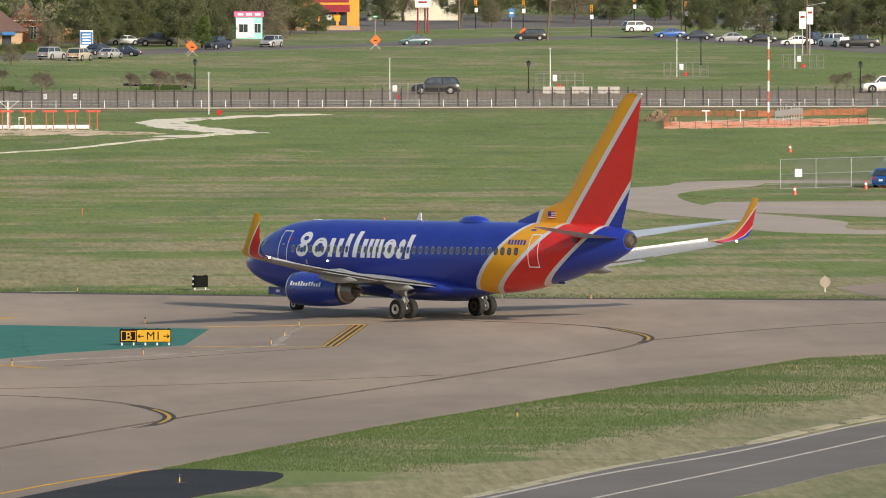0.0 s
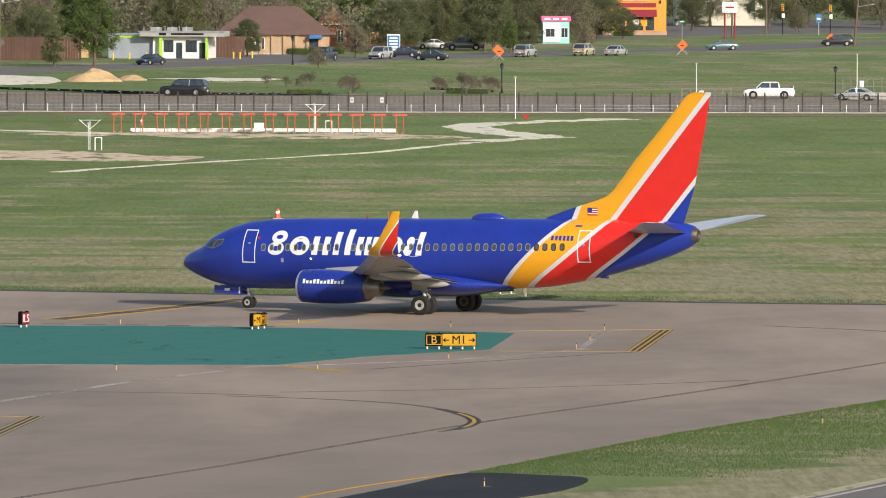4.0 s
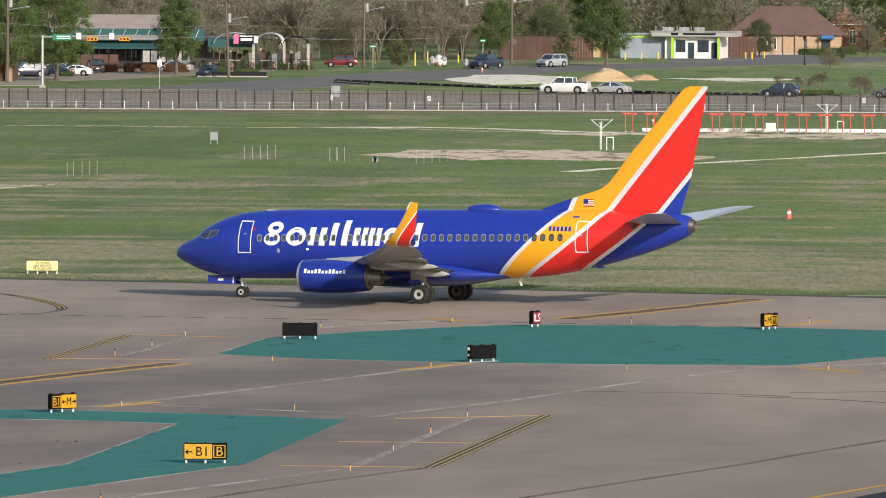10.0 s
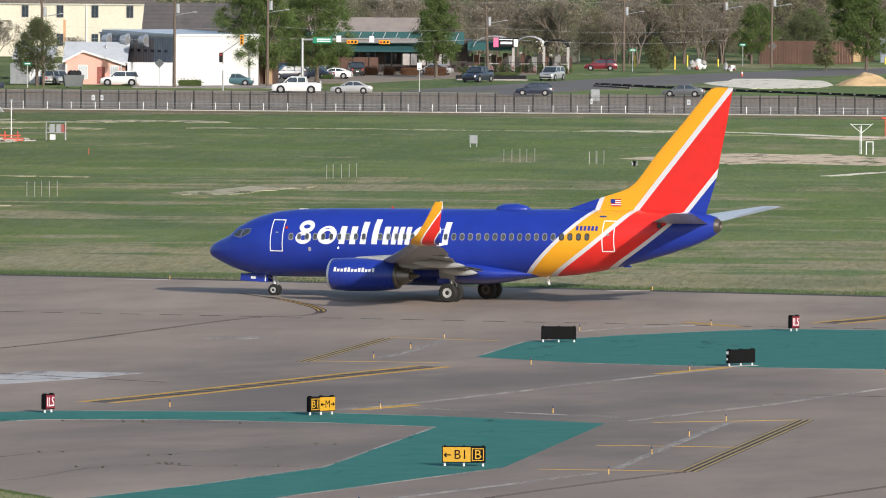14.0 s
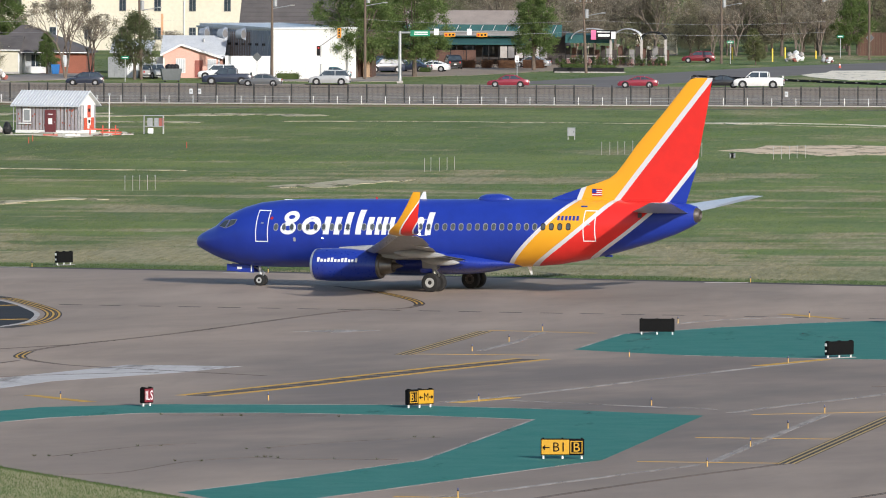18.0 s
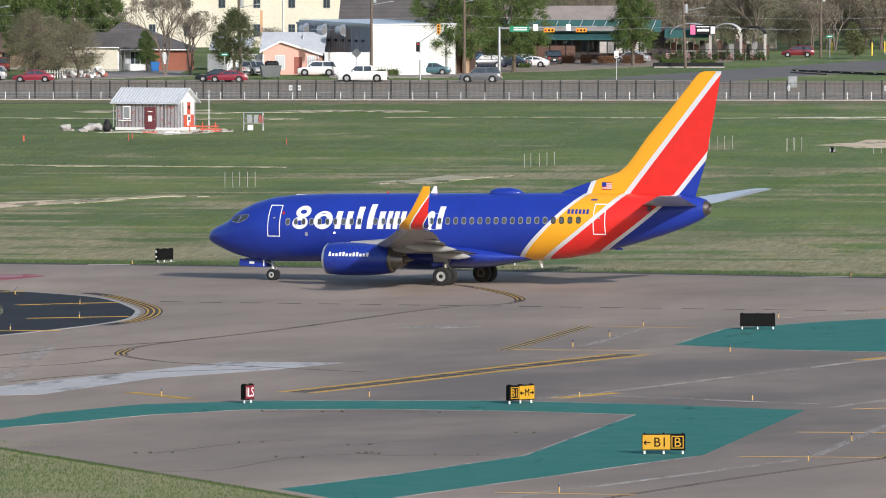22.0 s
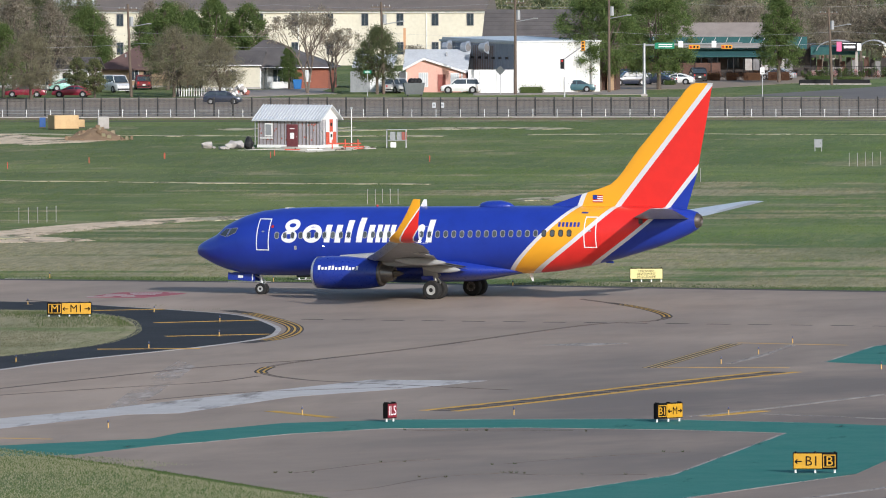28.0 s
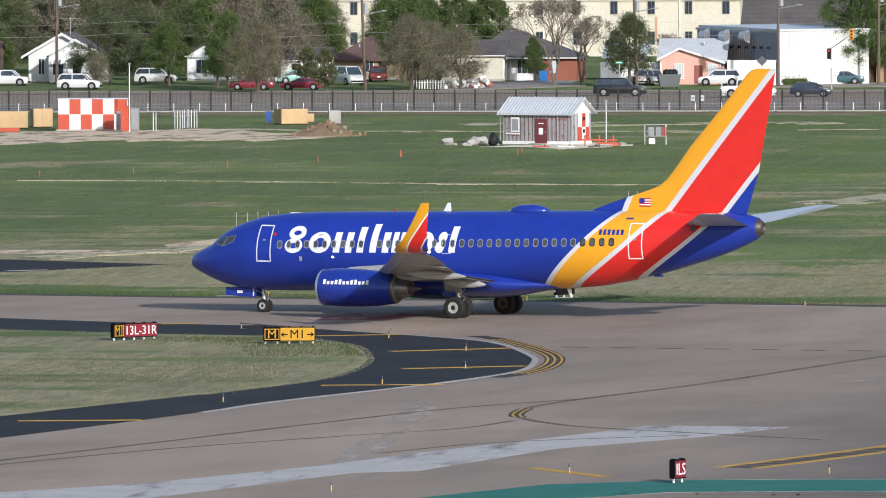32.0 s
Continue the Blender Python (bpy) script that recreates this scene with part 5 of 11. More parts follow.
        for i in range(8):
            t = 2 * math.pi * i / 8
            part("bolt", rod((r * 0.44 * math.cos(t), -w * 0.54, r * 0.44 * math.sin(t)), (r * 0.44 * math.cos(t), w * 0.54, r * 0.44 * math.sin(t)), r * 0.035, segs=6), STEEL, hub)
        wheels.append((hub, Vector((x, y, r)), r))

    ng = part("nose_gear", rod((sx(4.17), 0, 0.4), (sx(4.05), 0, 1.4), 0.09, segs=12), WING_METAL, a, "nose gear leg")
    part("axle", rod((sx(4.17), -0.25, 0.345), (sx(4.17), 0.25, 0.345), 0.06), WING_METAL, ng)
    part("torque_link", rod((sx(4.40), 0, 0.75), (sx(4.17), 0, 0.45), 0.045), STEEL, ng)
    part("torque_link", rod((sx(4.40), 0, 0.75), (sx(4.12), 0, 1.05), 0.045), STEEL, ng)
    part("drag_brace", rod((sx(3.3), 0, 1.3), (sx(4.1), 0, 0.95), 0.05), STEEL, ng)
    for k in (1, -1):
        gd = part("gear_door", box((1.75, 0.03, 0.42), (sx(3.0), k * 0.36, 0.82), 0.01, Matrix.Rotation(radians(-3), 4, "Y")), BLUE_PAINT, a, "blue nose gear door")
        part("decal_bar", box((0.32, 0.01, 0.15), (sx(2.95), k * 0.382, 0.98)), DECAL_WHITE, gd)
        part("decal_bar", box((0.07, 0.01, 0.40), (sx(3.72), k * 0.382, 0.84)), DECAL_WHITE, gd)
        wheel("nose_wheel", sx(4.17), k * 0.19, 0.345, 0.20)
        mg = part("main_gear", rod((sx(16.55), k * 2.86, 0.5), (sx(16.5), k * 2.7, 2.1), 0.14, segs=14), WING_METAL, a, "main gear leg")
        part("axle", rod((sx(16.55), k * 2.35, 0.56), (sx(16.55), k * 3.36, 0.56), 0.09), STEEL, mg)
        part("side_brace", rod((sx(16.5), k * 2.8, 1.2), (sx(16.4), k * 1.5, 1.5), 0.07), STEEL, mg)
        part("torque_link", rod((sx(16.9), k * 2.86, 1.0), (sx(16.55), k * 2.86, 0.6), 0.06), STEEL, mg)
        part("torque_link", rod((sx(16.9), k * 2.86, 1.0), (sx(16.55), k * 2.84, 1.35), 0.06), STEEL, mg)
        part("gear_door", box((0.95, 0.05, 0.85), (sx(16.35), k * 3.08, 1.25), 0.02, Matrix.Rotation(radians(k * -14), 4, "X")), WING_GREY, mg, "grey strut door")
        part("lower_door", box((0.75, 0.05, 0.28), (sx(16.2), k * 3.2, 1.10), 0.02, Matrix.Rotation(radians(k * -25), 4, "X")), BLUE_PAINT, mg, "blue hinged flap")
        for d in (-0.43, 0.43):
            wheel("main_wheel", sx(16.55), k * 2.86 + d, 0.56, 0.40, RIM if d * k > 0 else BURNT)
    return a, wheels


m, t, p = shader("winglet_paint")
sep = t.nodes.new("ShaderNodeSeparateXYZ")
t.links.new(coords(t), sep.inputs[0])
slope = calc(t, "SUBTRACT", calc(t, "SUBTRACT", 16.55, sep.outputs["X"]), calc(t, "MULTIPLY_ADD", sep.outputs["Z"], 0.80, 17.36))
col = blend(t, calc(t, "GREATER_THAN", slope, 0.33), (0.78, 0.36, 0.018), (0.75, 0.75, 0.76))
col = blend(t, calc(t, "GREATER_THAN", slope, 0.42), col, (0.68, 0.028, 0.022))
col = blend(t, calc(t, "GREATER_THAN", slope, 1.10), col, (0.75, 0.75, 0.76))
col = blend(t, calc(t, "GREATER_THAN", slope, 1.17), col, (0.025, 0.045, 0.42))
t.links.new(col, p.inputs["Base Color"])
t.links.new(calc(t, "MULTIPLY_ADD", spots(t, coords(t), 0.8, 5), 0.15, 0.26), p.inputs["Roughness"])
WINGLET = m
airplane, plane_wheels = airliner()


# ---- things on the airfield ----
def face_camera(x, y, swing=0.0):
    """The turn about z by which a thing's -y side faces the viewpoint, swung by some degrees."""
    return math.degrees(math.atan2(-x, y)) + swing


LETTER = {"Y": SIGN_YELLOW, "K": SIGN_BLACK, "R": SIGN_RED, "C": SIGN_CREAM}


def taxi_sign(x, y, panels, height=0.62, swing=0.0, blank=False, label="", size=0.5):
    """A lit guidance sign: panels of (words, width, face, ink)."""
    total = sum(p[1] for p in panels)
    s = thing("taxiway_sign", label, "sign", (x, y, 0.02), face_camera(x, y, swing), "taxiway signs")
    base = 0.155
    part("housing", box((total + 0.06, 0.24, height + 0.06), (0, 0, base), 0.015), SIGN_BLACK, s)
    left = -total / 2
    for words, width, face, ink in panels:
        f = part("face", box((width - 0.015, 0.012, height - 0.02), (left + width / 2, -0.128, base + 0.04)), LETTER[face], s)
        if face == "K" and words:
            for zz in (base + 0.08, base + height - 0.06):
                part("rule", box((width - 0.1, 0.008, 0.035), (left + width / 2, -0.138, zz)), SIGN_YELLOW, f)
            for xx in (left + 0.06, left + width - 0.06):
                part("rule", box((0.035, 0.008, height - 0.10), (xx, -0.139, base + 0.08)), SIGN_YELLOW, f)
        ink_mat = {"K": SIGN_BLACK, "Y": SIGN_YELLOW, "W": DECAL_WHITE}[ink]
        for j, row in enumerate(words.split("/")):
            rows = words.count("/") + 1
            zc = base + 0.03 + height * (0.5 + (0.47 - (j + 0.5) / rows) * (0.84 if rows > 1 else 1.06))
            cx = left + width / 2
            body = row.replace("<", "").replace(">", "")
            reach = min(0.30, 0.24 * width) if body != row else 0.0
            if body:
                ends = ("<" in row) - (">" in row)
                room = width - 0.12 - (reach + 0.05) * (("<" in row) + (">" in row)) - (0.12 if face == "K" else 0)
                word = text_mesh("lettering", body, size * (1.2 if rows == 1 else 1.0), ink_mat, f, pose(cx + ends * (reach + 0.05) / 2, -0.142, zc, 90, 0, 0))
                wide = max(q.co.x for q in word.data.vertices) - min(q.co.x for q in word.data.vertices)
                if wide > room:
                    for q in word.data.vertices:
                        q.co.x *= room / wide
            for mark, sgn in (("<", -1), (">", 1)):
                if mark in row:
                    ax = cx + sgn * (width / 2 - 0.06 - reach / 2)
                    bm = box((reach, 0.008, 0.05), (ax, -0.142, zc - 0.025))
                    for d in (1, -1):
                        box((0.5 * reach, 0.008, 0.05), (ax + sgn * 0.33 * reach, -0.142, zc - 0.025 + d * 0.14 * reach), turn=Matrix.Rotation(radians(sgn * d * 40), 4, "Y"), bm=bm)
                    part("arrow", bm, ink_mat, f)
        left += width
    n = max(2, int(total / 0.6) + 1)
    for i in range(n):
        xx = -total / 2 + 0.08 + (total - 0.16) * i / (n - 1)
        part("leg", rod((xx, 0, 0.0), (xx, 0, base + 0.02), 0.045), WHITE, s, "white leg")
        part("clip", box((0.08, 0.22, 0.045), (xx, 0, base + height + 0.055), 0.01), SIGN_BLACK, s)
    for z, d in ((0.45, 0.14), (0.15, 0.10)) if blank else ():
        part("side_plate", box((0.02, d, d), (-total / 2 - 0.038, 0.02, base + z)), WHITE, s)
    if blank:
        part("footing", box((total + 0.2, 0.45, 0.03), (0, 0, -0.005), 0.008), CHALK, s, "concrete footing")
    return s


taxi_sign(10.1, 494.2, [("B", 0.86, "K", "Y"), ("<M1>", 1.72, "Y", "K")], label="black and yellow lit taxiway guidance sign on green paint")
taxi_sign(-22.95, 393.3, [("<B1", 1.15, "Y", "K"), ("B", 0.58, "K", "Y")], label="yellow and black taxiway guidance sign on green paint", size=0.46)
taxi_sign(-31.6, 430.9, [("B1", 0.56, "K", "Y"), ("<M>", 0.92, "Y", "K")], swing=42, label="black and yellow taxiway sign seen at an angle", size=0.41)
taxi_sign(0.2, 516.8, [("<M", 0.72, "Y", "K"), ("M1", 0.66, "K", "Y")], swing=58, label="narrow yellow taxiway sign seen at an angle", size=0.42)
taxi_sign(-12.45, 518.2, [("ILS", 0.72, "R", "W")], swing=57, label="red and white critical area sign seen at an angle", size=0.50)
taxi_sign(-43.9, 430.5, [("ILS", 0.68, "R", "W")], swing=55, label="red and white critical area sign beside green paint", size=0.50)
taxi_sign(-24.4, 502.8, [("", 1.78, "K", "Y")], label="blank black back of a taxiway sign")
taxi_sign(-14.15, 479.3, [("", 1.7, "K", "Y")], swing=42, label="blank black back of a taxiway sign, turned aside", blank=True)
taxi_sign(14.7, 561.9, [("", 1.05, "K", "Y")], swing=45, label="small black sign back standing in grass", blank=True)
taxi_sign(-65.2, 588.9, [("", 1.25, "K", "Y")], swing=42, label="small black sign back beside the shoulder", blank=True)
taxi_sign(-44.2, 585.8, [("USE NOISE/ABATEMENT/PROCEDURE", 1.95, "C", "K")], label="pale yellow notice board in grass with black words", size=0.20)
taxi_sign(-72.5, 535.9, [("M", 0.78, "K", "Y"), ("<M1>", 1.62, "Y", "K")], label="black and yellow taxiway sign at the grass island's edge", size=0.48)
taxi_sign(-80.5, 539.7, [("M1", 0.62, "K", "Y"), ("13L-31R", 1.9, "R", "W")], swing=36, label="black and red runway sign in long grass", size=0.5)


STEM = paint("stem_yellow", (0.52, 0.31, 0.07), (0.46, 0.30, 0.10), 3, 14, 0.5)


def edge_light(x, y, plate=False):
    s = thing("taxiway_edge_light", "yellow taxiway edge light stake with a blue lens", "light", (x, y, 0.025), 0, "taxiway edge lights")
    part("stem", rod((0, 0, 0), (0, 0, 0.25), 0.030, 0.026, 10), STEM, s, "pale yellow stem")
    part("collar", rod((0, 0, 0.24), (0, 0, 0.28), 0.038, 0.038, 10), DARK, s)
    part("lens", rod((0, 0, 0.28), (0, 0, 0.37), 0.033, 0.024, 10), EDGE_BLUE, s, "dark blue lens")
    if plate:
        part("base_plate", rod((0, 0, 0.018), (0, 0, 0.036), 0.27, 0.27, 16), SHOULDER, s, "dark base plate")
    return s


first = edge_light(2.4, 524.0)
for x, y in ((10.6, 518.8), (9.8, 484.4), (16.6, 494.8), (17.6, 503.5), (18.8, 515.7), (3.1, 473.3), (-24.6, 478.6), (-23.9, 515.8), (-17.1, 523.8), (-7.3, 522.6), (-16.5, 473.6), (-6.8, 472.1), (-21.3, 434.1), (-13.3, 429.0), (-14.5, 416.4), (-15.6, 402.9), (-16.8, 388.7)):
    copy_thing(first, pose(x, y, 0.025))
for x, y in ((-48.4, 435.9), (-38.9, 436.2), (-29.3, 436.5), (-30.6, 506.0), (-31.6, 493.9), (-32.8, 483.5), (-25.5, 368.1), (-66.8, 585.6), (-51.7, 579.3), (-22.1, 569.6), (-55.7, 424.8), (7.5, 560.4), (36.7, 548.1), (-81.2, 591.1), (41.3, 466.8), (25.2, 425.5)):
    copy_thing(first, pose(x, y, 0.022))
# pale concrete strips beside the lights on the far shoulder
for x, y in ((-81.2, 591.1), (-66.8, 585.6), (-51.7, 579.3), (-22.1, 569.6), (7.5, 560.4)):
    line("cable_strip", [(x - 2.7, y - 0.5), (x - 0.15, y - 0.1)], 0.45, CHALK, 0.030, parent=shoulder, label="pale concrete strip")
plated = edge_light(9.1, 379.6, True)
for x, y in ((-63.3, 529.2), (-61.3, 512.2), (-77.0, 551.5), (-68.5, 541.7), (-63.3, 498.5), (-68.1, 483.7)):
    copy_thing(plated, pose(x, y, 0.042))

# ---- black steel fence with a low white post line before it ----
fence = thing("perimeter_fence", "long black steel picket fence round the airfield", "fence", (0, 1030, 0))
FX0, STEP, COUNT = -262.0, 2.03, 205
qm = mesh_of("post", box((0.15, 0.15, 2.05), (0, 0, 0), 0.006), FENCE)
rm = mesh_of("rail", box((STEP - 0.085, 0.04, 0.05), (STEP / 2, 0, 0)), FENCE)
for i in range(COUNT):
    ob = new("post", qm)
    ob.parent = fence
    ob.location = (FX0 + i * STEP, 0, 0)
    if 30 < i < 180:
        for z in (0.25, 1.62):
            ob = new("rail", rm)
            ob.parent = fence
            ob.location = (FX0 + i * STEP, 0, z)
km = mesh_of("picket", box((0.022, 0.022, 1.72), (0, 0, 0.12)), FENCE)
verts, faces = [], []
for i in range(COUNT * 15):
    x = FX0 + (i // 15) * STEP + 0.09 + (i % 15) * 0.132
    if 112 <= i // 15 < 132:
        ob = new("picket", km)
        ob.parent, ob.location = fence, (x, 0, 0)
        continue
    b = len(verts)
    verts += [(x + dx, dy, z) for z in (0.12, 1.84) for dx, dy in ((-0.011, -0.011), (0.011, -0.011), (0.011, 0.011), (-0.011, 0.011))]
    faces += [(b, b + 1, b + 5, b + 4), (b + 1, b + 2, b + 6, b + 5), (b + 2, b + 3, b + 7, b + 6), (b + 3, b, b + 4, b + 7), (b + 4, b + 5, b + 6, b + 7)]
me = bpy.data.meshes.new("picket_run")
me.from_pydata(verts, [], faces)
me.materials.append(FENCE)
run = new("picket_run", me)
run.parent = fence
tagged(run, "thin black steel pickets", kind="stuff")
rail = thing("low_white_fence", "low line of white posts with a pale kerb", "fence", (0, 1023.5, 0))
wm = mesh_of("white_post", box((0.062, 0.062, 0.88), (0, 0, 0), 0.01), WHITE)
for i in range(160):
    ob = new("white_post", wm)
    ob.parent = rail
    ob.location = (FX0 + i * 2.58, 0, 0)
part("wire", box((420, 0.02, 0.02), (FX0 + 205, 0, 0.78)), STEEL, rail)
part("wire", box((420, 0.02, 0.02), (FX0 + 205, 0, 0.45)), STEEL, rail)
part("kerb", box((420, 0.3, 0.10), (FX0 + 205, -0.6, 0), 0.02), CHALK, rail, "pale concrete kerb")
for x, y in ((-36.2, 1045.8), (-46.7, 1046.2), (-99.4, 1068.4), (-100.3, 1077.4), (13.6, 1044.0), (10.4, 1027.8)):
    nt = part("notice", box((0.38, 0.02, 0.55), (x, -0.06, 0.9)), SIDING_PALE, fence, "small pale notice")
    part("notice_bar", box((0.24, 0.012, 0.24), (x, -0.08, 1.05)), GREY, nt)
solid("fence_verge", slab([(-300, 1026), (300, 1026), (300, 1080), (-300, 1080)], -0.1, 0.012), STONY, "brown stony verge behind the black fence", "verge", "structure")
solid("dirt_verge", ribbon([(-300, 1017), (300, 1017)], 9, -0.1, 0.008), SOIL, "bare brown soil strip along the fence", "verge", "structure")
path = solid("gravel_path", ribbon(bend([(-300, 1004), (-100, 1006), (0, 1008), (200, 1006)], 4), 2.0, -0.1, 0.016), SHOULDER, "narrow grey patrol path along the fence", "path", "structure")


def ragged(pts, seed, along=2.2, depth=7.0):
    """Breaks up an outline, more in depth than across."""
    rnd, out = random.Random(seed), []
    pts = [tuple(q) for q in pts]
    for (xa, ya), (xb, yb) in zip(pts, pts[1:] + pts[:1]):
        n = max(1, int(math.hypot(xb - xa, (yb - ya) * 0.25) / 1.6))
        for i in range(n):
            u = i / n
            out.append((xa + (xb - xa) * u + rnd.uniform(-1, 1) * along * 0.4, ya + (yb - ya) * u + rnd.uniform(-1, 1) * depth * 0.5))
    PAVED.append(out)
    return out


def ground_patch(name, pts, material, label, z=0.014, cat="bare patch"):
    return solid(name, slab(ragged(bend(pts + pts[:1], 4)[:-1], 3, 1.6, 7.0), -0.05, z), material, label, cat, "structure")


ground_patch("bare_patch", [(-35.7, 851.2), (-29.9, 871.0), (-18.6, 870.1), (-7.2, 854.3), (-5.1, 843.4), (-16.4, 837.3), (-28.8, 840.0)], BARE, "bare tan soil strip in the grass")
ground_patch("gravel_bed", [(-22.0, 928.6), (-13.4, 938.7), (0.9, 933.1), (14.6, 931.8), (20.9, 918.5), (14.3, 912.8), (-4.5, 918.6)], BARE, "trodden pale bed under the antenna row")
for n_, (pts, wd) in enumerate((([(-43.7, 948.1), (-32.7, 951.5), (-20.1, 939.3), (-13.3, 930.0)], 2.5), ([(-16.7, 803.8), (-10.8, 819.7), (-0.2, 843.0), (11.0, 867.6), (17.1, 890.2), (20.5, 901.9)], 1.3), ([(20.6, 906.0), (25.1, 913.9), (28.7, 922.0)], 4),
                ([(28.4, 917.9), (26.3, 928.8), (23.8, 937.8), (21.9, 951.4), (21.6, 965.2), (24.8, 976.6), (30.8, 985.5), (38.1, 994.5)], 5), ([(-83.1, 947.9), (-70.4, 951.3), (-55.1, 948.5), (-39.1, 946.0), (-18.5, 931.5)], 1.8),
                ([(-115.3, 969.8), (-109.4, 978.4), (-104.0, 977.2)], 4.0), ([(-94.8, 971.9), (-88.4, 978.1), (-82.7, 972.0)], 5.0), ([(-136.5, 953.3), (-123.0, 946.1), (-103.5, 943.2), (-90.9, 942.8)], 3.0), ([(-105.8, 963.7), (-93.6, 970.3), (-87.5, 977.2)], 4.0), ([(-128.5, 796.2), (-116.2, 795.2), (-95.8, 788.2), (-87.0, 786.2)], 1.2), ([(-95.8, 786.7), (-76.9, 784.5)], 1.0),
                ([(-64.3, 741.9), (-62.0, 750.7), (-58.5, 762.7)], 5), ([(-102.2, 642.9), (-98.3, 649.8), (-93.9, 663.3)], 3.0), ([(-84.9, 697.2), (-80.0, 709.2), (-76.7, 713.5)], 3))):
    solid("worn_path", slab(ragged(offset_line(bend(pts, 5), wd * 0.5) + offset_line(bend(pts, 5), -wd * 0.5)[::-1], 5, 0.8, min(5.0, wd * 1.2)), -0.05, 0.016 + 0.0031 * n_), GRAVEL if pts[0][0] > -50 else TRODDEN, "thin pale gravel path worn through grass", "path", "structure")
ground_patch("dirt_pad", [(-166.6, 923.0), (-155.1, 944.6), (-141.1, 954.3), (-128.9, 941.3), (-121.6, 924.9), (-127.2, 911.7), (-139.7, 912.2), (-160.6, 890.7)], BARE, "bare soil round the checkered cabinet")
ground_patch("dirt_pad", [(69.4, 930.6), (75.1, 963.9), (92.9, 971.4), (92.8, 952.7), (82.3, 935.8)], BARE, "pink soil pad inside orange netting")
ground_patch("dirt_pad", [(-104.7, 890.8), (-97.4, 906.7), (-93.5, 900.5), (-97.3, 886.6)], GRAVEL, "trampled pale soil round the hut")


# localiser antenna row
def antenna():
    s = thing("localiser_antenna", "orange antenna on twin orange legs over a white beam", "antenna", (0, 0, 0), 0, "localiser antennas")
    for k in (-1, 1):
        part("leg", rod((k * 0.36, 0, 0), (k * 0.36, 0, 1.75), 0.05), ORANGE, s)
        part("foot", box((0.3, 0.3, 0.08), (k * 0.30, 0, 0), 0.02), CHALK, s)
    part("arm", box((1.45, 0.26, 0.20), (0, 0, 1.70), 0.02), ORANGE, s, "orange antenna arm")
    part("dipole", rod((-0.55, -0.5, 1.86), (-0.35, 0.6, 1.86), 0.04), ORANGE, s)
    part("dipole", rod((0.35, -0.5, 1.86), (0.55, 0.6, 1.86), 0.04), ORANGE, s)
    return s


a0, a1 = Vector((-13.4, 936.5)), Vector((14.1, 934.1))
first = antenna()
for i in range(14):
    q = a0.lerp(a1, i / 13)
    m = pose(q.x, q.y, 0.012, 0, 0, 4)
    if i == 0:
        first.matrix_basis = m
    else:
        copy_thing(first, m)
beam = thing("antenna_plinth", "long white concrete beam behind the antennas", "beam", ((a0.x + a1.x) / 2 + 0.5, a0.y + 2.5, 0))
part("beam", box((26, 0.6, 0.36), (0, 0, 0), 0.05), WHITE, beam)
for i in range(9):
    part("joint", box((0.04, 0.62, 0.37), (-12 + i * 3, 0, 0.0)), GREY, beam)


def cabinet(x, y, w, d, h, material, label, legs=0.0, turn=0.0):
    s = thing("equipment_cabinet", label, "cabinet", (x, y, 0), turn)
    part("case", box((w, d, h), (0, 0, legs), 0.02), material, s)
    part("lid", box((w + 0.06, d + 0.06, 0.05), (0, 0, legs + h), 0.01), material, s)
    part("door", box((w * 0.8, 0.02, h * 0.8), (0, -d / 2 - 0.012, legs + h * 0.1)), material, s)
    part("handle", box((0.03, 0.03, 0.14), (w * 0.3, -d / 2 - 0.03, legs + h * 0.45)), DARK, s)
    if legs:
        for kx in (-1, 1):
            part("leg", rod((kx * w * 0.42, 0, 0), (kx * w * 0.42, 0, legs), 0.04), STEEL, s)
    return s


cabinet(0.4, 933.1, 0.95, 0.5, 0.75, WHITE, "white equipment cabinet among the antennas", 0.25)
cabinet(-51.0, 886.1, 0.72, 0.4, 0.72, GREY, "grey cabinet on legs standing in grass", 0.35)
cabinet(-33.8, 828.3, 0.4, 0.3, 0.35, GREY, "small grey box in grass", 0.05)
cabinet(-33.7, 828.3, 0.4, 0.3, 0.35, GREY, "small grey box in grass", 0.05)
cabinet(-49.2, 1095.4, 0.9, 0.5, 1.1, GREY, "grey roadside cabinet behind the fence", 0.0)
cabinet(-48.6, 1082.9, 1.0, 0.5, 1.25, GREY, "grey roadside cabinet behind the fence", 0.1)


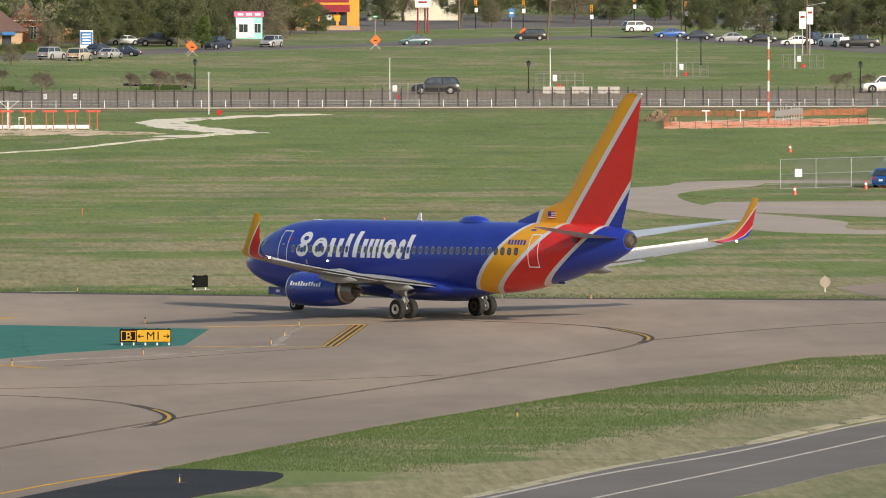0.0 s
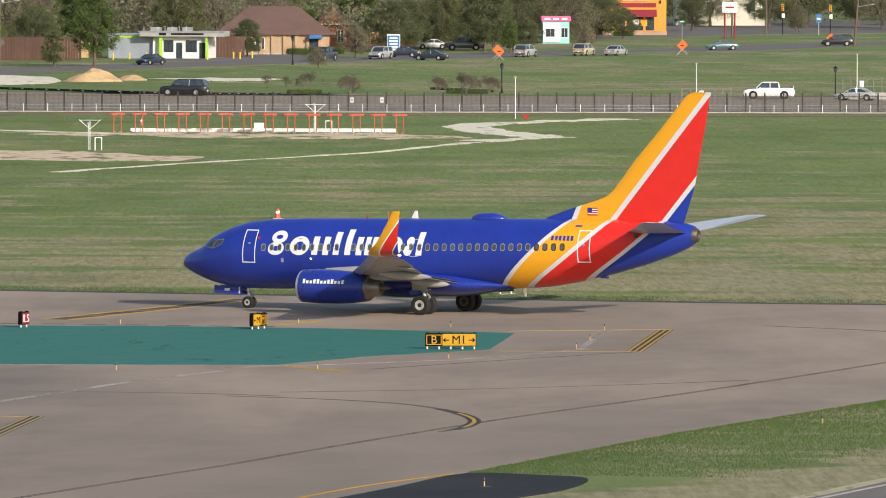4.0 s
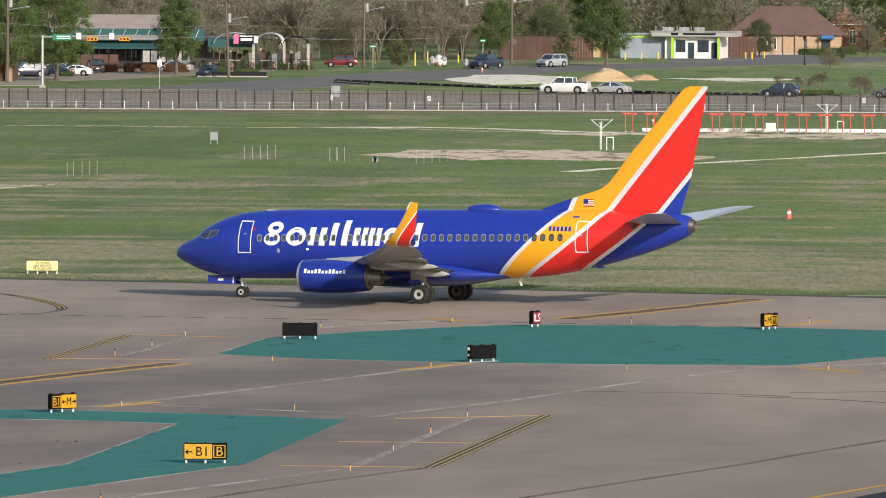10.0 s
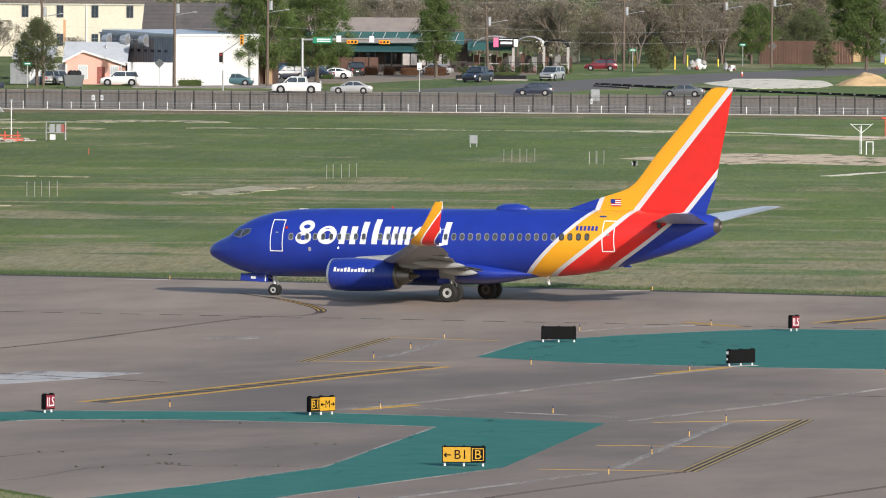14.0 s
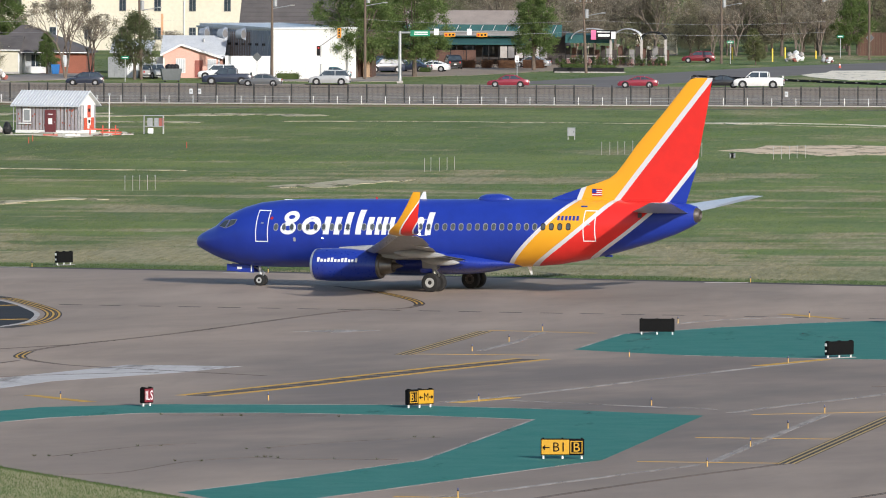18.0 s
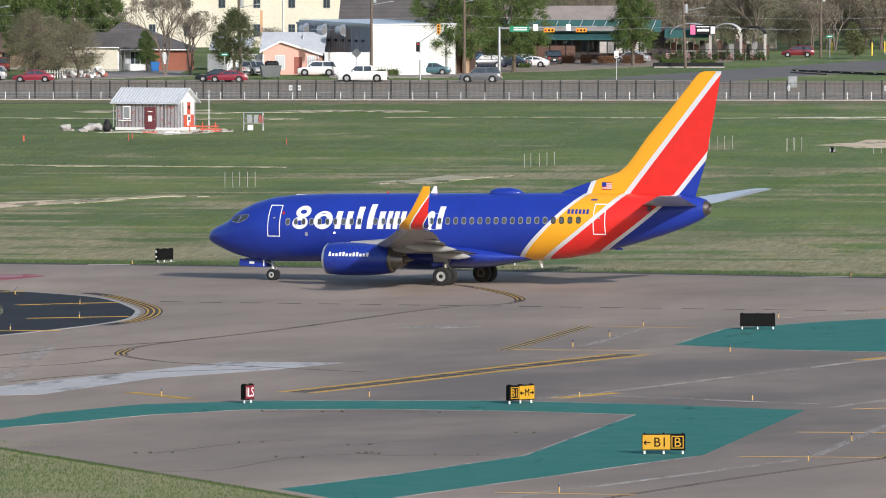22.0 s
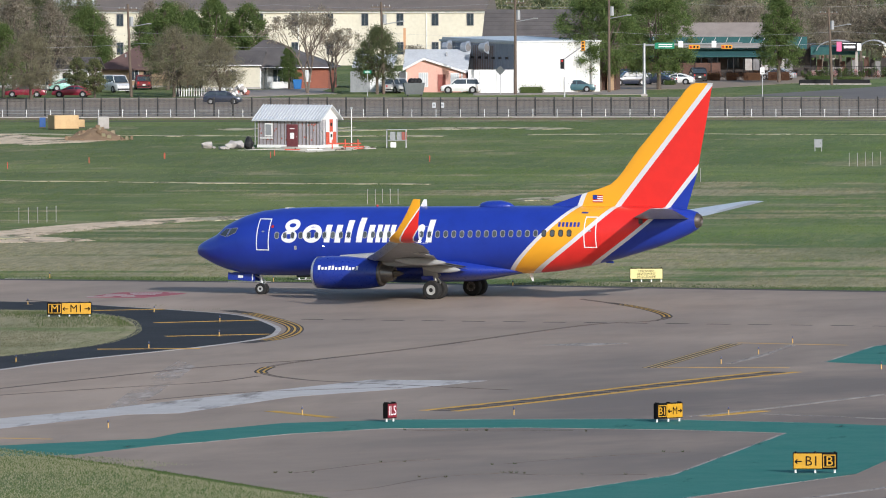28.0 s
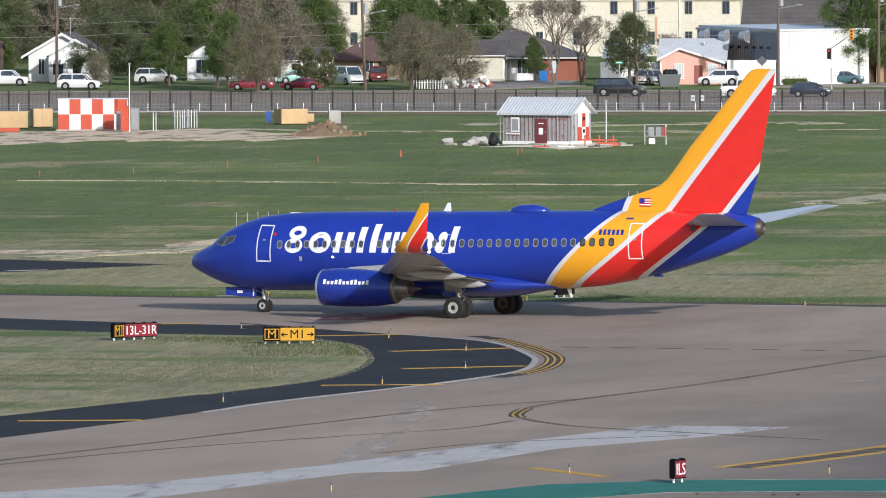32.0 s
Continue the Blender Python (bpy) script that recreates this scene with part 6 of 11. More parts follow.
def mast(x, y, h, label, material=WHITE, cage=True, boxes=True, bands=False):
    s = thing("approach_light_mast", label, "mast", (x, y, 0), 0)
    for i in range(8 if bands else 1):
        n = 8 if bands else 1
        part("pole", rod((0, 0, h * i / n), (0, 0, h * (i + 1) / n), (0.10 if h > 5 else 0.065) if bands else 0.02 + 0.008 * h, (0.09 if h > 5 else 0.06) if bands else 0.035, 8), (ORANGE if i % 2 == 0 else WHITE) if bands else material, s)
    part("lamp", box((0.25, 0.2, 0.2), (0, 0, h), 0.04), STEEL, s)
    for i in range(5):
        part("rung", box((0.3, 0.03, 0.03), (0, -0.08, h * (0.15 + 0.16 * i))), STEEL, s)
    if boxes:
        part("white_box", box((0.5, 0.4, 0.75), (0.55, 0, 0.9), 0.03), WHITE, s)
        part("red_box", box((0.5, 0.4, 0.45), (1.1, 0, 0.15), 0.03), RED_LENS, s)
    if cage:
        for i in range(7):
            part("cage_post", rod((-1.6 + i * 0.9, 1.2, 0), (-1.6 + i * 0.9, 1.2, 1.9), 0.02), SIDING_DARK, s)
            part("cage_post", rod((-1.6 + i * 0.9, -1.2, 0), (-1.6 + i * 0.9, -1.2, 1.9), 0.02), SIDING_DARK, s)
        for z in (0.1, 1.0, 1.85):
            for yy in (-1.2, 1.2):
                part("cage_rail", rod((-1.6, yy, z), (3.8, yy, z), 0.012), SIDING_DARK, s)
    return s


mast(27.0, 995.8, 4.2, "slim white light mast before the fence", cage=False, boxes=False)
mast(48.7, 1059.3, 4.5, "white light mast in a wire cage")
mast(70.0, 1116.2, 4.6, "white light mast in a wire cage")
mast(89.9, 1183.6, 4.5, "white light mast in a wire cage")
mast(109.2, 1236.6, 4.4, "white light mast in a wire cage")
mast(81.6, 953.9, 8.4, "tall orange and white banded obstruction pole", cage=False, boxes=False, bands=True)
mast(-94.8, 894.5, 3.7, "thin white pole beside the hut", cage=False, boxes=False)
mast(-143.5, 946.1, 6.0, "thin white mast beside the checkered cabinet", cage=False, boxes=False)
mast(-15.1, 873.5, 2.3, "small white mast with slanting arms", cage=False, boxes=False)
mast(5.8, 939.2, 2.6, "small white mast among the antennas", cage=False, boxes=False)
for x, y in ((-15.1, 873.5), (5.8, 939.2)):
    s = thing("wind_arm", "slanting white sensor arms on a thin post", "sensor", (x + 0.12, y - 0.1, 0), 0)
    part("post", rod((0, 0, 0), (0, 0, 2.6), 0.035), WHITE, s)
    for k in (-1, 1):
        part("arm", rod((0, 0, 1.9), (k * 1.0, 0, 2.75), 0.025), WHITE, s)
    part("crossbar", rod((-1.0, 0, 2.7), (1.0, 0, 2.7), 0.02), WHITE, s)
for x, y in ((-14.2, 872.0), (7.2, 937.0)):
    s = thing("white_frame", "small white pipe frame standing in grass", "frame", (x, y, 0), 0, "white frames")
    for k in (-0.3, 0.3):
        part("leg", rod((k, 0, 0), (k, 0, 1.15), 0.05), WHITE, s)
    part("top_rail", rod((-0.33, 0, 1.15), (0.33, 0, 1.15), 0.05), WHITE, s)
cabinet(28.0, 993.2, 0.5, 0.4, 0.4, RED_LENS, "small red box at the foot of a mast", 0.05)

# orange netting round the soil pad
net = thing("safety_netting", "sagging orange safety netting on stakes", "fence", (0, 0, 0))
corners = [(69.4, 930.6), (73.8, 980.7), (82.5, 977.3), (94.5, 985.7), (91.0, 948.3), (82.3, 936.6), (69.4, 930.6)]
for (ax, ay), (bx, by) in zip(corners, corners[1:]):
    n = 8
    for i in range(n):
        x0, y0 = ax + (bx - ax) * i / n, ay + (by - ay) * i / n
        x1, y1 = ax + (bx - ax) * (i + 1) / n, ay + (by - ay) * (i + 1) / n
        part("stake", rod((x0, y0, 0), (x0, y0, 0.95), 0.03), TIMBER, net)
        mx, my = (x0 + x1) / 2, (y0 + y1) / 2
        for j in range(7):
            z0, z1 = 0.10 + 0.10 * j, 0.08 + 0.082 * j
            part("net_strand", loft([[(x, y - 0.01, z), (x, y - 0.01, z + 0.036), (x, y + 0.01, z + 0.036), (x, y + 0.01, z)] for x, y, z in ((x0, y0, z0), (mx, my, z1), (x1, y1, z0))]), NET, net)
for x, y in ((81.9, 944.8), (82.8, 949.2), (83.8, 951.4), (84.7, 955.8)):
    s = thing("pipe_cluster", "cluster of dark grey pipes and valves on stands", "pipes", (x, y, 0), 0, "pipe clusters")
    for k in range(4):
        part("pipe", rod((-0.4 + k * 0.27, 0.1 * (k % 2), 0), (-0.4 + k * 0.27, 0.1 * (k % 2), 1.3 + 0.35 * (k % 3)), 0.05), GREY, s)
    part("valve_box", box((1.0, 0.4, 0.6), (0, 0, 0.85), 0.04), SIDING_DARK, s)
    part("brace", box((1.2, 0.06, 0.06), (0, -0.2, 0.5)), STEEL, s)
for x, y in ((75.6, 956.9), (79.2, 958.8), ):
    s = thing("survey_post", "thin white T-shaped post on the soil pad", "post", (x, y, 0), 0, "survey posts")
    part("upright", rod((0, 0, 0), (0, 0, 1.1), 0.05), WHITE, s)
    part("crossbar", box((0.8, 0.08, 0.1), (0, 0, 1.1)), WHITE, s)


def heap(x, y, w, d, h, material, label, seed):
    rnd = random.Random(seed)
    bm = bmesh.new()
    bmesh.ops.create_icosphere(bm, subdivisions=4, radius=1)
    for v in bm.verts:
        q = v.co.copy()
        r = math.hypot(q.x, q.y)
        n = noise.noise(q * 1.7 + Vector((seed, 0, 0))) * 0.35 + noise.noise(q * 5 + Vector((seed, 3, 0))) * 0.12
        v.co = Vector((q.x * w / 2 * (1 + n * 0.3), q.y * d / 2, max(-0.05, (max(0, 1 - r) ** 0.8) * h * (1 + n) if q.z > 0 else -0.05)))
    s = thing("heap", label, "heap", (x, y, 0))
    part("mound", bm, material, s)
    for i in range(10 if material == SAND else 46):
        a, rr = rnd.uniform(0, 6.28), rnd.uniform(0.3, 0.55) if material == SAND else rnd.uniform(0.02, 0.6)
        lift = 0.0 if material == SAND else max(0.0, h * (1 - 2 * rr) ** 0.8 - 0.1) if rr < 0.5 else 0.0
        part("lump", box([rnd.uniform(0.08, 0.2)] * 3 if material == SAND else [rnd.uniform(0.12, 0.42) for _ in range(3)], (w * rr * math.cos(a), d * rr * math.sin(a), lift), 0.05), material if i % 3 else DRY_VERGE, s)
    return s


heap(-20.0, 1185.4, 7.5, 6, 1.7, SAND, "heap of yellow sand beside the road", 3)
heap(-15.3, 1194.0, 4.0, 4, 0.8, SAND, "low heap of yellow sand", 5)
heap(-123.2, 928.5, 6.4, 4, 1.25, SOIL, "brown heap of broken soil and roots", 8)
heap(71.2, 962.0, 3.0, 3, 1.0, SOIL, "dark brown soil heap beside netting", 9)


# ---- huts, crates and cabinets beyond the grass ----
def hut(x, y):
    s = thing("equipment_hut", "small grey siding hut with a white metal roof", "hut", (x, y, 0), -19)
    w, d, h = 6.3, 4.2, 2.35
    part("sill", box((w + 0.1, d + 0.1, 0.28), (0, 0, 0), 0.02), WHITE, s, "white base board")
    part("wall", box((w, d, h), (0, 0, 0.28), 0.01), SIDING, s, "grey weathered siding")
    for i in range(17):
        part("batten", box((0.05, 0.03, h), (-w / 2 + 0.2 + i * (w - 0.4) / 16, -d / 2 - 0.015, 0.28)), TIMBER, s)
    rnd = random.Random(4)
    for i in range(26):
        part("rust_dab", box((0.14, 0.012, 0.16), (rnd.uniform(-3.2, 3.2), -d / 2 - 0.01, rnd.uniform(0.5, 2.4))), RUST, s)
    ridge = 1.35
    roof = []
    for k in (-1, 1):
        bm = loft([[(xx, k * (d / 2 + 0.35), h + 0.14), (xx, k * (d / 2 + 0.35), h + 0.24), (xx, 0, h + 0.28 + ridge), (xx, 0, h + 0.16 + ridge)] for xx in (-w / 2 - 0.45, w / 2 + 0.45)])
        r = part("roof", bm, ROOF_PALE, s, "white ribbed metal roof")
        for i in range(24):
            xx = -w / 2 - 0.4 + i * (w + 0.8) / 23
            part("rib", loft([[(xx + dx, k * (d / 2 + 0.35), h + 0.24 + dz), (xx + dx, 0, h + 0.28 + ridge + dz)] for dx, dz in ((-0.04, 0), (0, 0.07), (0.04, 0))], close=False, caps=False), ROOF_PALE, r)
    for k in (-1, 1):
        part("gable", loft([[(k * (w / 2) + dx, -d / 2, h + 0.28), (k * (w / 2) + dx, d / 2, h + 0.28), (k * (w / 2) + dx, 0, h + 0.2 + ridge)] for dx in (-0.05, 0.05)]), WHITE, s, "white gable boards")
    for i in range(3):
        for j in range(2):
            part("gable_board", box((0.03, 0.72, h / 2), (w / 2 + 0.02, -0.15 + i * 0.74, 0.28 + j * h / 2)), ORANGE if (i + j) % 2 == 0 else WHITE, s)
    for i in range(5):
        part("gable_batten", box((0.03, 0.06, h), (w / 2 + 0.015, -d / 2 + 0.15 + i * 0.34, 0.28)), (STEEL, WHITE)[i % 2], s)
    for z in (0.95, 2.0):
        part("vent", box((0.04, 0.34, 0.3), (w / 2 + 0.045, 0.6, z)), DARK, s)
    door = part("door", box((1.15, 0.06, 2.1), (0.45, -d / 2 - 0.04, 0.1), 0.01), MAROON, s, "dark red door")
    part("notice", box((0.4, 0.02, 0.55), (0.45, -d / 2 - 0.085, 0.85)), DECAL_WHITE, door)
    part("handle", box((0.06, 0.05, 0.12), (0.9, -d / 2 - 0.09, 1.0)), STEEL, door)
    part("bar", box((0.5, 0.015, 0.08), (0.45, -d / 2 - 0.08, 1.75)), DECAL_WHITE, door)
    win = part("window_frame", box((0.8, 0.05, 1.25), (-2.0, -d / 2 - 0.03, 1.05), 0.01), WHITE, s, "white window frame")
    part("pane", box((0.6, 0.02, 1.0), (-2.0, -d / 2 - 0.06, 1.17)), GREY, win)
    part("sill_board", box((1.3, 0.14, 0.1), (-2.2, -d / 2 - 0.07, 0.85)), WHITE, win)
    for xx in (-3.4, 2.0, 3.4):
        part("post", rod((xx, -d / 2 - 0.03, 0.28), (xx, -d / 2 - 0.03, h + 0.2), 0.05), STEEL, s)
    part("step", box((1.6, 0.6, 0.12), (0.4, -d / 2 - 0.5, 0.0), 0.02), CHALK, s)
    return s


SIDING = paint("grey_siding", (0.33, 0.31, 0.33), (0.25, 0.23, 0.25), 0.8, 6, 0.8)
RUST = paint("rust_red", (0.34, 0.10, 0.08), (0.26, 0.09, 0.07), 1.5, 9, 0.8)
MAROON = paint("maroon_paint", (0.15, 0.035, 0.04), (0.12, 0.03, 0.035), 1.5, 9, 0.6)
hut(-100.6, 901.5)
for i, (x, y) in enumerate(((-99.9, 890.6), (-97.8, 890.6), (-93.9, 894.5), (-93.1, 894.5), (-95.4, 890.5))):
    s = thing("timber_offcut", "loose painted timber lying beside the hut", "timber", (x, y, 0), 15 * i)
    part("plank", box((1.4, 0.2, 0.12), (0, 0, 0), 0.02), (ORANGE, WHITE, ORANGE, CHALK, TIMBER)[i], s)
    part("cleat", box((0.15, 0.3, 0.1), (0.3, 0, 0.12), 0.02), TIMBER, s)
barrier = thing("orange_barrier", "low orange rail barrier on trestles beside the hut", "barrier", (-95.4, 894.5))
for xx in (-1.2, 0, 1.2):
    part("trestle", rod((xx, 0, 0), (xx, 0, 0.9), 0.06), ORANGE, barrier)
part("rail", box((3.0, 0.1, 0.14), (0, 0, 0.45)), ORANGE, barrier)
part("rail", box((2.0, 0.1, 0.14), (0.8, -0.2, 0.18)), ORANGE, barrier)
rack = thing("steel_rack", "open steel rack holding grey and red boxes", "rack", (-91.0, 898.4))
for xx in (-0.9, 0.9):
    for yy in (-0.35, 0.35):
        part("post", rod((xx, yy, 0), (xx, yy, 1.75), 0.04), STEEL, rack)
for z in (0.7, 1.7):
    part("shelf", box((1.9, 0.8, 0.06), (0, 0, z)), STEEL, rack)
for xx, mm in ((-0.35, GREY), (0.3, GREY), (0.7, RUST)):
    part("unit", box((0.5, 0.5, 0.75), (xx, 0, 0.76), 0.03), mm, rack)
part("lower_box", box((0.5, 0.5, 0.5), (-0.3, 0, 0.05), 0.03), WHITE, rack)
for i, (x, y, w, h) in enumerate(((-108.5, 896.9, 1.0, 0.7), (-105.9, 896.8, 1.5, 0.85), (-106.6, 892.8, 0.7, 0.4), (-104.4, 894.7, 0.8, 1.3))):
    s = thing("broken_block", "broken pale concrete block lying in grass", "block", (x, y, 0), 25 * i)
    bm = bmesh.new()
    bmesh.ops.create_icosphere(bm, subdivisions=2, radius=0.5)
    for v in bm.verts:
        v.co += v.co * noise.noise(v.co * 3 + Vector((i * 5, 0, 0))) * 0.5
        v.co = Vector((v.co.x * w * 1.2, v.co.y * 0.9, (v.co.z + 0.42) * h))
    part("lump", bm, CHALK if i != 3 else DARK, s)
    part("chip", box((0.3, 0.25, 0.2), (w * 0.6, -0.2, 0), 0.05), CHALK, s)


def crate(x, y, w, d, h, label, turn=0, material=None):
    s = thing("plywood_crate", label, "crate", (x, y, 0), turn)
    part("box", box((w, d, h), (0, 0, 0.1), 0.015), material or WOOD, s)
    for xx in (-w / 2 + 0.06, 0, w / 2 - 0.06):
        part("batten", box((0.1, 0.03, h), (xx, -d / 2 - 0.015, 0.1)), material or WOOD, s)
    part("skid", box((w, 0.15, 0.1), (0, -d / 3, 0)), TIMBER, s)
    part("skid", box((w, 0.15, 0.1), (0, d / 3, 0)), TIMBER, s)
    return s


crate(-132.3, 971.7, 2.6, 2.0, 1.35, "tall raw plywood crate standing on skids", 28)
crate(-131.9, 978.8, 1.6, 1.2, 0.75, "low raw plywood crate", 10)
crate(-135.4, 978.9, 0.6, 0.8, 0.95, "blue painted crate beside plywood", 5, paint("blue_tarp", (0.03, 0.09, 0.28), (0.02, 0.07, 0.22), 1, 8, 0.6))
crate(-128.2, 971.6, 1.1, 1.0, 1.2, "grey concrete manhole riser", 12, CHALK)
crate(-156.4, 957.1, 3.4, 2.0, 1.5, "long raw plywood crate beside the checkered cabinet", 12)
crate(-154.1, 961.3, 1.8, 2.0, 1.65, "square raw plywood crate", 20)
crate(-154.5, 942.5, 3.0, 0.5, 0.3, "orange and white plastic barrier boards", 4, ORANGE)

chk = thing("checkered_cabinet", "cabinet checkered in orange and white squares", "cabinet", (-147.3, 948.3), 3)
part("core", box((6.1, 2.6, 2.75), (0, 1.3, 0.12), 0.02), WHITE, chk)
for i in range(6):
    for j in range(2):
        part("square", box((1.02, 0.03, 1.36), (-2.55 + i * 1.02, -0.02, 0.14 + j * 1.37)), ORANGE if (i + j) % 2 == 0 else WHITE, chk)
for j in range(2):
    part("square", box((0.03, 1.3, 1.36), (3.06, 0.6 + 1.3 * j, 0.14 + (j + 1) % 2 * 1.37)), ORANGE, chk)
part("roof", box((6.3, 2.8, 0.08), (0, 1.3, 2.87), 0.02), ROOF_PALE, chk)
part("plinth", box((6.5, 3.0, 0.14), (0, 1.3, 0), 0.02), CHALK, chk)
for x, y, h in ((-144.3, 946.1, 1.7), (-143.6, 944.0, 2.2), (-143.3, 948.1, 1.9)):
    cabinet(x, y, 0.7, 0.6, h, GREY if h < 2 else ORANGE, "tall grey switch cabinet beside the checkered one", 0.1)
for x, y in ((-140.8, 956.4), (-140.3, 956.3), (-140.2, 958.5), (-139.8, 958.4), (-139.3, 958.4), (-141.2, 946.0)):
    s = thing("pipe_stand", "upright grey pipes in a steel stand", "pipes", (x, y, 0), 0, "pipe stands")
    for k in (-0.12, 0.12):
        part("pipe", rod((k, 0, 0), (k, 0, 1.7), 0.07), STEEL, s)
    part("clamp", box((0.4, 0.1, 0.08), (0, 0, 1.1)), STEEL, s)

stop = thing("stop_sign", "weathered back of an octagonal road sign on a steel post", "sign", (50.9, 556.4, 0), face_camera(50.9, 556.4, 12))
part("post", box((0.06, 0.04, 1.0), (0, 0.03, -0.05)), STEEL, stop)
bm = bmesh.new()
bmesh.ops.create_cone(bm, cap_ends=True, segments=8, radius1=0.33, radius2=0.33, depth=0.012, matrix=pose(0, 0, 0.58, 90, 0, 0) @ pose(0, 0, 0, 0, 0, 22.5))
part("plate", bm, paint("sign_back_aluminium", (0.27, 0.235, 0.18), (0.21, 0.18, 0.14), 1.5, 8, 0.6), stop, "octagonal aluminium plate")
# thin survey stakes and marker posts in the grass
stake = thing("marker_stake", "thin white marker stake standing in grass", "stake", (-76.5, 733.4), 0, "marker stakes")
part("shaft", rod((0, 0, 0), (0, 0, 1.05), 0.02), CHALK, stake)
part("tip", box((0.06, 0.05, 0.08), (0, 0, 1.05)), STEEL, stake)
for x, y in ((-75.9, 733.4), (-75.5, 734.7), (-74.9, 734.7), (-74.3, 734.7), (-97.1, 690.2), (-96.4, 690.2), (-95.9, 691.4), (-95.4, 692.6), (-94.9, 693.8), (-57.2, 784.8), (-56.8, 786.5), (-56.1, 786.6), (-55.6, 788.3), (-55.1, 789.9), (-45.5, 836.7), (-44.8, 836.8), (-44.2, 838.7), (-43.6, 838.8), (-43.0, 840.7),
             (-37.8, 831.1), (-37.2, 832.9), (-36.6, 833.0), (-30.1, 825.6), (-29.5, 827.4), (-28.8, 827.5), (-28.2, 829.3), (-27.5, 829.5), (-37.9, 833.8), (-37.4, 835.5), (-36.7, 835.4)):
    copy_thing(stake, pose(x, y, 0))
for x, y in ((-128.4, 803.9), (-122.8, 814.1), (-117.9, 830.6), (-112.9, 846.3), (-108.1, 861.0), (-99.3, 870.9), (-98.9, 864.2), (-83.3, 851.4), (-108.1, 861.6), (9.6, 690.3)):
    s = thing("orange_marker", "small orange marker post in grass", "marker", (x, y, 0), 0, "orange markers")
    part("post", rod((0, 0, 0), (0, 0, 0.52), 0.034), ORANGE, s)
    part("cap", rod((0, 0, 0.52), (0, 0, 0.55), 0.042), ORANGE, s)
for x, y in ((1.7, 692.3), (74.5, 848.5), (1.6, 691.0), (64.5, 730.6), (-11.4, 965.6), (71.2, 743.7), (72.9, 747.7), (-36.7, 1238.9)):
    s = thing("traffic_cone", "orange traffic cone with a white collar", "cone", (x, y, 0), 0, "traffic cones")
    part("cone", rod((0, 0, 0.04), (0, 0, 0.72), 0.19, 0.04, 12), ORANGE, s)
    part("collar", rod((0, 0, 0.38), (0, 0, 0.54), 0.125, 0.092, 12), WHITE, s)
    part("base", box((0.45, 0.45, 0.04), (0, 0, 0), 0.01), ORANGE, s)
for x, y in ((68.9, 1091.8), (72.0, 1091.4), (75.1, 1091.0)):
    s = thing("concrete_barrier", "pale concrete road barrier", "barrier", (x, y, 0), 0, "concrete barriers")
    part("body", loft([[(xx, -0.3, 0), (xx, -0.28, 0.2), (xx, -0.1, 0.4), (xx, -0.08, 0.8), (xx, 0.08, 0.8), (xx, 0.1, 0.4), (xx, 0.28, 0.2), (xx, 0.3, 0)] for xx in (-1.25, 1.25)]), CHALK, s)
    part("slot", box((0.5, 0.64, 0.12), (0, 0, 0.0)), DARK, s)
# chain-link corner on the right
link = thing("chain_link_fence", "galvanised chain-link fence corner with a white notice", "fence", (0, 0, 0))
c0, c1, c2 = Vector((64.6, 744.3)), Vector((73.6, 751.9)), Vector((100, 752))
for a, b in ((c0, c1), (c1, c2)):
    n = max(3, int((b - a).length / 3.0))
    for i in range(n + 1):
        q = a.lerp(b, i / n)
        part("post", rod((q.x, q.y, 0), (q.x, q.y, 2.4), 0.035), GREY, link)
    for z in (0.08, 1.2, 2.35):
        part("rail", rod((a.x, a.y, z), (b.x, b.y, z), 0.022, segs=6), STEEL, link)
    st = Sticks()
    m = int((b - a).length / 0.16)
    for j in range(m):
        p0, p1 = a.lerp(b, j / m), a.lerp(b, min(1.0, j / m + 2.3 / (b - a).length))
        st.add((p0.x, p0.y, 0.06), (p1.x, p1.y, 2.36), 0.008, 0.008, 3)
        st.add((p1.x, p1.y, 0.06), (p0.x, p0.y, 2.36), 0.008, 0.008, 3)
    ob = new("wire_mesh", st.mesh("wire_mesh", STEEL))
    ob.parent = link
part("notice", box((0.55, 0.03, 0.6), (c0.x + 1.4, c0.y - 0.1, 1.0)), WHITE, link)


# ---- roads and verges beyond the fence ----
avenue = solid("avenue", slab([(-400, 1078), (-40, 1078), (40, 1070), (400, 1070), (400, 1106), (40, 1106), (-20, 1120), (-400, 1117)], -0.1, 0.02), AVENUE, "worn brownish asphalt avenue behind the fence", "road", "structure")
for i in range(28):
    part("lane_dash", box((3.0, 0.15, 0.004), (-300 + i * 9, 1093, 0.022)), CHALK, avenue)
solid("pavement", slab([(-400, 1118), (-62, 1121), (-62, 1128), (-400, 1125)], -0.1, 0.05), GRASS, "grass verge along the avenue", "verge", "structure")
solid("kerb", slab([(-400, 1117.2), (-62, 1120.2), (-62, 1120.8), (-400, 1117.8)], -0.1, 0.14), ROAD, "grey concrete kerb along the avenue", "kerb", "structure")
branch_line = bend([(-66.9, 1117.2), (-63.4, 1137.6), (-57.8, 1159.5), (-49.4, 1193.7), (-35.4, 1246.3), (-16.9, 1287.9), (0.1, 1319.6), (25.4, 1365.8), (51.3, 1415.5), (66.6, 1429.2), (86.4, 1479.5), (109.6, 1498.5), (125.8, 1431.2), (135.1, 1379.9), (140, 1350)], 8)
PAVED.append(offset_line(branch_line, 9.5) + offset_line(branch_line, -9.5)[::-1])
solid("branch_road", ribbon(branch_line, 19, -0.1, 0.024), ROAD, "grey asphalt road curving past shops", "road", "structure")
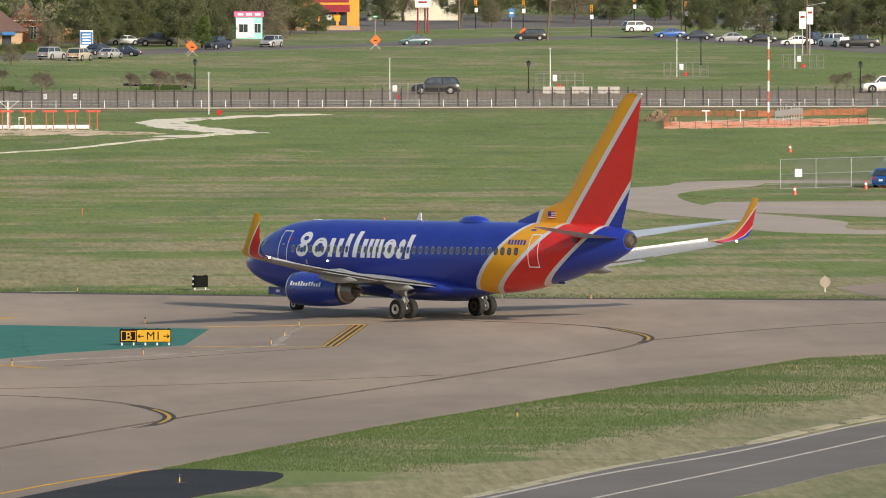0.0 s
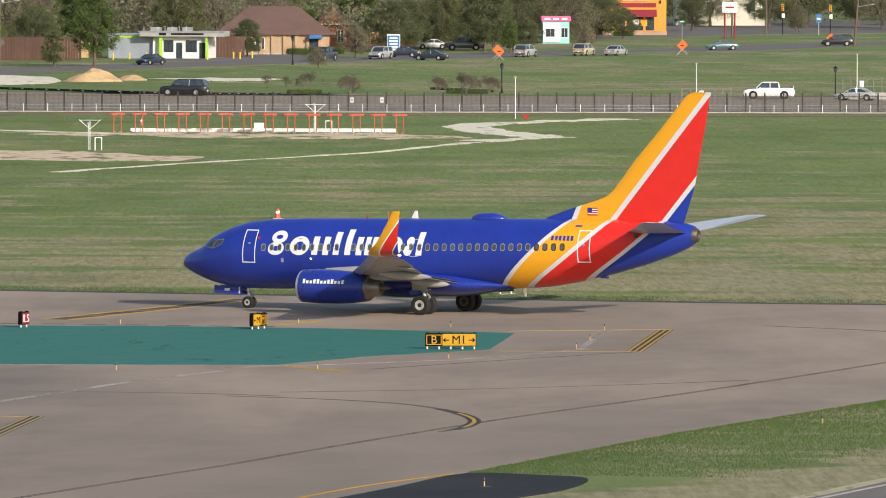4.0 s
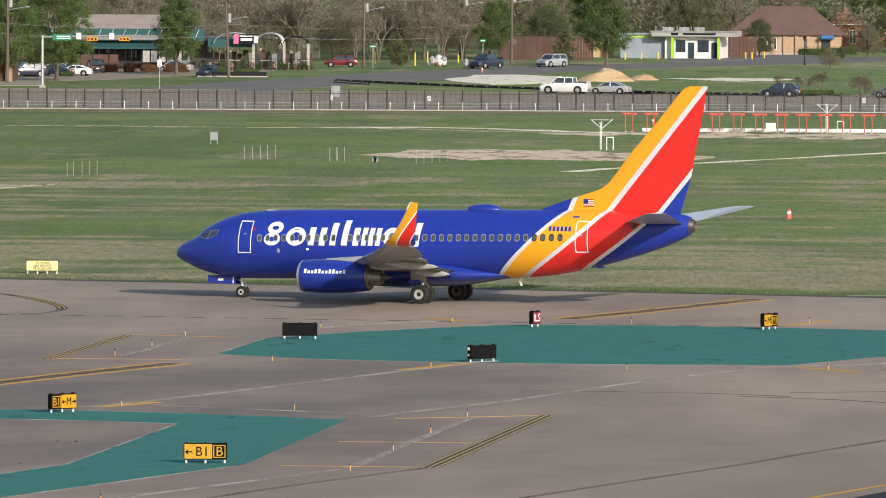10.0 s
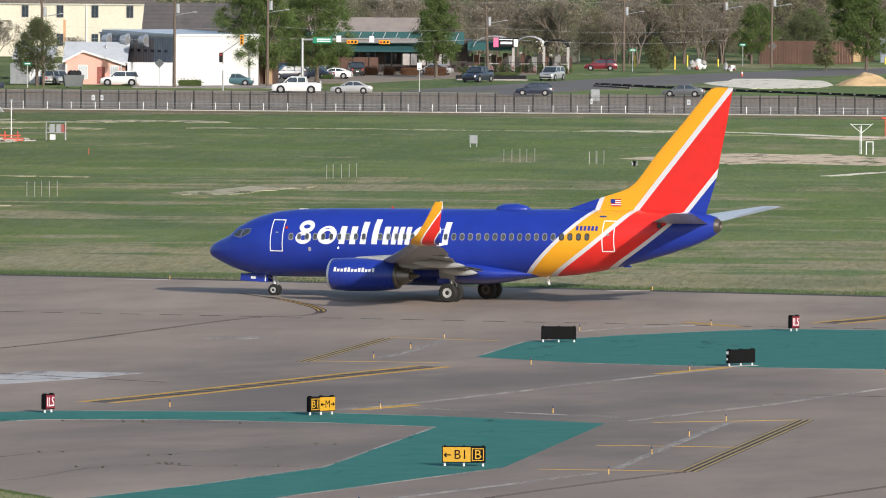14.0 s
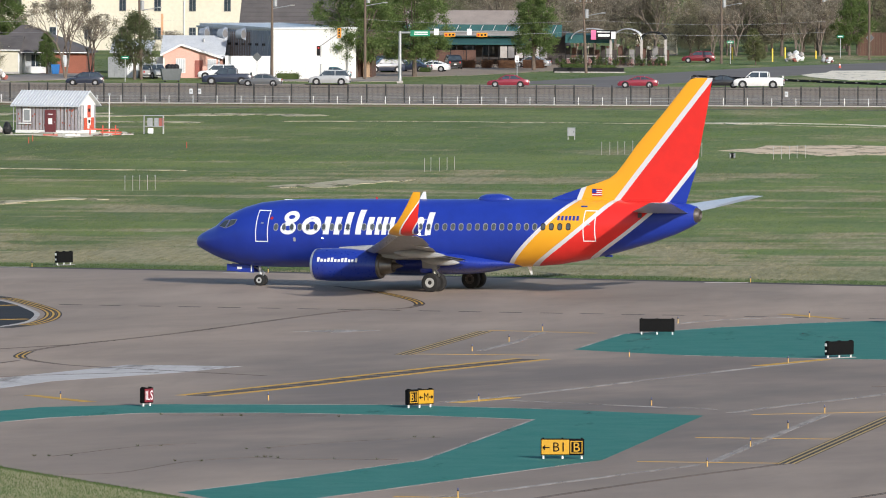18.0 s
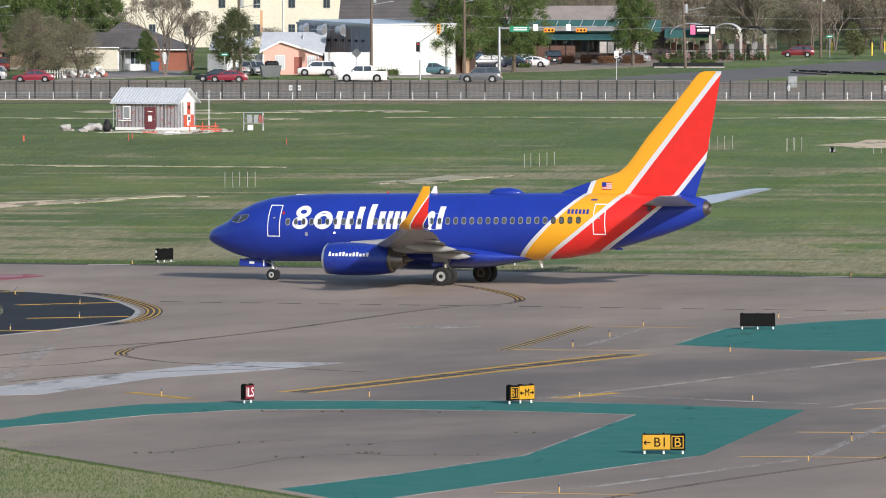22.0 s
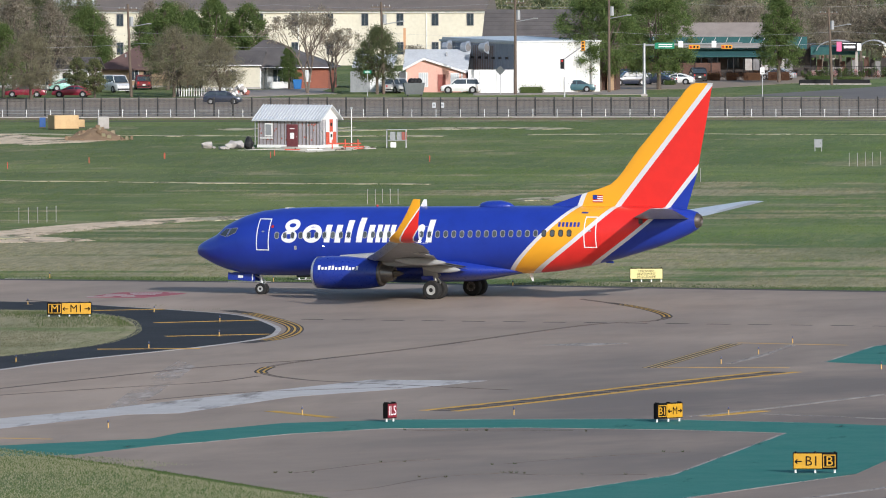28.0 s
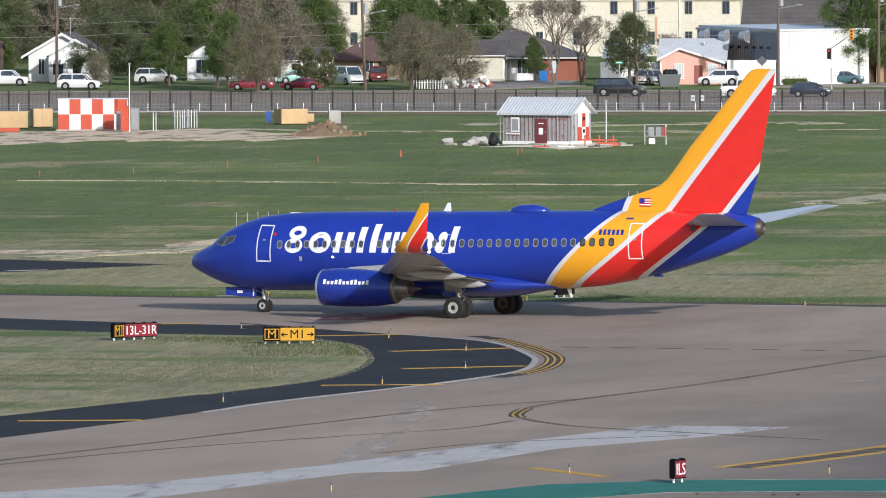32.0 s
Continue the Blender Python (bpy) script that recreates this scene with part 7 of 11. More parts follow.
def paved(outline):
    PAVED.append(outline)
    return outline


solid("parking_lot", slab(paved([(51.5, 1530.0), (83.2, 1586.2), (161.9, 1653.7), (190, 1700), (40, 1800), (53.4, 1616.4)]), -0.1, 0.020), ROAD, "wide asphalt forecourt before the shops", "pavement", "structure")
solid("parking_lot", slab(paved([(-105.6, 1157.9), (-90.5, 1166.2), (-80.4, 1180.0), (-71.9, 1212.0), (-63.4, 1241.6), (-65.6, 1285.3), (-88.8, 1269.0), (-112.8, 1236.6)]), -0.1, 0.022), AVENUE, "garden shop car park behind a verge", "pavement", "structure")
solid("driveway", slab(paved([(-14.2, 1321.4), (0.1, 1337.2), (7.7, 1345.2), (6.3, 1392.0), (-13.0, 1357.0)]), -0.1, 0.030), ROAD, "shop forecourt off the road", "pavement", "structure")
DRIVE = paint("driveway_concrete", (0.300, 0.262, 0.225), (0.245, 0.215, 0.185), 0.3, 4, 0.9)
drives = []
for pts in ([(-140.8, 1156.1), (-131.3, 1182.1), (-123.5, 1148.8), (-136.5, 1120.4)], [(-108.6, 1164.8), (-97.7, 1166.6), (-89.0, 1182.0), (-85.9, 1141.6), (-106.2, 1138.3)], [(-135.0, 1167.0), (-132.5, 1187.5), (-129.0, 1201.5), (-126.2, 1149.7), (-129.8, 1133.7)]):
    solid("driveway", slab(paved(pts), -0.1, 0.052 + 0.006 * len(drives)), DRIVE, "worn beige concrete driveway", "pavement", "structure")
    drives.append(pts)
for pts in ([(-39.8, 1193.2), (-35.1, 1224.1), (-26.2, 1212.2), (-24.7, 1176.9), (-33.3, 1160.4)], [(-13.3, 1205.4), (-2.7, 1208.9), (4.4, 1200.3), (-6.1, 1189.8)]):
    ground_patch("gravel_bed", pts, GRAVEL, "pale gravel spread beside the road", 0.03)
ground_patch("lush_verge", [(-36.9, 1126.4), (-26.4, 1159.2), (-9.5, 1178.2), (-1.6, 1173.3), (13.2, 1144.9), (12.9, 1113.1), (-10.7, 1109.5), (-22.2, 1118.3)], LUSH_GRASS, "bright fresh grass strip beside the gravel", 0.02, "grass")
silt = thing("silt_fence", "low black silt fence with pale marks", "fence", (0, 0, 0))
for a, b in (((-52.8, 1175.6), (-32.4, 1140.1)), ((-32.4, 1140.1), (-12.0, 1112.7)), ((-12.0, 1112.7), (3.0, 1105.0)), ((20.8, 1141.3), (28.0, 1127.6)), ((-52.7, 1167.9), (-47.8, 1155.8))):
    n = 14
    for i in range(n):
        x0, y0, x1, y1 = a[0] + (b[0] - a[0]) * i / n, a[1] + (b[1] - a[1]) * i / n, a[0] + (b[0] - a[0]) * (i + 1) / n, a[1] + (b[1] - a[1]) * (i + 1) / n
        part("cloth", loft([[(x, y - 0.03, 0), (x, y - 0.03, 0.30), (x, y + 0.03, 0.30), (x, y + 0.03, 0)] for x, y in ((x0, y0), (x1, y1))]), DARK, silt)
        part("mark", box((0.45, 0.02, 0.08), ((x0 + x1) / 2, (y0 + y1) / 2 - 0.06, 0.17)), SIDING_DARK, silt)


# ---- vehicles ----
def car_paint(name, c):
    return paint("car_" + name, c, tuple(0.9 * v for v in c), 0.8, 6, 0.32, metal=0.1, coat=0.7)


CARS = {k: car_paint(k, c) for k, c in (("black", (0.014, 0.015, 0.018)), ("white", (0.74, 0.74, 0.73)), ("silver", (0.36, 0.37, 0.38)), ("grey", (0.11, 0.115, 0.125)), ("red", (0.23, 0.020, 0.040)), ("maroon", (0.17, 0.015, 0.025)), ("navy", (0.025, 0.032, 0.055)), ("teal", (0.05, 0.12, 0.14)), ("blue", (0.02, 0.10, 0.36)), ("mint", (0.32, 0.60, 0.52)), ("tan", (0.45, 0.40, 0.30)))}
SHAPES = {
    "sedan": dict(l=4.8, w=1.82, bonnet=0.84, deck=0.94, roof=1.44, a0=1.20, a1=2.05, b1=3.20, b0=4.10, wheel=0.33),
    "hatch": dict(l=4.3, w=1.78, bonnet=0.90, deck=1.00, roof=1.52, a0=0.95, a1=1.75, b1=3.75, b0=4.22, wheel=0.32),
    "suv": dict(l=4.8, w=1.92, bonnet=1.06, deck=1.12, roof=1.76, a0=1.20, a1=1.85, b1=4.35, b0=4.72, wheel=0.38),
    "big_suv": dict(l=5.5, w=2.02, bonnet=1.18, deck=1.22, roof=1.92, a0=1.45, a1=2.05, b1=5.05, b0=5.40, wheel=0.41),
    "pickup": dict(l=5.8, w=2.0, bonnet=1.14, deck=1.24, roof=1.92, a0=1.45, a1=2.10, b1=3.95, b0=4.08, wheel=0.41),
    "van": dict(l=5.6, w=2.0, bonnet=1.15, deck=1.25, roof=2.10, a0=0.75, a1=1.35, b1=5.45, b0=5.56, wheel=0.38),
    "coupe": dict(l=4.6, w=1.82, bonnet=0.86, deck=0.96, roof=1.36, a0=1.25, a1=2.15, b1=3.15, b0=4.15, wheel=0.34),
    "beetle": dict(l=4.1, w=1.6, bonnet=0.92, deck=0.92, roof=1.50, a0=1.10, a1=1.55, b1=2.55, b0=3.75, wheel=0.34),
}
NAMES = {"sedan": "sedan", "hatch": "hatchback", "suv": "SUV", "big_suv": "large SUV", "pickup": "pickup truck", "van": "van", "coupe": "coupe", "beetle": "rounded vintage saloon"}
proto = {}


def build_car(kind, colour):
    """A vehicle whose nose points to +x, standing on z = 0."""
    c = SHAPES[kind]
    m = CARS[colour]
    s = thing("car", "", "car")
    s["label"] = "%s %s with dark windows" % (colour, NAMES[kind])
    L, W, low = c["l"], c["w"], 0.24
    belt = c["deck"]

    def ring(x, z, hw):
        x = L / 2 - x
        return [(x, -hw * 0.92, low), (x, -hw, low + 0.22), (x, -hw, z - 0.16), (x, -hw * 0.93, z), (x, hw * 0.93, z), (x, hw, z - 0.16), (x, hw, low + 0.22), (x, hw * 0.92, low)]

    h = W / 2
    st = [(0.0, c["bonnet"] * 0.68, h * 0.80), (0.12, c["bonnet"] * 0.82, h * 0.92), (0.5, c["bonnet"] * 0.93, h * 0.98), (c["a0"], c["bonnet"], h), (c["a1"], belt, h), (L * 0.5, belt, h), (L - 0.6, belt, h), (L - 0.15, belt * 0.94, h * 0.96), (L, belt * 0.80, h * 0.90)]
    if kind == "beetle":
        st = [(0.0, 0.45, h * 0.6), (0.2, 0.72, h * 0.8), (0.7, 0.9, h * 0.95), (1.2, 0.92, h), (2.6, 0.95, h), (3.4, 0.85, h * 0.9), (3.9, 0.62, h * 0.75), (4.1, 0.42, h * 0.6)]
    body = smooth(part("body", loft([ring(*q) for q in st]), m, s), 35)
    t = h * 0.80

    def cab(x, z, hw):
        return (L / 2 - x, hw, z)
    lo, hi = belt - 0.03, c["roof"]
    b0 = [cab(c["a0"], lo, h * 0.93), cab(c["b0"], lo, h * 0.93), cab(c["b0"], lo, -h * 0.93), cab(c["a0"], lo, -h * 0.93)]
    b1 = [cab(c["a1"], hi - 0.10, t), cab(c["b1"], hi - 0.10, t), cab(c["b1"], hi - 0.10, -t), cab(c["a1"], hi - 0.10, -t)]
    part("glazing", loft([b0, b1]), GLASS, s, "dark glazing")
    b2 = [cab(c["a1"] - 0.05, hi - 0.11, t * 1.02), cab(c["b1"] + 0.05, hi - 0.11, t * 1.02), cab(c["b1"] + 0.05, hi - 0.11, -t * 1.02), cab(c["a1"] - 0.05, hi - 0.11, -t * 1.02)]
    b3 = [cab(c["a1"] + 0.15, hi, t * 0.9), cab(c["b1"] - 0.15, hi, t * 0.9), cab(c["b1"] - 0.15, hi, -t * 0.9), cab(c["a1"] + 0.15, hi, -t * 0.9)]
    part("roof", loft([b2, b3]), m, s)
    mid = (c["a1"] + c["b1"]) / 2
    for k in (-1, 1):
        for x0, x1 in ((c["a0"], c["a1"]), (mid, mid), (c["b0"], c["b1"])):
            part("pillar", rod((L / 2 - x0, k * h * 0.945, lo), (L / 2 - x1, k * t * 1.02, hi - 0.08), 0.05, segs=6), m, s)
        part("mirror", box((0.18, 0.16, 0.14), (L / 2 - c["a0"] - 0.45, k * (h + 0.06), belt - 0.02), 0.03), m, s)
        part("headlamp", box((0.10, 0.36, 0.17), (L / 2 - 0.07, k * h * 0.62, c["bonnet"] * 0.60), 0.03), STEEL, s, "clear headlamp")
        part("tail_lamp", box((0.08, 0.24, 0.26), (-L / 2 + 0.03, k * h * 0.68, belt * 0.62), 0.03), RED_LENS, s, "red tail lamp")
        part("door_handle", box((0.2, 0.03, 0.04), (L / 2 - mid - 0.1, k * (h + 0.01), belt - 0.2)), m, s)
    part("bumper", box((0.14, W * 0.86, 0.24), (L / 2 - 0.02, 0, low + 0.05), 0.05), DARK if kind in ("suv", "pickup", "van") else m, s)
    part("bumper", box((0.14, W * 0.86, 0.22), (-L / 2 + 0.02, 0, low + 0.08), 0.05), DARK if kind in ("suv", "pickup", "van") else m, s)
    part("grille", box((0.06, W * 0.42, 0.18), (L / 2 - 0.05, 0, c["bonnet"] * 0.58), 0.02), DARK, s)
    part("number_plate", box((0.03, 0.34, 0.16), (-L / 2 - 0.05, 0, low + 0.28)), WHITE, s)
    if kind == "pickup":
        part("bed_floor", box((1.6, W * 0.8, 0.03), (L / 2 - 4.75, 0, belt + 0.003)), DARK, s, "dark open load bed")
        part("tailgate", box((0.07, W * 0.86, 0.3), (-L / 2 + 0.1, 0, belt - 0.1), 0.02), m, s)
    r = c["wheel"]
    for x in (L / 2 - 0.19 * L, -L / 2 + 0.2 * L):
        for k in (-1, 1):
            part("wheel_arch", lathe([(-0.02, r * 0.2), (-0.02, r * 1.22), (0.02, r * 1.22), (0.02, r * 0.2)], "Y", 18), DARK, s, "dark wheel arch").location = (x, k * (h - 0.005), r)
            w = part("wheel", lathe([(-0.1, r * 0.5), (-0.11, r * 0.85), (-0.07, r), (0.07, r), (0.11, r * 0.85), (0.1, r * 0.5)], "Y", 18), TYRE, s)
            w.location = (x, k * (h - 0.07), r)
            part("rim", lathe([(-0.115, 0.02), (-0.118, r * 0.62), (0.118, r * 0.62), (0.115, 0.02)], "Y", 12), CAR_RIM, w)
    return s


def car(kind, colour, x, y, turn=0.0, label="", z=0.025):
    key = (kind, colour)
    if key not in proto:
        proto[key] = build_car(kind, colour)
        ob = proto[key]
        ob.matrix_basis = pose(x, y, z, 0, 0, turn)
    else:
        ob = copy_thing(proto[key], pose(x, y, z, 0, 0, turn))
    ob["category"] = "van" if kind == "van" else "pickup truck" if kind == "pickup" else "car"
    if label:
        ob["label"] = label
    return ob


# parked and waiting vehicles
for kind, colour, x, y, turn in (
        ("sedan", "navy", 24.5, 1339.2, 160), ("sedan", "navy", 21.0, 1362.4, 170), ("sedan", "white", 26.5, 1434.8, 180), ("pickup", "grey", 31.0, 1424.0, 180),
        ("sedan", "teal", 69.5, 1428.8, 190), ("suv", "black", 89.0, 1468.2, 180), ("suv", "white", 111.4, 1551.0, 20),
        ("sedan", "blue", 112.3, 1492.5, 185), ("sedan", "navy", 114.8, 1470.0, 180), ("sedan", "silver", 118.2, 1448.0, 180), ("sedan", "black", 121.7, 1437.0, 180), ("sedan", "white", 125.3, 1415.9, 180), ("big_suv", "navy", 128.3, 1420.6, 60), ("pickup", "white", 129.8, 1405.2, 120), ("pickup", "black", 132.6, 1394.9, 180), ("sedan", "silver", 130.4, 1560.4, 170),
        ("hatch", "maroon", -56.4, 1272.4, 180), ("sedan", "white", 26.4, 1439.3, 180), ("pickup", "grey", 31.0, 1428.4, 180),
        ("sedan", "teal", -95.6, 1156.5, 180), ("sedan", "white", -97.6, 1160.5, 184), ("suv", "navy", -92.2, 1196.0, 200), ("big_suv", "navy", -93.2, 1204.9, 160), ("sedan", "navy", -89.2, 1202.5, 160), ("coupe", "white", -86.9, 1203.3, 175), ("sedan", "silver", -88.8, 1213.9, 170), ("suv", "black", -85.5, 1222.5, 100), ("sedan", "white", -92.9, 1220.1, 170), ("sedan", "silver", -76.1, 1233.4, 170),
        ("suv", "white", -108.8, 1150.5, 182), ("suv", "silver", -116.6, 1152.0, 300), ("suv", "silver", -117.5, 1153.1, 100),
        ("sedan", "red", -158.4, 1130.3, 180), ("coupe", "red", -152.8, 1129.7, 180), ("van", "white", -151.6, 1158.0, 305), ("suv", "maroon", -150.2, 1175.0, 100), ("beetle", "mint", -158.6, 1167.0, 15), ("suv", "silver", -117.9, 1155.9, 100),
        ("suv", "white", -178.1, 1133.9, 0), ("suv", "white", -174.8, 1168.2, 5), ("suv", "white", -189.9, 1156.7, 0), ("suv", "silver", -116.7, 1179.3, 95), ("hatch", "blue", 73.8, 749.0, 60)):
    car(kind, colour, x, y, turn)
# moving vehicles: seconds and places on the road
moving_cars = []
for kind, colour, stops in (
        ("big_suv", "black", ((0, 55.3, 1090.0), (1, 39.6, 1090.1), (6, -39.9, 1112.0))),
        ("pickup", "white", ((0, 107.0, 1092.0), (1, 95.6, 1092.0), (6, 33.9, 1095.8), (9, -8.4, 1108.2), (11, -38.2, 1116.0), (13, -69.4, 1116.0), (14, -84.9, 1116.0))),
        ("sedan", "silver", ((6, 39.5, 1094.1), (9, -3.2, 1106.7), (11, -33.0, 1115.4), (13, -63.2, 1116.0), (14, -78.5, 1116.0))),
        ("hatch", "navy", ((9, 15.2, 1097.3), (10, 1.6, 1101.3), (11, -12.5, 1105.4), (13, -41.8, 1112.0), (14, -57.0, 1112.0), (17, -103.9, 1112.0), (18, -120.7, 1112.0))),
        ("sedan", "grey", ((11, 1.0, 1101.4), (13, -26.0, 1109.4), (14, -39.7, 1112.0), (17, -84.4, 1112.0), (18, -100.1, 1112.0), (19, -116.2, 1112.0), (20, -133.6, 1112.0))),
        ("sedan", "red", ((17, -55.0, 1113.0), (19, -87.8, 1113.0), (20, -104.7, 1113.0))),
        ("coupe", "red", ((17, -42.2, 1113.0), (19, -70.5, 1113.0), (20, -85.2, 1113.0), (23, -131.0, 1113.0))),
        ("sedan", "black", ((19, -64.0, 1116.0), (20, -81.2, 1116.0), (23, -135.5, 1116.0))),
        ("pickup", "white", ((17, -28.5, 1114.1), (19, -56.3, 1116.0), (20, -70.3, 1116.0), (23, -115.2, 1116.0))),
        ("suv", "grey", ((19, -38.1, 1113.0), (20, -52.5, 1113.0), (23, -103.1, 1113.0))),
        ("hatch", "navy", ((28, -130.2, 1090.0), (29, -115.7, 1090.0), (31, -97.4, 1090.0), (32, -93.6, 1090.0))),
        ("big_suv", "black", ((30.5, -132.6, 1094.0), (31, -126.2, 1094.0), (32, -114.1, 1094.0))),
        ("pickup", "white", ((30.5, -133.7, 1086.0), (31, -121.7, 1086.0), (32, -99.8, 1086.0))),
        ("pickup", "navy", ((0, 38.9, 1393.1), (1, 32.0, 1382.4), (6, -5.5, 1299.0), (9, -29.0, 1278.1), (11, -44.9, 1251.7), (14, -67.9, 1188.2), (17, -92.7, 1120.0), (18, -104.8, 1120.0), (19, -118.3, 1120.0), (20, -130.7, 1120.0))),
        ("suv", "silver", ((0, 47.5, 1411.6), (1, 40.3, 1396.3), (6, 2.5, 1315.0), (9, -20.7, 1288.3), (11, -36.5, 1266.6), (14, -59.4, 1202.6), (17, -81.5, 1120.0), (18, -92.8, 1120.0), (19, -105.1, 1120.0), (20, -118.4, 1120.0))),
        ("suv", "silver", ((0, 14.2, 1314.2), (1, 20.4, 1323.9), (6, 50.6, 1395.8))),
        ("suv", "tan", ((0, 17.9, 1305.2), (1, 25.9, 1323.5), (6, 61.4, 1414.1))),
        ("sedan", "silver", ((0, 22.3, 1321.8), (1, 29.7, 1336.5))),
        ("sedan", "navy", ((1, 12.0, 1337.7), (6, -31.5, 1273.4), (9, -59.2, 1231.4), (11, -80.5, 1173.0), (14, -122.0, 1119.0), (16, -150.0, 1117.0)))):
    ob = car(kind, colour, stops[0][1], stops[0][2], 180 if stops[-1][1] < stops[0][1] else 0)
    moving_cars.append((ob, stops))


# ---- buildings ----
def opening(s, x, y, z, w, h, frame_mat=None, glass_mat=None, bars=1, side="front"):
    """A window set in a wall that faces -y (or +x)."""
    turn = Matrix.Rotation(radians(90), 4, "Z") if side == "right" else Matrix()
    f = part("window", box((w + 0.14, 0.08, h + 0.14), (0, 0, -0.07)), frame_mat or WHITE, s)
    f.matrix_basis = Matrix.Translation((x, y, z)) @ turn
    g = part("pane", box((w, 0.03, h), (0, -0.035, 0)), glass_mat or GLASS, f)
    for i in range(bars):
        part("glazing_bar", box((0.05, 0.04, h), (-w / 2 + w * (i + 1) / (bars + 1), -0.045, 0)), frame_mat or WHITE, f)
    return f


def roof_gable(s, w, d, h, rise, material, over=0.4, along="x"):
    for k in (-1, 1):
        if along == "x":
            rings = [[(xx, k * (d / 2 + over), h - 0.12), (xx, k * (d / 2 + over), h + 0.06), (xx, 0, h + rise + 0.12), (xx, 0, h + rise - 0.06)] for xx in (-w / 2 - over, w / 2 + over)]
        else:
            rings = [[(k * (w / 2 + over), yy, h - 0.12), (k * (w / 2 + over), yy, h + 0.06), (0, yy, h + rise + 0.12), (0, yy, h + rise - 0.06)] for yy in (-d / 2 - over, d / 2 + over)]
        r = part("roof", loft(rings), material, s)
        for i in range(6):
            u = (i + 1) / 7
            if along == "x":
                part("course", box((w + 2 * over, 0.05, 0.03), (0, k * (d / 2 + over) * (1 - u), h + 0.075 + (rise + 0.06) * u)), material, r)


def roof_hip(s, w, d, h, rise, material, over=0.5):
    a, b = w / 2 + over, d / 2 + over
    ridge = max(0.3, a - b)
    bm = bmesh.new()
    base = [bm.verts.new(q) for q in ((-a, -b, h), (a, -b, h), (a, b, h), (-a, b, h))]
    low = [bm.verts.new(q) for q in ((-a, -b, h - 0.18), (a, -b, h - 0.18), (a, b, h - 0.18), (-a, b, h - 0.18))]
    r0, r1 = bm.verts.new((-ridge, 0, h + rise)), bm.verts.new((ridge, 0, h + rise))
    for f in ((base[0], base[1], r1, r0), (base[1], base[2], r1), (base[2], base[3], r0, r1), (base[3], base[0], r0), low[::-1]):
        bm.faces.new(f)
    for i in range(4):
        bm.faces.new((low[i], low[(i + 1) % 4], base[(i + 1) % 4], base[i]))
    return part("roof", bm, material, s)


def gable_wall(s, w, d, h, rise, material, along="x"):
    for k in (-1, 1):
        if along == "x":
            part("gable", loft([[(k * w / 2 + dx, -d / 2, h), (k * w / 2 + dx, d / 2, h), (k * w / 2 + dx, 0, h + rise)] for dx in (-0.1, 0.1)]), material, s)
        else:
            part("gable", loft([[(-w / 2, k * d / 2 + dy, h), (w / 2, k * d / 2 + dy, h), (0, k * d / 2 + dy, h + rise)] for dy in (-0.1, 0.1)]), material, s)


def house(x, y, w, d, h, rise, wall, roof, label, turn=0, along="x", hip=False, wins=(), doors=(), chimney=False):
    s = thing("house", label, "house", (x, y, 0), turn)
    part("wall", box((w, d, h), (0, d / 2 * 0, 0)), wall, s)
    part("plinth", box((w + 0.1, d + 0.1, 0.25), (0, 0, 0)), CHALK, s)
    if hip:
        roof_hip(s, w, d, h, rise, roof)
    else:
        gable_wall(s, w, d, h, rise, wall, along)
        roof_gable(s, w, d, h, rise, roof, 0.4, along)
    for wx, wz, ww, wh in wins:
        opening(s, wx, -d / 2 - 0.03, wz, ww, wh)
    for dx, dw, dh, dm in doors:
        dd = part("door", box((dw, 0.08, dh), (dx, -d / 2 - 0.04, 0.05)), dm, s)
        part("knob", box((0.08, 0.06, 0.08), (dx + dw * 0.35, -d / 2 - 0.1, 1.0)), STEEL, dd)
    if chimney:
        part("chimney", box((0.8, 0.8, rise + 1.0), (w * 0.2, 0.5, h)), BRICK, s)
    part("gutter", box((w + 0.6, 0.1, 0.12), (0, -d / 2 - 0.4, h - 0.14)), WHITE, s)
    return s


# large white warehouse with dishes on its roof
SHED_WHITE = paint("shed_white", (0.66, 0.66, 0.64), (0.58, 0.58, 0.56), 0.5, 6, 0.5)
RUST_PANEL = paint("rust_brown_sheet", (0.22, 0.16, 0.13), (0.16, 0.125, 0.11), 0.4, 4, 0.7)
# blue-grey metal tone; on side walls it also puts in their shade
SIDE_GREY = paint("blue_grey_metal_and_shade", (0.30, 0.33, 0.38), (0.24, 0.27, 0.31), 0.5, 5, 0.5)
wb = thing("warehouse", "white corrugated metal warehouse with a shaded side", "building", (-102.3, 1151.6), 33)
part("wall", box((11.4, 19.5, 6.0), (5.7, 9.75, 0)), SHED_WHITE, wb, "white ribbed metal wall")
for i in range(37):
    part("rib", box((0.05, 0.04, 5.9), (0.15 + i * 0.31, -0.02, 0)), SHED_WHITE, wb)
# ribs and facing tint the white side blue-grey for its shade
for i in range(44):
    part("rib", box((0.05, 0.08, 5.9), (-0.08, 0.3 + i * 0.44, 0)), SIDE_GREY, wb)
part("side_shade", box((0.04, 19.3, 5.6), (-0.04, 9.75, 0.2)), SIDE_GREY, wb, "white side with its shade put in as blue-grey")
part("rust_panel", box((0.02, 5.5, 4.6), (-0.07, 8.2, 1.0)), RUST_PANEL, wb, "rust-brown stained sheets")
part("roof_edge", box((11.7, 19.8, 0.22), (5.7, 9.75, 6.0)), ROOF_PALE, wb)
part("roof", loft([[(xx, 0.2, 6.22), (xx, 19.3, 6.22), (xx, 19.3, 6.5)] for xx in (0.1, 11.3)]), ROOF_PALE, wb)
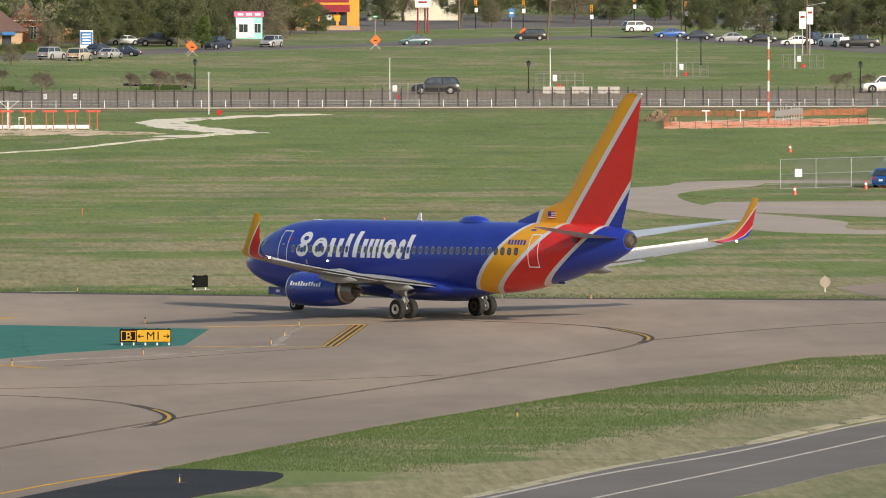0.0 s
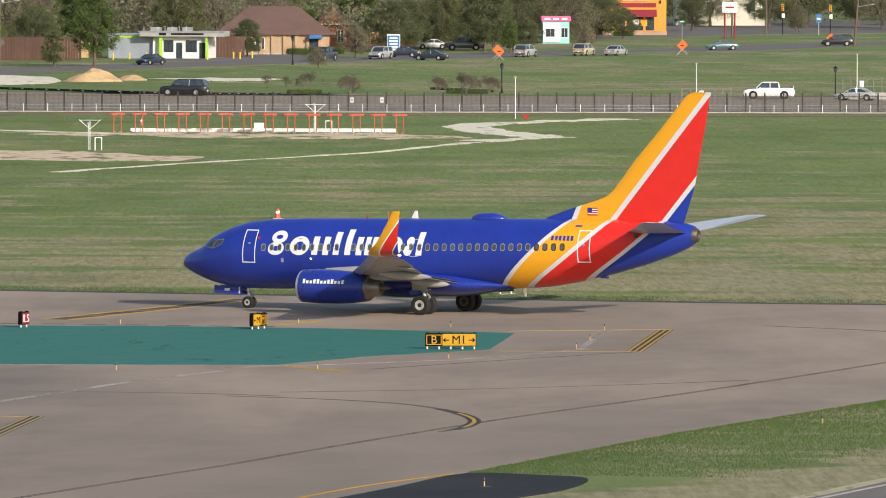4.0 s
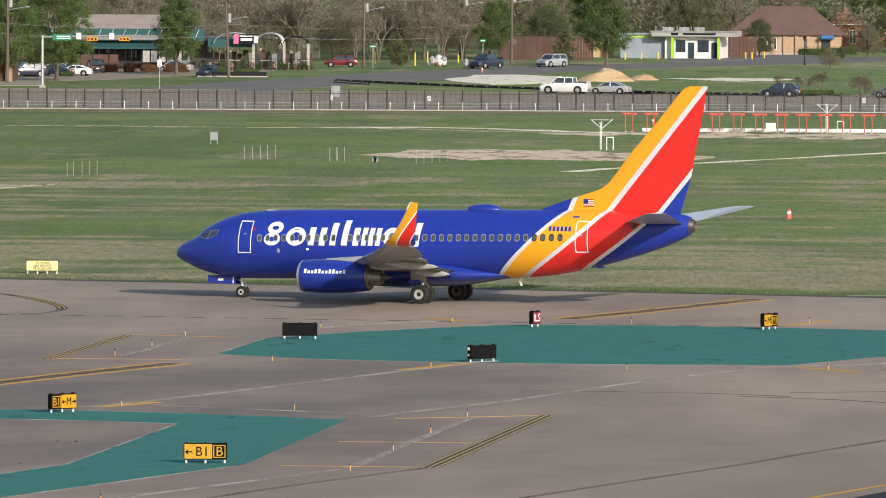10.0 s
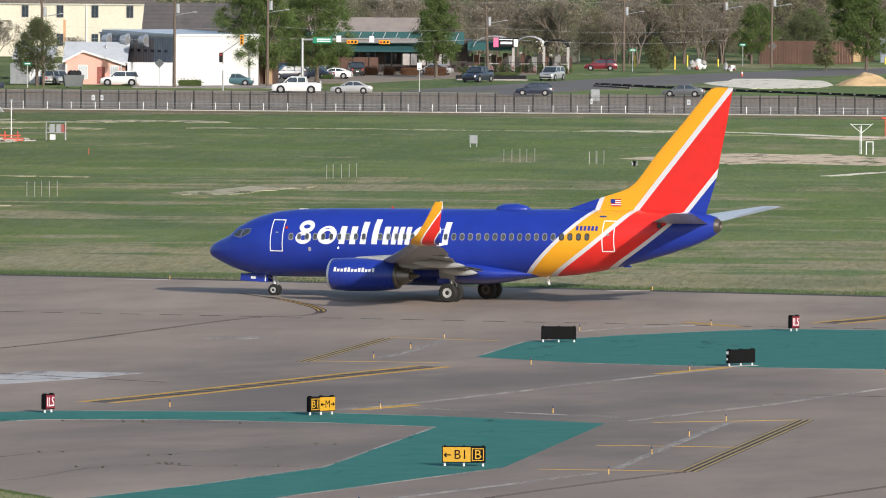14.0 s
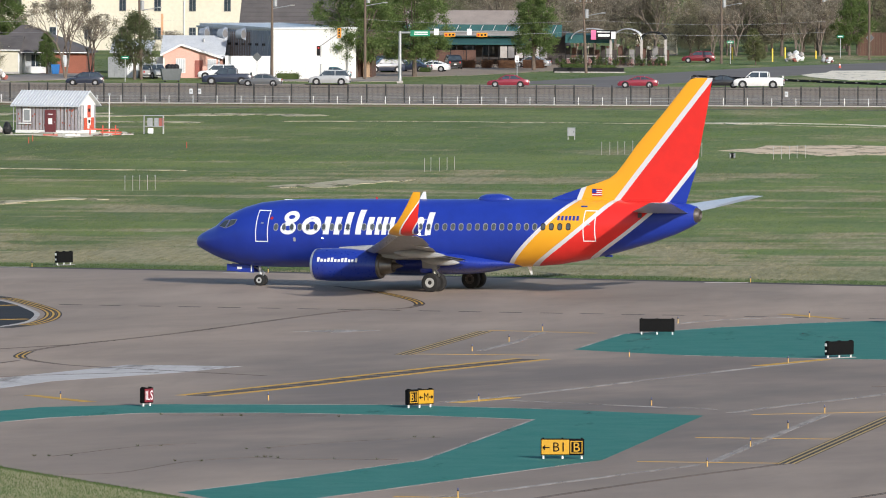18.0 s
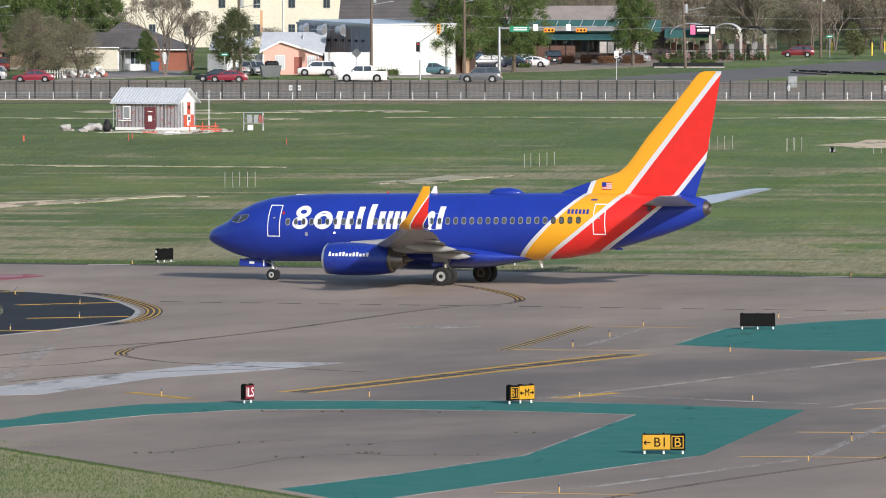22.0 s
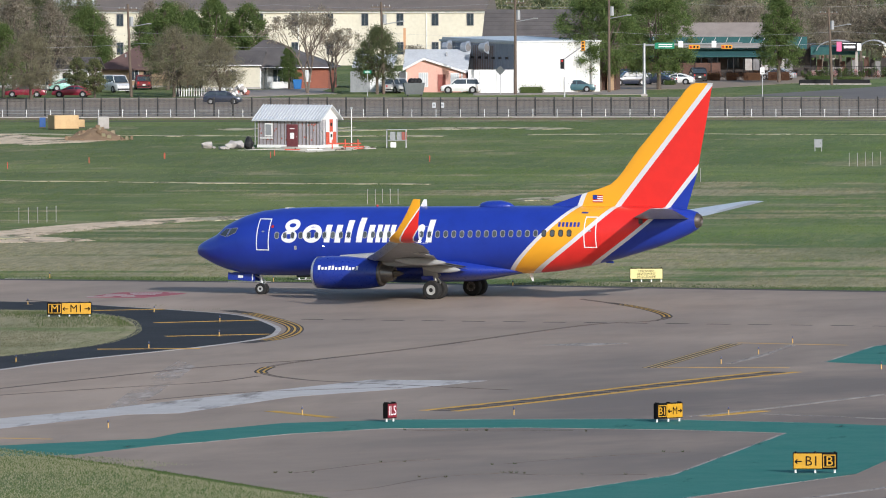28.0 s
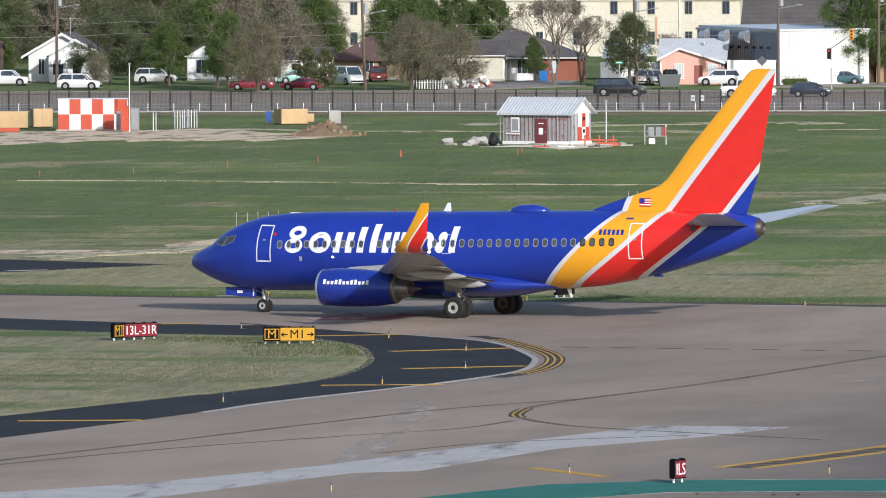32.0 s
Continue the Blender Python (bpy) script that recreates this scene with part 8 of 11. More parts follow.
for i in range(3):
    y0 = 6.6 + i * 4.8
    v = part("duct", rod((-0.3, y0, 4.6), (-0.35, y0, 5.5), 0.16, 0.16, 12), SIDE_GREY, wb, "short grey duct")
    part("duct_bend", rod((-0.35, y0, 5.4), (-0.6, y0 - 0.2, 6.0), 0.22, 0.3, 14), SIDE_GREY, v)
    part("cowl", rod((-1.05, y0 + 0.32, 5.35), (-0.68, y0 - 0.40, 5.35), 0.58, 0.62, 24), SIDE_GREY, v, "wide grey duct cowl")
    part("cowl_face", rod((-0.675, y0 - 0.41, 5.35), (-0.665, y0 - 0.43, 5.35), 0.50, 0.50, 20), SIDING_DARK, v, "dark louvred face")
    part("duct_box", box((0.9, 1.4, 0.5), (-0.4, y0, 2.2), 0.04), GREY, wb)
for i in range(7):
    part("wall_lamp", box((0.28, 0.28, 0.28), (-0.2, 2.0 + i * 1.75, 4.0)), DARK, wb)
annex = thing("brick_annex", "dark brown timber annex in shade beside the warehouse", "building", (-94.6, 1164.4), 0)
part("wall", box((6.4, 7, 4.6), (0, 4, 0)), FENCE_BROWN, annex)
part("roof", box((6.8, 7.4, 0.25), (0, 4, 4.6)), ROOF_DARK, annex)
part("pier", box((0.8, 0.6, 4.4), (2.6, 0.3, 0)), BRICK_TAN, annex, "tan brick pier")
for xx in (-2.2, 0.2):
    opening(annex, xx, 0.46, 0.8, 1.4, 1.9, DARK)
wf = thing("panel_wall", "white boarded yard wall", "wall", (-105.2, 1150.5, 0), 0)
for i in range(8):
    part("board", box((0.66, 0.08, 2.7), (-2.4 + i * 0.68, 0, 0.03)), WHITE, wf)
part("cap", box((5.6, 0.14, 0.1), (0, 0, 2.72)), WHITE, wf)
ph = thing("bungalow", "salmon pink bungalow with a pale metal roof", "house", (-112.6, 1156.5, 0), 0)
part("wall", box((6.8, 7, 2.6), (0, 4.6, 0)), PINK, ph, "salmon pink rendered wall")
part("front_gable", loft([[(-3.4, yy, 0), (3.4, yy, 0), (3.4, yy, 2.5), (-1.2, yy, 3.95), (-3.4, yy, 2.9)] for yy in (0, 1.0)]), PINK, ph, "salmon pink gable end")
part("roof", loft([[(-3.9, yy, zz - 0.12), (-3.9, yy, zz), (4.0, yy, zz), (4.0, yy, zz - 0.12)] for yy, zz in ((0.9, 2.75), (4.4, 5.1), (8.6, 2.7))]), ROOF_PALE, ph, "pale grey metal roof")
for (xa, za), (xb, zb) in (((-3.75, 2.72), (-1.2, 4.02)), ((-1.2, 4.02), (3.9, 2.40))):
    part("gable_roof", loft([[(xa, yy, za), (xa, yy, za + 0.13), (xb, yy, zb + 0.13), (xb, yy, zb)] for yy in (-0.35, 3.4)]), ROOF_PALE, ph)
    part("verge_board", loft([[(xa, yy, za - 0.12), (xa, yy, za + 0.15), (xb, yy, zb + 0.15), (xb, yy, zb - 0.12)] for yy in (-0.42, -0.36)]), WHITE, ph, "white verge board")
opening(ph, -1.3, -0.04, 0.7, 1.0, 1.6, WHITE, SIDING_PALE, bars=3)
opening(ph, 2.5, -0.04, 0.75, 0.9, 1.5, WHITE, SIDING_PALE, bars=3)
part("door", box((0.95, 0.06, 2.05), (0.9, -0.03, 0.1)), RUST, ph, "dull red door")
for xx in (-3.35, 3.35):
    part("corner_quoin", box((0.16, 0.06, 2.4), (xx, -0.03, 0.05)), WHITE, ph)
part("roof_vent", rod((1.2, 3.2, 4.3), (1.2, 3.2, 4.75), 0.12), STEEL, ph)
sh = thing("metal_fence", "tall corrugated metal yard fence", "fence", (-119.2, 1158, 0), 0)
for i in range(9):
    part("sheet", box((0.76, 0.06, 2.5), (-3.3 + i * 0.78, 0.05 * (i % 2), 0)), STEEL if i < 3 else WHITE, sh)
part("rail", box((6.4, 0.05, 0.1), (-0.2, 0.12, 2.0)), TIMBER, sh)
GREY_DARK = paint("dark_grey_steel", (0.105, 0.115, 0.120), (0.08, 0.088, 0.092), 0.8, 8, 0.6)
sk = thing("skip", "grey wheeled rubbish skip piled with black bags", "skip", (-112.7, 1132.7), 12)
part("bin", loft([[(-1.0, -0.7, 0.25), (1.0, -0.7, 0.25), (1.0, 0.7, 0.25), (-1.0, 0.7, 0.25)], [(-1.25, -0.8, 1.6), (1.25, -0.8, 1.6), (1.25, 0.8, 1.6), (-1.25, 0.8, 1.6)]]), GREY_DARK, sk)
for i in range(3):
    bm = bmesh.new()
    bmesh.ops.create_icosphere(bm, subdivisions=2, radius=0.42)
    bmesh.ops.translate(bm, vec=(-0.3 + i * 0.45, 0.1 * i, 1.75), verts=bm.verts)
    smooth(part("bag", bm, DARK, sk))
for k in (-0.8, 0.8):
    part("wheel", rod((k, -0.75, 0.12), (k, -0.6, 0.12), 0.12), TYRE, sk)
dh = thing("house", "low brick house with a white garage and dark roof", "house", (-133, 1183, 0))
part("wall", box((4.1, 9.5, 2.7), (3.13, 0.75, 0)), BRICK, dh, "red brick wall")
part("porch_wall", box((4.3, 7.8, 2.7), (-1.05, 1.6, 0)), SIDING_PALE, dh, "pale panelled porch wall")
part("porch_skirt", box((3.0, 0.1, 0.8), (-0.4, -2.36, 0)), WHITE, dh, "white panel below the windows")
part("garage", box((2.6, 8.5, 2.4), (-4.23, -1.25, 0)), WHITE, dh, "white garage")
part("garage_gable", loft([[(-5.6, yy, 2.4), (-2.86, yy, 2.4), (-4.2, yy, 3.42)] for yy in (-5.52, -5.3)]), WHITE, dh, "white gable boards")
for k in (-1, 1):
    part("garage_roof", loft([[(-4.2, yy, 3.42), (-4.2, yy, 3.54), (-4.2 + k * 1.65, yy, 2.40), (-4.2 + k * 1.65, yy, 2.28)] for yy in (-5.6, -1.0)]), ROOF_DARK, dh)
gd_ = part("garage_door", box((2.3, 0.06, 2.05), (-4.23, -5.53, 0.02)), WHITE, dh, "white panelled garage door")
for i in range(4):
    part("door_joint", box((2.3, 0.02, 0.025), (-4.23, -5.57, 0.42 + i * 0.42)), SIDING_PALE, gd_)
for xx in (-1.3, -0.1):
    opening(dh, xx, -2.38, 0.85, 1.0, 1.5, WHITE, GLASS, bars=1)
part("front_door", box((0.9, 0.06, 2.05), (-2.45, -2.36, 0.05)), SIDING_PALE, dh, "pale front door")
opening(dh, 2.6, -4.06, 0.95, 0.7, 1.3, WHITE, SIDING_PALE, bars=1)
for xx in (-2.88, -2.4):
    part("porch_post", rod((xx, -4.0, 0), (xx, -4.0, 2.6), 0.06), WHITE, dh)
for (xa, xb, yy) in ((-2.9, 5.3, -4.2),):
    part("gutter", box((xb - xa, 0.12, 0.12), ((xa + xb) / 2, yy - 0.35, 2.56)), WHITE, dh, "white gutter")
bm = bmesh.new()
eave = [bm.verts.new(q) for q in ((-7.4, -4.5, 2.66), (5.6, -4.5, 2.66), (5.6, 6.2, 2.66), (-7.4, 6.2, 2.66))]
under = [bm.verts.new((v.co.x, v.co.y, 2.5)) for v in eave]
tips = [bm.verts.new((-3.4, 0.8, 5.95)), bm.verts.new((-2.4, 0.8, 5.95))]
for f in ((eave[0], eave[1], tips[1], tips[0]), (eave[1], eave[2], tips[1]), (eave[2], eave[3], tips[0], tips[1]), (eave[3], eave[0], tips[0]), under[::-1]):
    bm.faces.new(f)
for i in range(4):
    bm.faces.new((under[i], under[(i + 1) % 4], eave[(i + 1) % 4], eave[i]))
part("roof", bm, ROOF_DARK, dh, "dark shingle hipped roof")
part("vent_pipe", rod((1.2, -1.0, 3.9), (1.2, -1.0, 4.5), 0.06), STEEL, dh)
dw = thing("yard_shed", "low white metal shed with a sloping roof", "shed", (-122.8, 1186, 0))
part("wall", box((4.4, 4, 2.5), (0, 0, 0)), SIDING_DARK, dw)
part("roof", loft([[(xx, -2.4, 2.5), (xx, -2.4, 2.62), (xx, 2.4, 4.1), (xx, 2.4, 3.98)] for xx in (-2.6, 2.6)]), ROOF_PALE, dw, "white metal roof")
part("door", box((1.2, 0.06, 2.0), (0.6, -2.03, 0.05)), DARK, dw)
br = house(-149.8, 1194.0, 15.3, 10, 2.3, 3.2, BRICK_TAN, ROOF_BROWN, "low tan brick house with a brown hipped roof", 0, hip=True, wins=((-3.2, 0.9, 0.9, 1.2), (1.5, 0.8, 1.2, 1.2), (5, 0.8, 1.2, 1.2)), doors=((-1.6, 1.0, 2.0, DARK),))
for z in (0.35, 0.75, 1.15):
    part("porch_rail", box((3.6, 0.08, 0.12), (3.6, -7.5, z)), RUST, br, "rust red porch rail")
for xx in (1.9, 2.8, 3.7, 4.6, 5.3):
    part("porch_post", box((0.14, 0.14, 1.3), (xx, -7.5, 0)), RUST, br)
part("roof_vent", rod((-4.6, -3.0, 3.4), (-4.6, -3.0, 4.1), 0.09), STEEL, br)
wh = house(-159.3, 1173.5, 7.4, 7, 2.6, 1.3, WHITE, ROOF_DARK, "small white house with a grey roof", 0, wins=((-2.2, 0.7, 1.3, 1.5), (2.3, 0.7, 1.1, 1.5)), doors=((0.4, 1.0, 2.1, DARK),))
w2 = thing("house", "small white house with two gables and a porch", "house", (-187.0, 1180, 0))
part("wall", box((8.0, 9, 3.0), (-0.4, 4.5, 0)), WHITE, w2, "white boarded wall")
part("front_wing", box((6.2, 5, 3.1), (1.7, -1.5, 0)), WHITE, w2, "white boarded wing")
part("gable", loft([[(-4.4, yy, 3.0), (3.6, yy, 3.0), (-0.45, yy, 5.45)] for yy in (0.0, 0.2)]), WHITE, w2)
part("gable", loft([[(-1.4, yy, 3.1), (4.8, yy, 3.1), (1.75, yy, 4.8)] for yy in (-4.0, -3.8)]), WHITE, w2)
for k in (-1, 1):
    part("roof", loft([[(-0.45, yy, 5.45), (-0.45, yy, 5.63), (-0.45 + k * 4.6, yy, 2.95), (-0.45 + k * 4.6, yy, 2.77)] for yy in (-0.5, 9.4)]), ROOF_DARK, w2, "dark shingle roof")
    part("wing_roof", loft([[(1.75, yy, 4.82), (1.75, yy, 4.98), (1.75 + k * 3.7, yy, 3.0), (1.75 + k * 3.7, yy, 2.84)] for yy in (-4.5, 1.5)]), ROOF_DARK, w2, "dark shingle roof")
    part("verge_board", loft([[(-0.45, yy, 5.3), (-0.45, yy, 5.65), (-0.45 + k * 4.7, yy, 2.95), (-0.45 + k * 4.7, yy, 2.65)] for yy in (-0.56, -0.5)]), WHITE, w2)
    part("verge_board", loft([[(1.75, yy, 4.7), (1.75, yy, 5.0), (1.75 + k * 3.8, yy, 3.0), (1.75 + k * 3.8, yy, 2.72)] for yy in (-4.56, -4.5)]), WHITE, w2)
opening(w2, -2.9, -0.04, 0.9, 0.6, 1.7, WHITE)
opening(w2, -0.3, -4.04, 0.9, 1.2, 1.3, WHITE)
opening(w2, 3.8, -4.04, 0.9, 0.9, 1.2, WHITE)
part("door", box((0.95, 0.06, 2.1), (1.9, -4.04, 0.05)), DARK, w2, "dark door in shade")
part("porch_roof", loft([[(0.8, yy, 2.4), (0.8, yy, 2.5), (2.0, yy, 3.15), (3.2, yy, 2.5), (3.2, yy, 2.4)] for yy in (-5.8, -4.0)]), ROOF_DARK, w2)
for xx in (0.95, 3.05):
    part("porch_post", rod((xx, -5.7, 0), (xx, -5.7, 2.45), 0.08), WHITE, w2)
for i in range(5):
    part("awning_strip", box((0.24, 0.8, 0.04), (-0.9 + i * 0.27, -4.4, 2.3), 0, Matrix.Rotation(radians(35), 4, "X")), (WHITE, SIDING_DARK)[i % 2], w2, "striped metal awning")
part("roof_aerial", rod((0.0, 3, 5.2), (0.0, 3, 7.4), 0.04), STEEL, w2)
part("roof_aerial", box((2.4, 0.04, 0.04), (0.0, 3, 7.2)), STEEL, w2)
house(-198.2, 1176.9, 8.0, 8, 2.8, 1.8, TIMBER, ROOF_BROWN, "brown timber house behind trees", 0, wins=((0, 0.9, 1.4, 1.4),))
house(-170.2, 1187.6, 6.5, 8, 2.9, 1.9, WHITE, ROOF_DARK, "small white house behind trees", 0, along="y", wins=((-1.6, 0.9, 1.2, 1.5), (1.4, 0.9, 1.2, 1.5)))
house(-139.6, 1180.7, 7, 7, 3.0, 1.6, CREAM, ROOF_DARK, "small pale house with a dark roof", 0, wins=((0, 1, 1.2, 1.3),))
house(-107.2, 1245.0, 14, 8, 5.2, 3.6, SIDING_DARK, ROOF_DARK, "grey house with a tall dark roof behind the warehouse", 0)
# long cream block behind the houses
ROOF_GREY = paint("grey_brown_shingles", (0.150, 0.128, 0.115), (0.120, 0.104, 0.095), 0.5, 6, 0.9)
cb = thing("apartment_block", "long cream block with dark slit windows and brown roof", "building", (-153, 1345, 0), 0)
part("wall", box((58, 14, 7.6), (0, 7, 0)), CREAM, cb)
part("roof", loft([[(xx, -0.6, 7.6), (xx, -0.6, 7.85), (xx, 7, 10.9), (xx, 14.6, 7.85), (xx, 14.6, 7.6)] for xx in (-29.5, 29.5)]), ROOF_GREY, cb, "grey-brown shingle roof")
part("wing", box((7, 5, 10.5), (-29.5, 3.5, 0)), SIDING_PALE, cb, "grey stair tower")
for i in range(12):
    for z in (1.6, 5.6):
        opening(cb, -27.1 + i * 4.93, -0.05, z, 0.85, 1.6, SIDING_DARK, bars=1)
part("stain", box((0.35, 0.012, 3.0), (17.9, -0.02, 2.2)), ORANGE_TAN, cb, "rusty streak")
part("cornice", box((58.6, 0.3, 0.25), (0, -0.15, 7.35)), WHITE, cb)
for xx in (-18.0, 3.0, 21.0):
    part("downpipe", rod((xx, -0.1, 0), (xx, -0.1, 7.3), 0.07), WHITE, cb)
# garden shop under teal awnings
SHRUB = paint("shrub_green", (0.055, 0.085, 0.025), (0.09, 0.13, 0.04), 3, 14, 0.9)
DARK_WALL = paint("dark_wall", (0.055, 0.046, 0.042), (0.040, 0.035, 0.033), 0.5, 5, 0.9)
ROOF_TAN = paint("tan_shingles", (0.30, 0.255, 0.225), (0.235, 0.20, 0.18), 0.6, 6, 0.9)
RED_SHRUB = paint("reddish_shrub", (0.13, 0.060, 0.040), (0.09, 0.050, 0.034), 3, 14, 0.9)
rs = thing("garden_shop", "dark garden shop with teal awnings, arched frames and hanging baskets", "building", (-85.5, 1253.9), 0)
part("wall", box((21.4, 12, 4.2), (1.7, 7, 0)), DARK_WALL, rs, "dark timber wall")
# open sales yard under the arches: pale staging before a dark lattice
for i in range(18):
    x = 12.8 + i * 0.76
    part("lattice_board", box((0.66, 0.05, 2.5 - 0.25 * (i % 3)), (x, 1.2, 0)), (DARK_WALL, FENCE_BROWN, DARK_WALL, SIDING_DARK)[i % 4], rs)
for i in range(6):
    part("staging", box((1.7, 0.5, 0.10), (13.6 + i * 2.2, -0.4, 0.75 + 0.35 * (i % 2))), CHALK, rs, "pale plant staging")
    for k in (-0.7, 0.7):
        part("staging_leg", box((0.06, 0.06, 0.75 + 0.35 * (i % 2)), (13.6 + i * 2.2 + k, -0.4, 0)), CHALK, rs)
part("upper_roof", loft([[(xx, 0.6, 4.6), (xx, 0.6, 5.0), (xx, 5, 7.0), (xx, 5, 6.6)] for xx in (-9, 9.5)]), ROOF_TAN, rs, "tan shingle roof")
part("teal_roof", loft([[(xx, -0.2, 3.6), (xx, 0.6, 5.2), (xx, 0.8, 5.2), (xx, 0.0, 3.6)] for xx in (-9, 12)]), TEAL, rs, "teal cladding")
part("awning", loft([[(xx, -2.4, 2.6), (xx, -2.4, 2.75), (xx, 0.9, 3.5), (xx, 0.9, 3.3)] for xx in (-10, 9)]), TEAL, rs, "teal canvas awning")
part("awning", loft([[(xx, -2.0, 2.9), (xx, -2.0, 3.9), (xx, 0.9, 4.1), (xx, 0.9, 3.0)] for xx in (12.6, 18.8)]), TEAL, rs, "teal canvas awning")
for i in range(13):
    part("slat", rod((-8.5 + i * 1.6, -0.25, 3.7), (-7.9 + i * 1.6, 0.5, 5.1), 0.05), STEEL, rs)
for i in range(9):
    part("yard_board", box((1.6, 0.08, 1.9), (-13 + i * 1.65, -3.4, 0)), FENCE_BROWN, rs, "dark brown yard boards")
for i in range(10):
    part("awning_post", rod((-10 + i * 2.1, -2.3, 0), (-10 + i * 2.1, -2.3, 2.7), 0.07), DARK, rs)
for i, (xc, span, rise) in enumerate(((16.0, 2.6, 1.35), (20.7, 1.9, 1.35), (24.1, 1.65, 0.95))):
    for y in (-2.6, 0.8):
        for j in range(10):
            a0, a1 = math.pi * j / 10, math.pi * (j + 1) / 10
            part("arch_rib", rod((xc + span * math.cos(a0), y, 3.4 + rise * math.sin(a0)), (xc + span * math.cos(a1), y, 3.4 + rise * math.sin(a1)), 0.07), STEEL if i < 2 else DARK, rs)
    for j in range(1, 10):
        a0 = math.pi * j / 10
        part("purlin", rod((xc + span * math.cos(a0), -2.6, 3.4 + rise * math.sin(a0)), (xc + span * math.cos(a0), 0.8, 3.4 + rise * math.sin(a0)), 0.035), STEEL if i < 2 else DARK, rs)
    part("arch_post", box((0.34, 0.34, 3.4), (xc + span, -2.6, 0)), CHALK, rs)
part("arch_cover", loft([[(24.1 + 1.6 * math.cos(math.pi * j / 10), y, 3.36 + 0.95 * math.sin(math.pi * j / 10)) for j in range(11)] + [(24.1 + 1.5 * math.cos(math.pi * j / 10), y, 3.3 + 0.90 * math.sin(math.pi * j / 10)) for j in range(10, -1, -1)] for y in (-2.4, 0.7)]), DARK, rs, "dark arched cover")
part("sign_board", box((3.2, 0.2, 1.2), (17.65, -3.0, 3.4), 0.03), DARK, rs, "black sign board with pink and white marks")
part("sign_patch", box((0.65, 0.04, 1.25), (16.35, -3.12, 3.35)), PINK_BRIGHT, rs)
part("sign_patch", box((0.55, 0.04, 0.95), (18.95, -3.12, 3.45)), DECAL_WHITE, rs)
part("sign_bar", box((1.7, 0.04, 0.12), (17.65, -3.12, 4.3)), DECAL_WHITE, rs)
part("sign_bar", box((1.5, 0.04, 0.32), (17.70, -3.12, 3.75)), DECAL_WHITE, rs)
part("fascia", box((18, 0.12, 0.65), (0.5, -0.35, 3.75)), SIDING_DARK, rs, "pale fascia board")
for i in range(6):
    part("pale_panel", box((0.9, 0.06, 1.5), (4.6 + i * 1.05, -2.6, 0.9)), (CHALK, SIDING_DARK)[i % 2], rs, "pale trellis panel")
for i in range(7):
    opening(rs, -8 + i * 2.6, 0.96, 1.2, 1.5, 1.2, DARK)
for i in range(10):
    x = 12.9 + i * 1.32
    part("hanging_basket", rod((x, -2.5, 2.2 + 0.25 * (i % 2)), (x, -2.5, 2.5 + 0.25 * (i % 2)), 0.12, 0.26, 8), (SHRUB, RED_SHRUB, CHALK)[i % 3], rs)
for i in range(9):
    part("fence_post", rod((-8.6 + i * 2.1, -3.5, 0), (-8.6 + i * 2.1, -3.5, 2.3), 0.05), DARK, rs)
part("bin_store", box((2.4, 1.6, 2.6), (8.4, -1.6, 0), 0.05), DARK, rs, "dark bin store")
pl = thing("planter", "long dark planter box beside the road", "planter", (-67.0, 1201.4), 0)
part("trough", box((8.8, 1.6, 0.62), (0, 0, 0), 0.05), DARK, pl)
part("kerb", box((8.9, 0.35, 0.16), (0.2, -1.05, 0), 0.03), CHALK, pl, "pale kerb")
# potted plants and an iron railing before the sales yard
pot_rng = random.Random(41)
POT = paint("clay_pot", (0.16, 0.085, 0.055), (0.11, 0.065, 0.045), 3, 12, 0.85)
BLOOM = leaf_material("pink_and_white_blossom", (0.55, 0.22, 0.25), (0.62, 0.55, 0.48))
FRESH = leaf_material("potted_plant_leaves", (0.055, 0.090, 0.026), (0.115, 0.150, 0.052))
for i in range(26):
    x, y, h = -73.6 + i * 0.56 + pot_rng.uniform(-0.15, 0.15), 1249.6 + pot_rng.uniform(-1.6, 0.6), pot_rng.uniform(0.45, 1.3)
    s = thing("potted_plant", "leafy potted plant standing before the garden shop", "plant", (x, y, 0), 0, "potted plants")
    part("pot", lathe([(0.0, 0.14), (0.32, 0.20), (0.32, 0.16), (0.26, 0.15)], "Z", 10), POT, s)
    leaves = new("leaves", leaf_cloud("leaves", [(pot_rng.gauss(0, 0.14), pot_rng.gauss(0, 0.14), 0.3 + h * k / 5) for k in range(5)], [0.24] * 5, 260, 0.075, BLOOM if i % 5 == 2 else FRESH, 500 + i))
    leaves.parent = s
ir = thing("iron_railing", "thin black iron railing before the garden shop", "railing", (-66.6, 1248.2, 0))
for i in range(46):
    part("bar", rod((-7.2 + i * 0.32, 0, 0), (-7.2 + i * 0.32, 0, 1.5), 0.016, segs=5), DARK, ir)
for z in (0.2, 1.4):
    part("rail", box((14.5, 0.04, 0.05), (0, 0, z)), DARK, ir)
house(-64.7, 1329.0, 5.5, 5, 3.0, 0.6, CREAM, ROOF_DARK, "small cream shed behind the garden shop", 0)
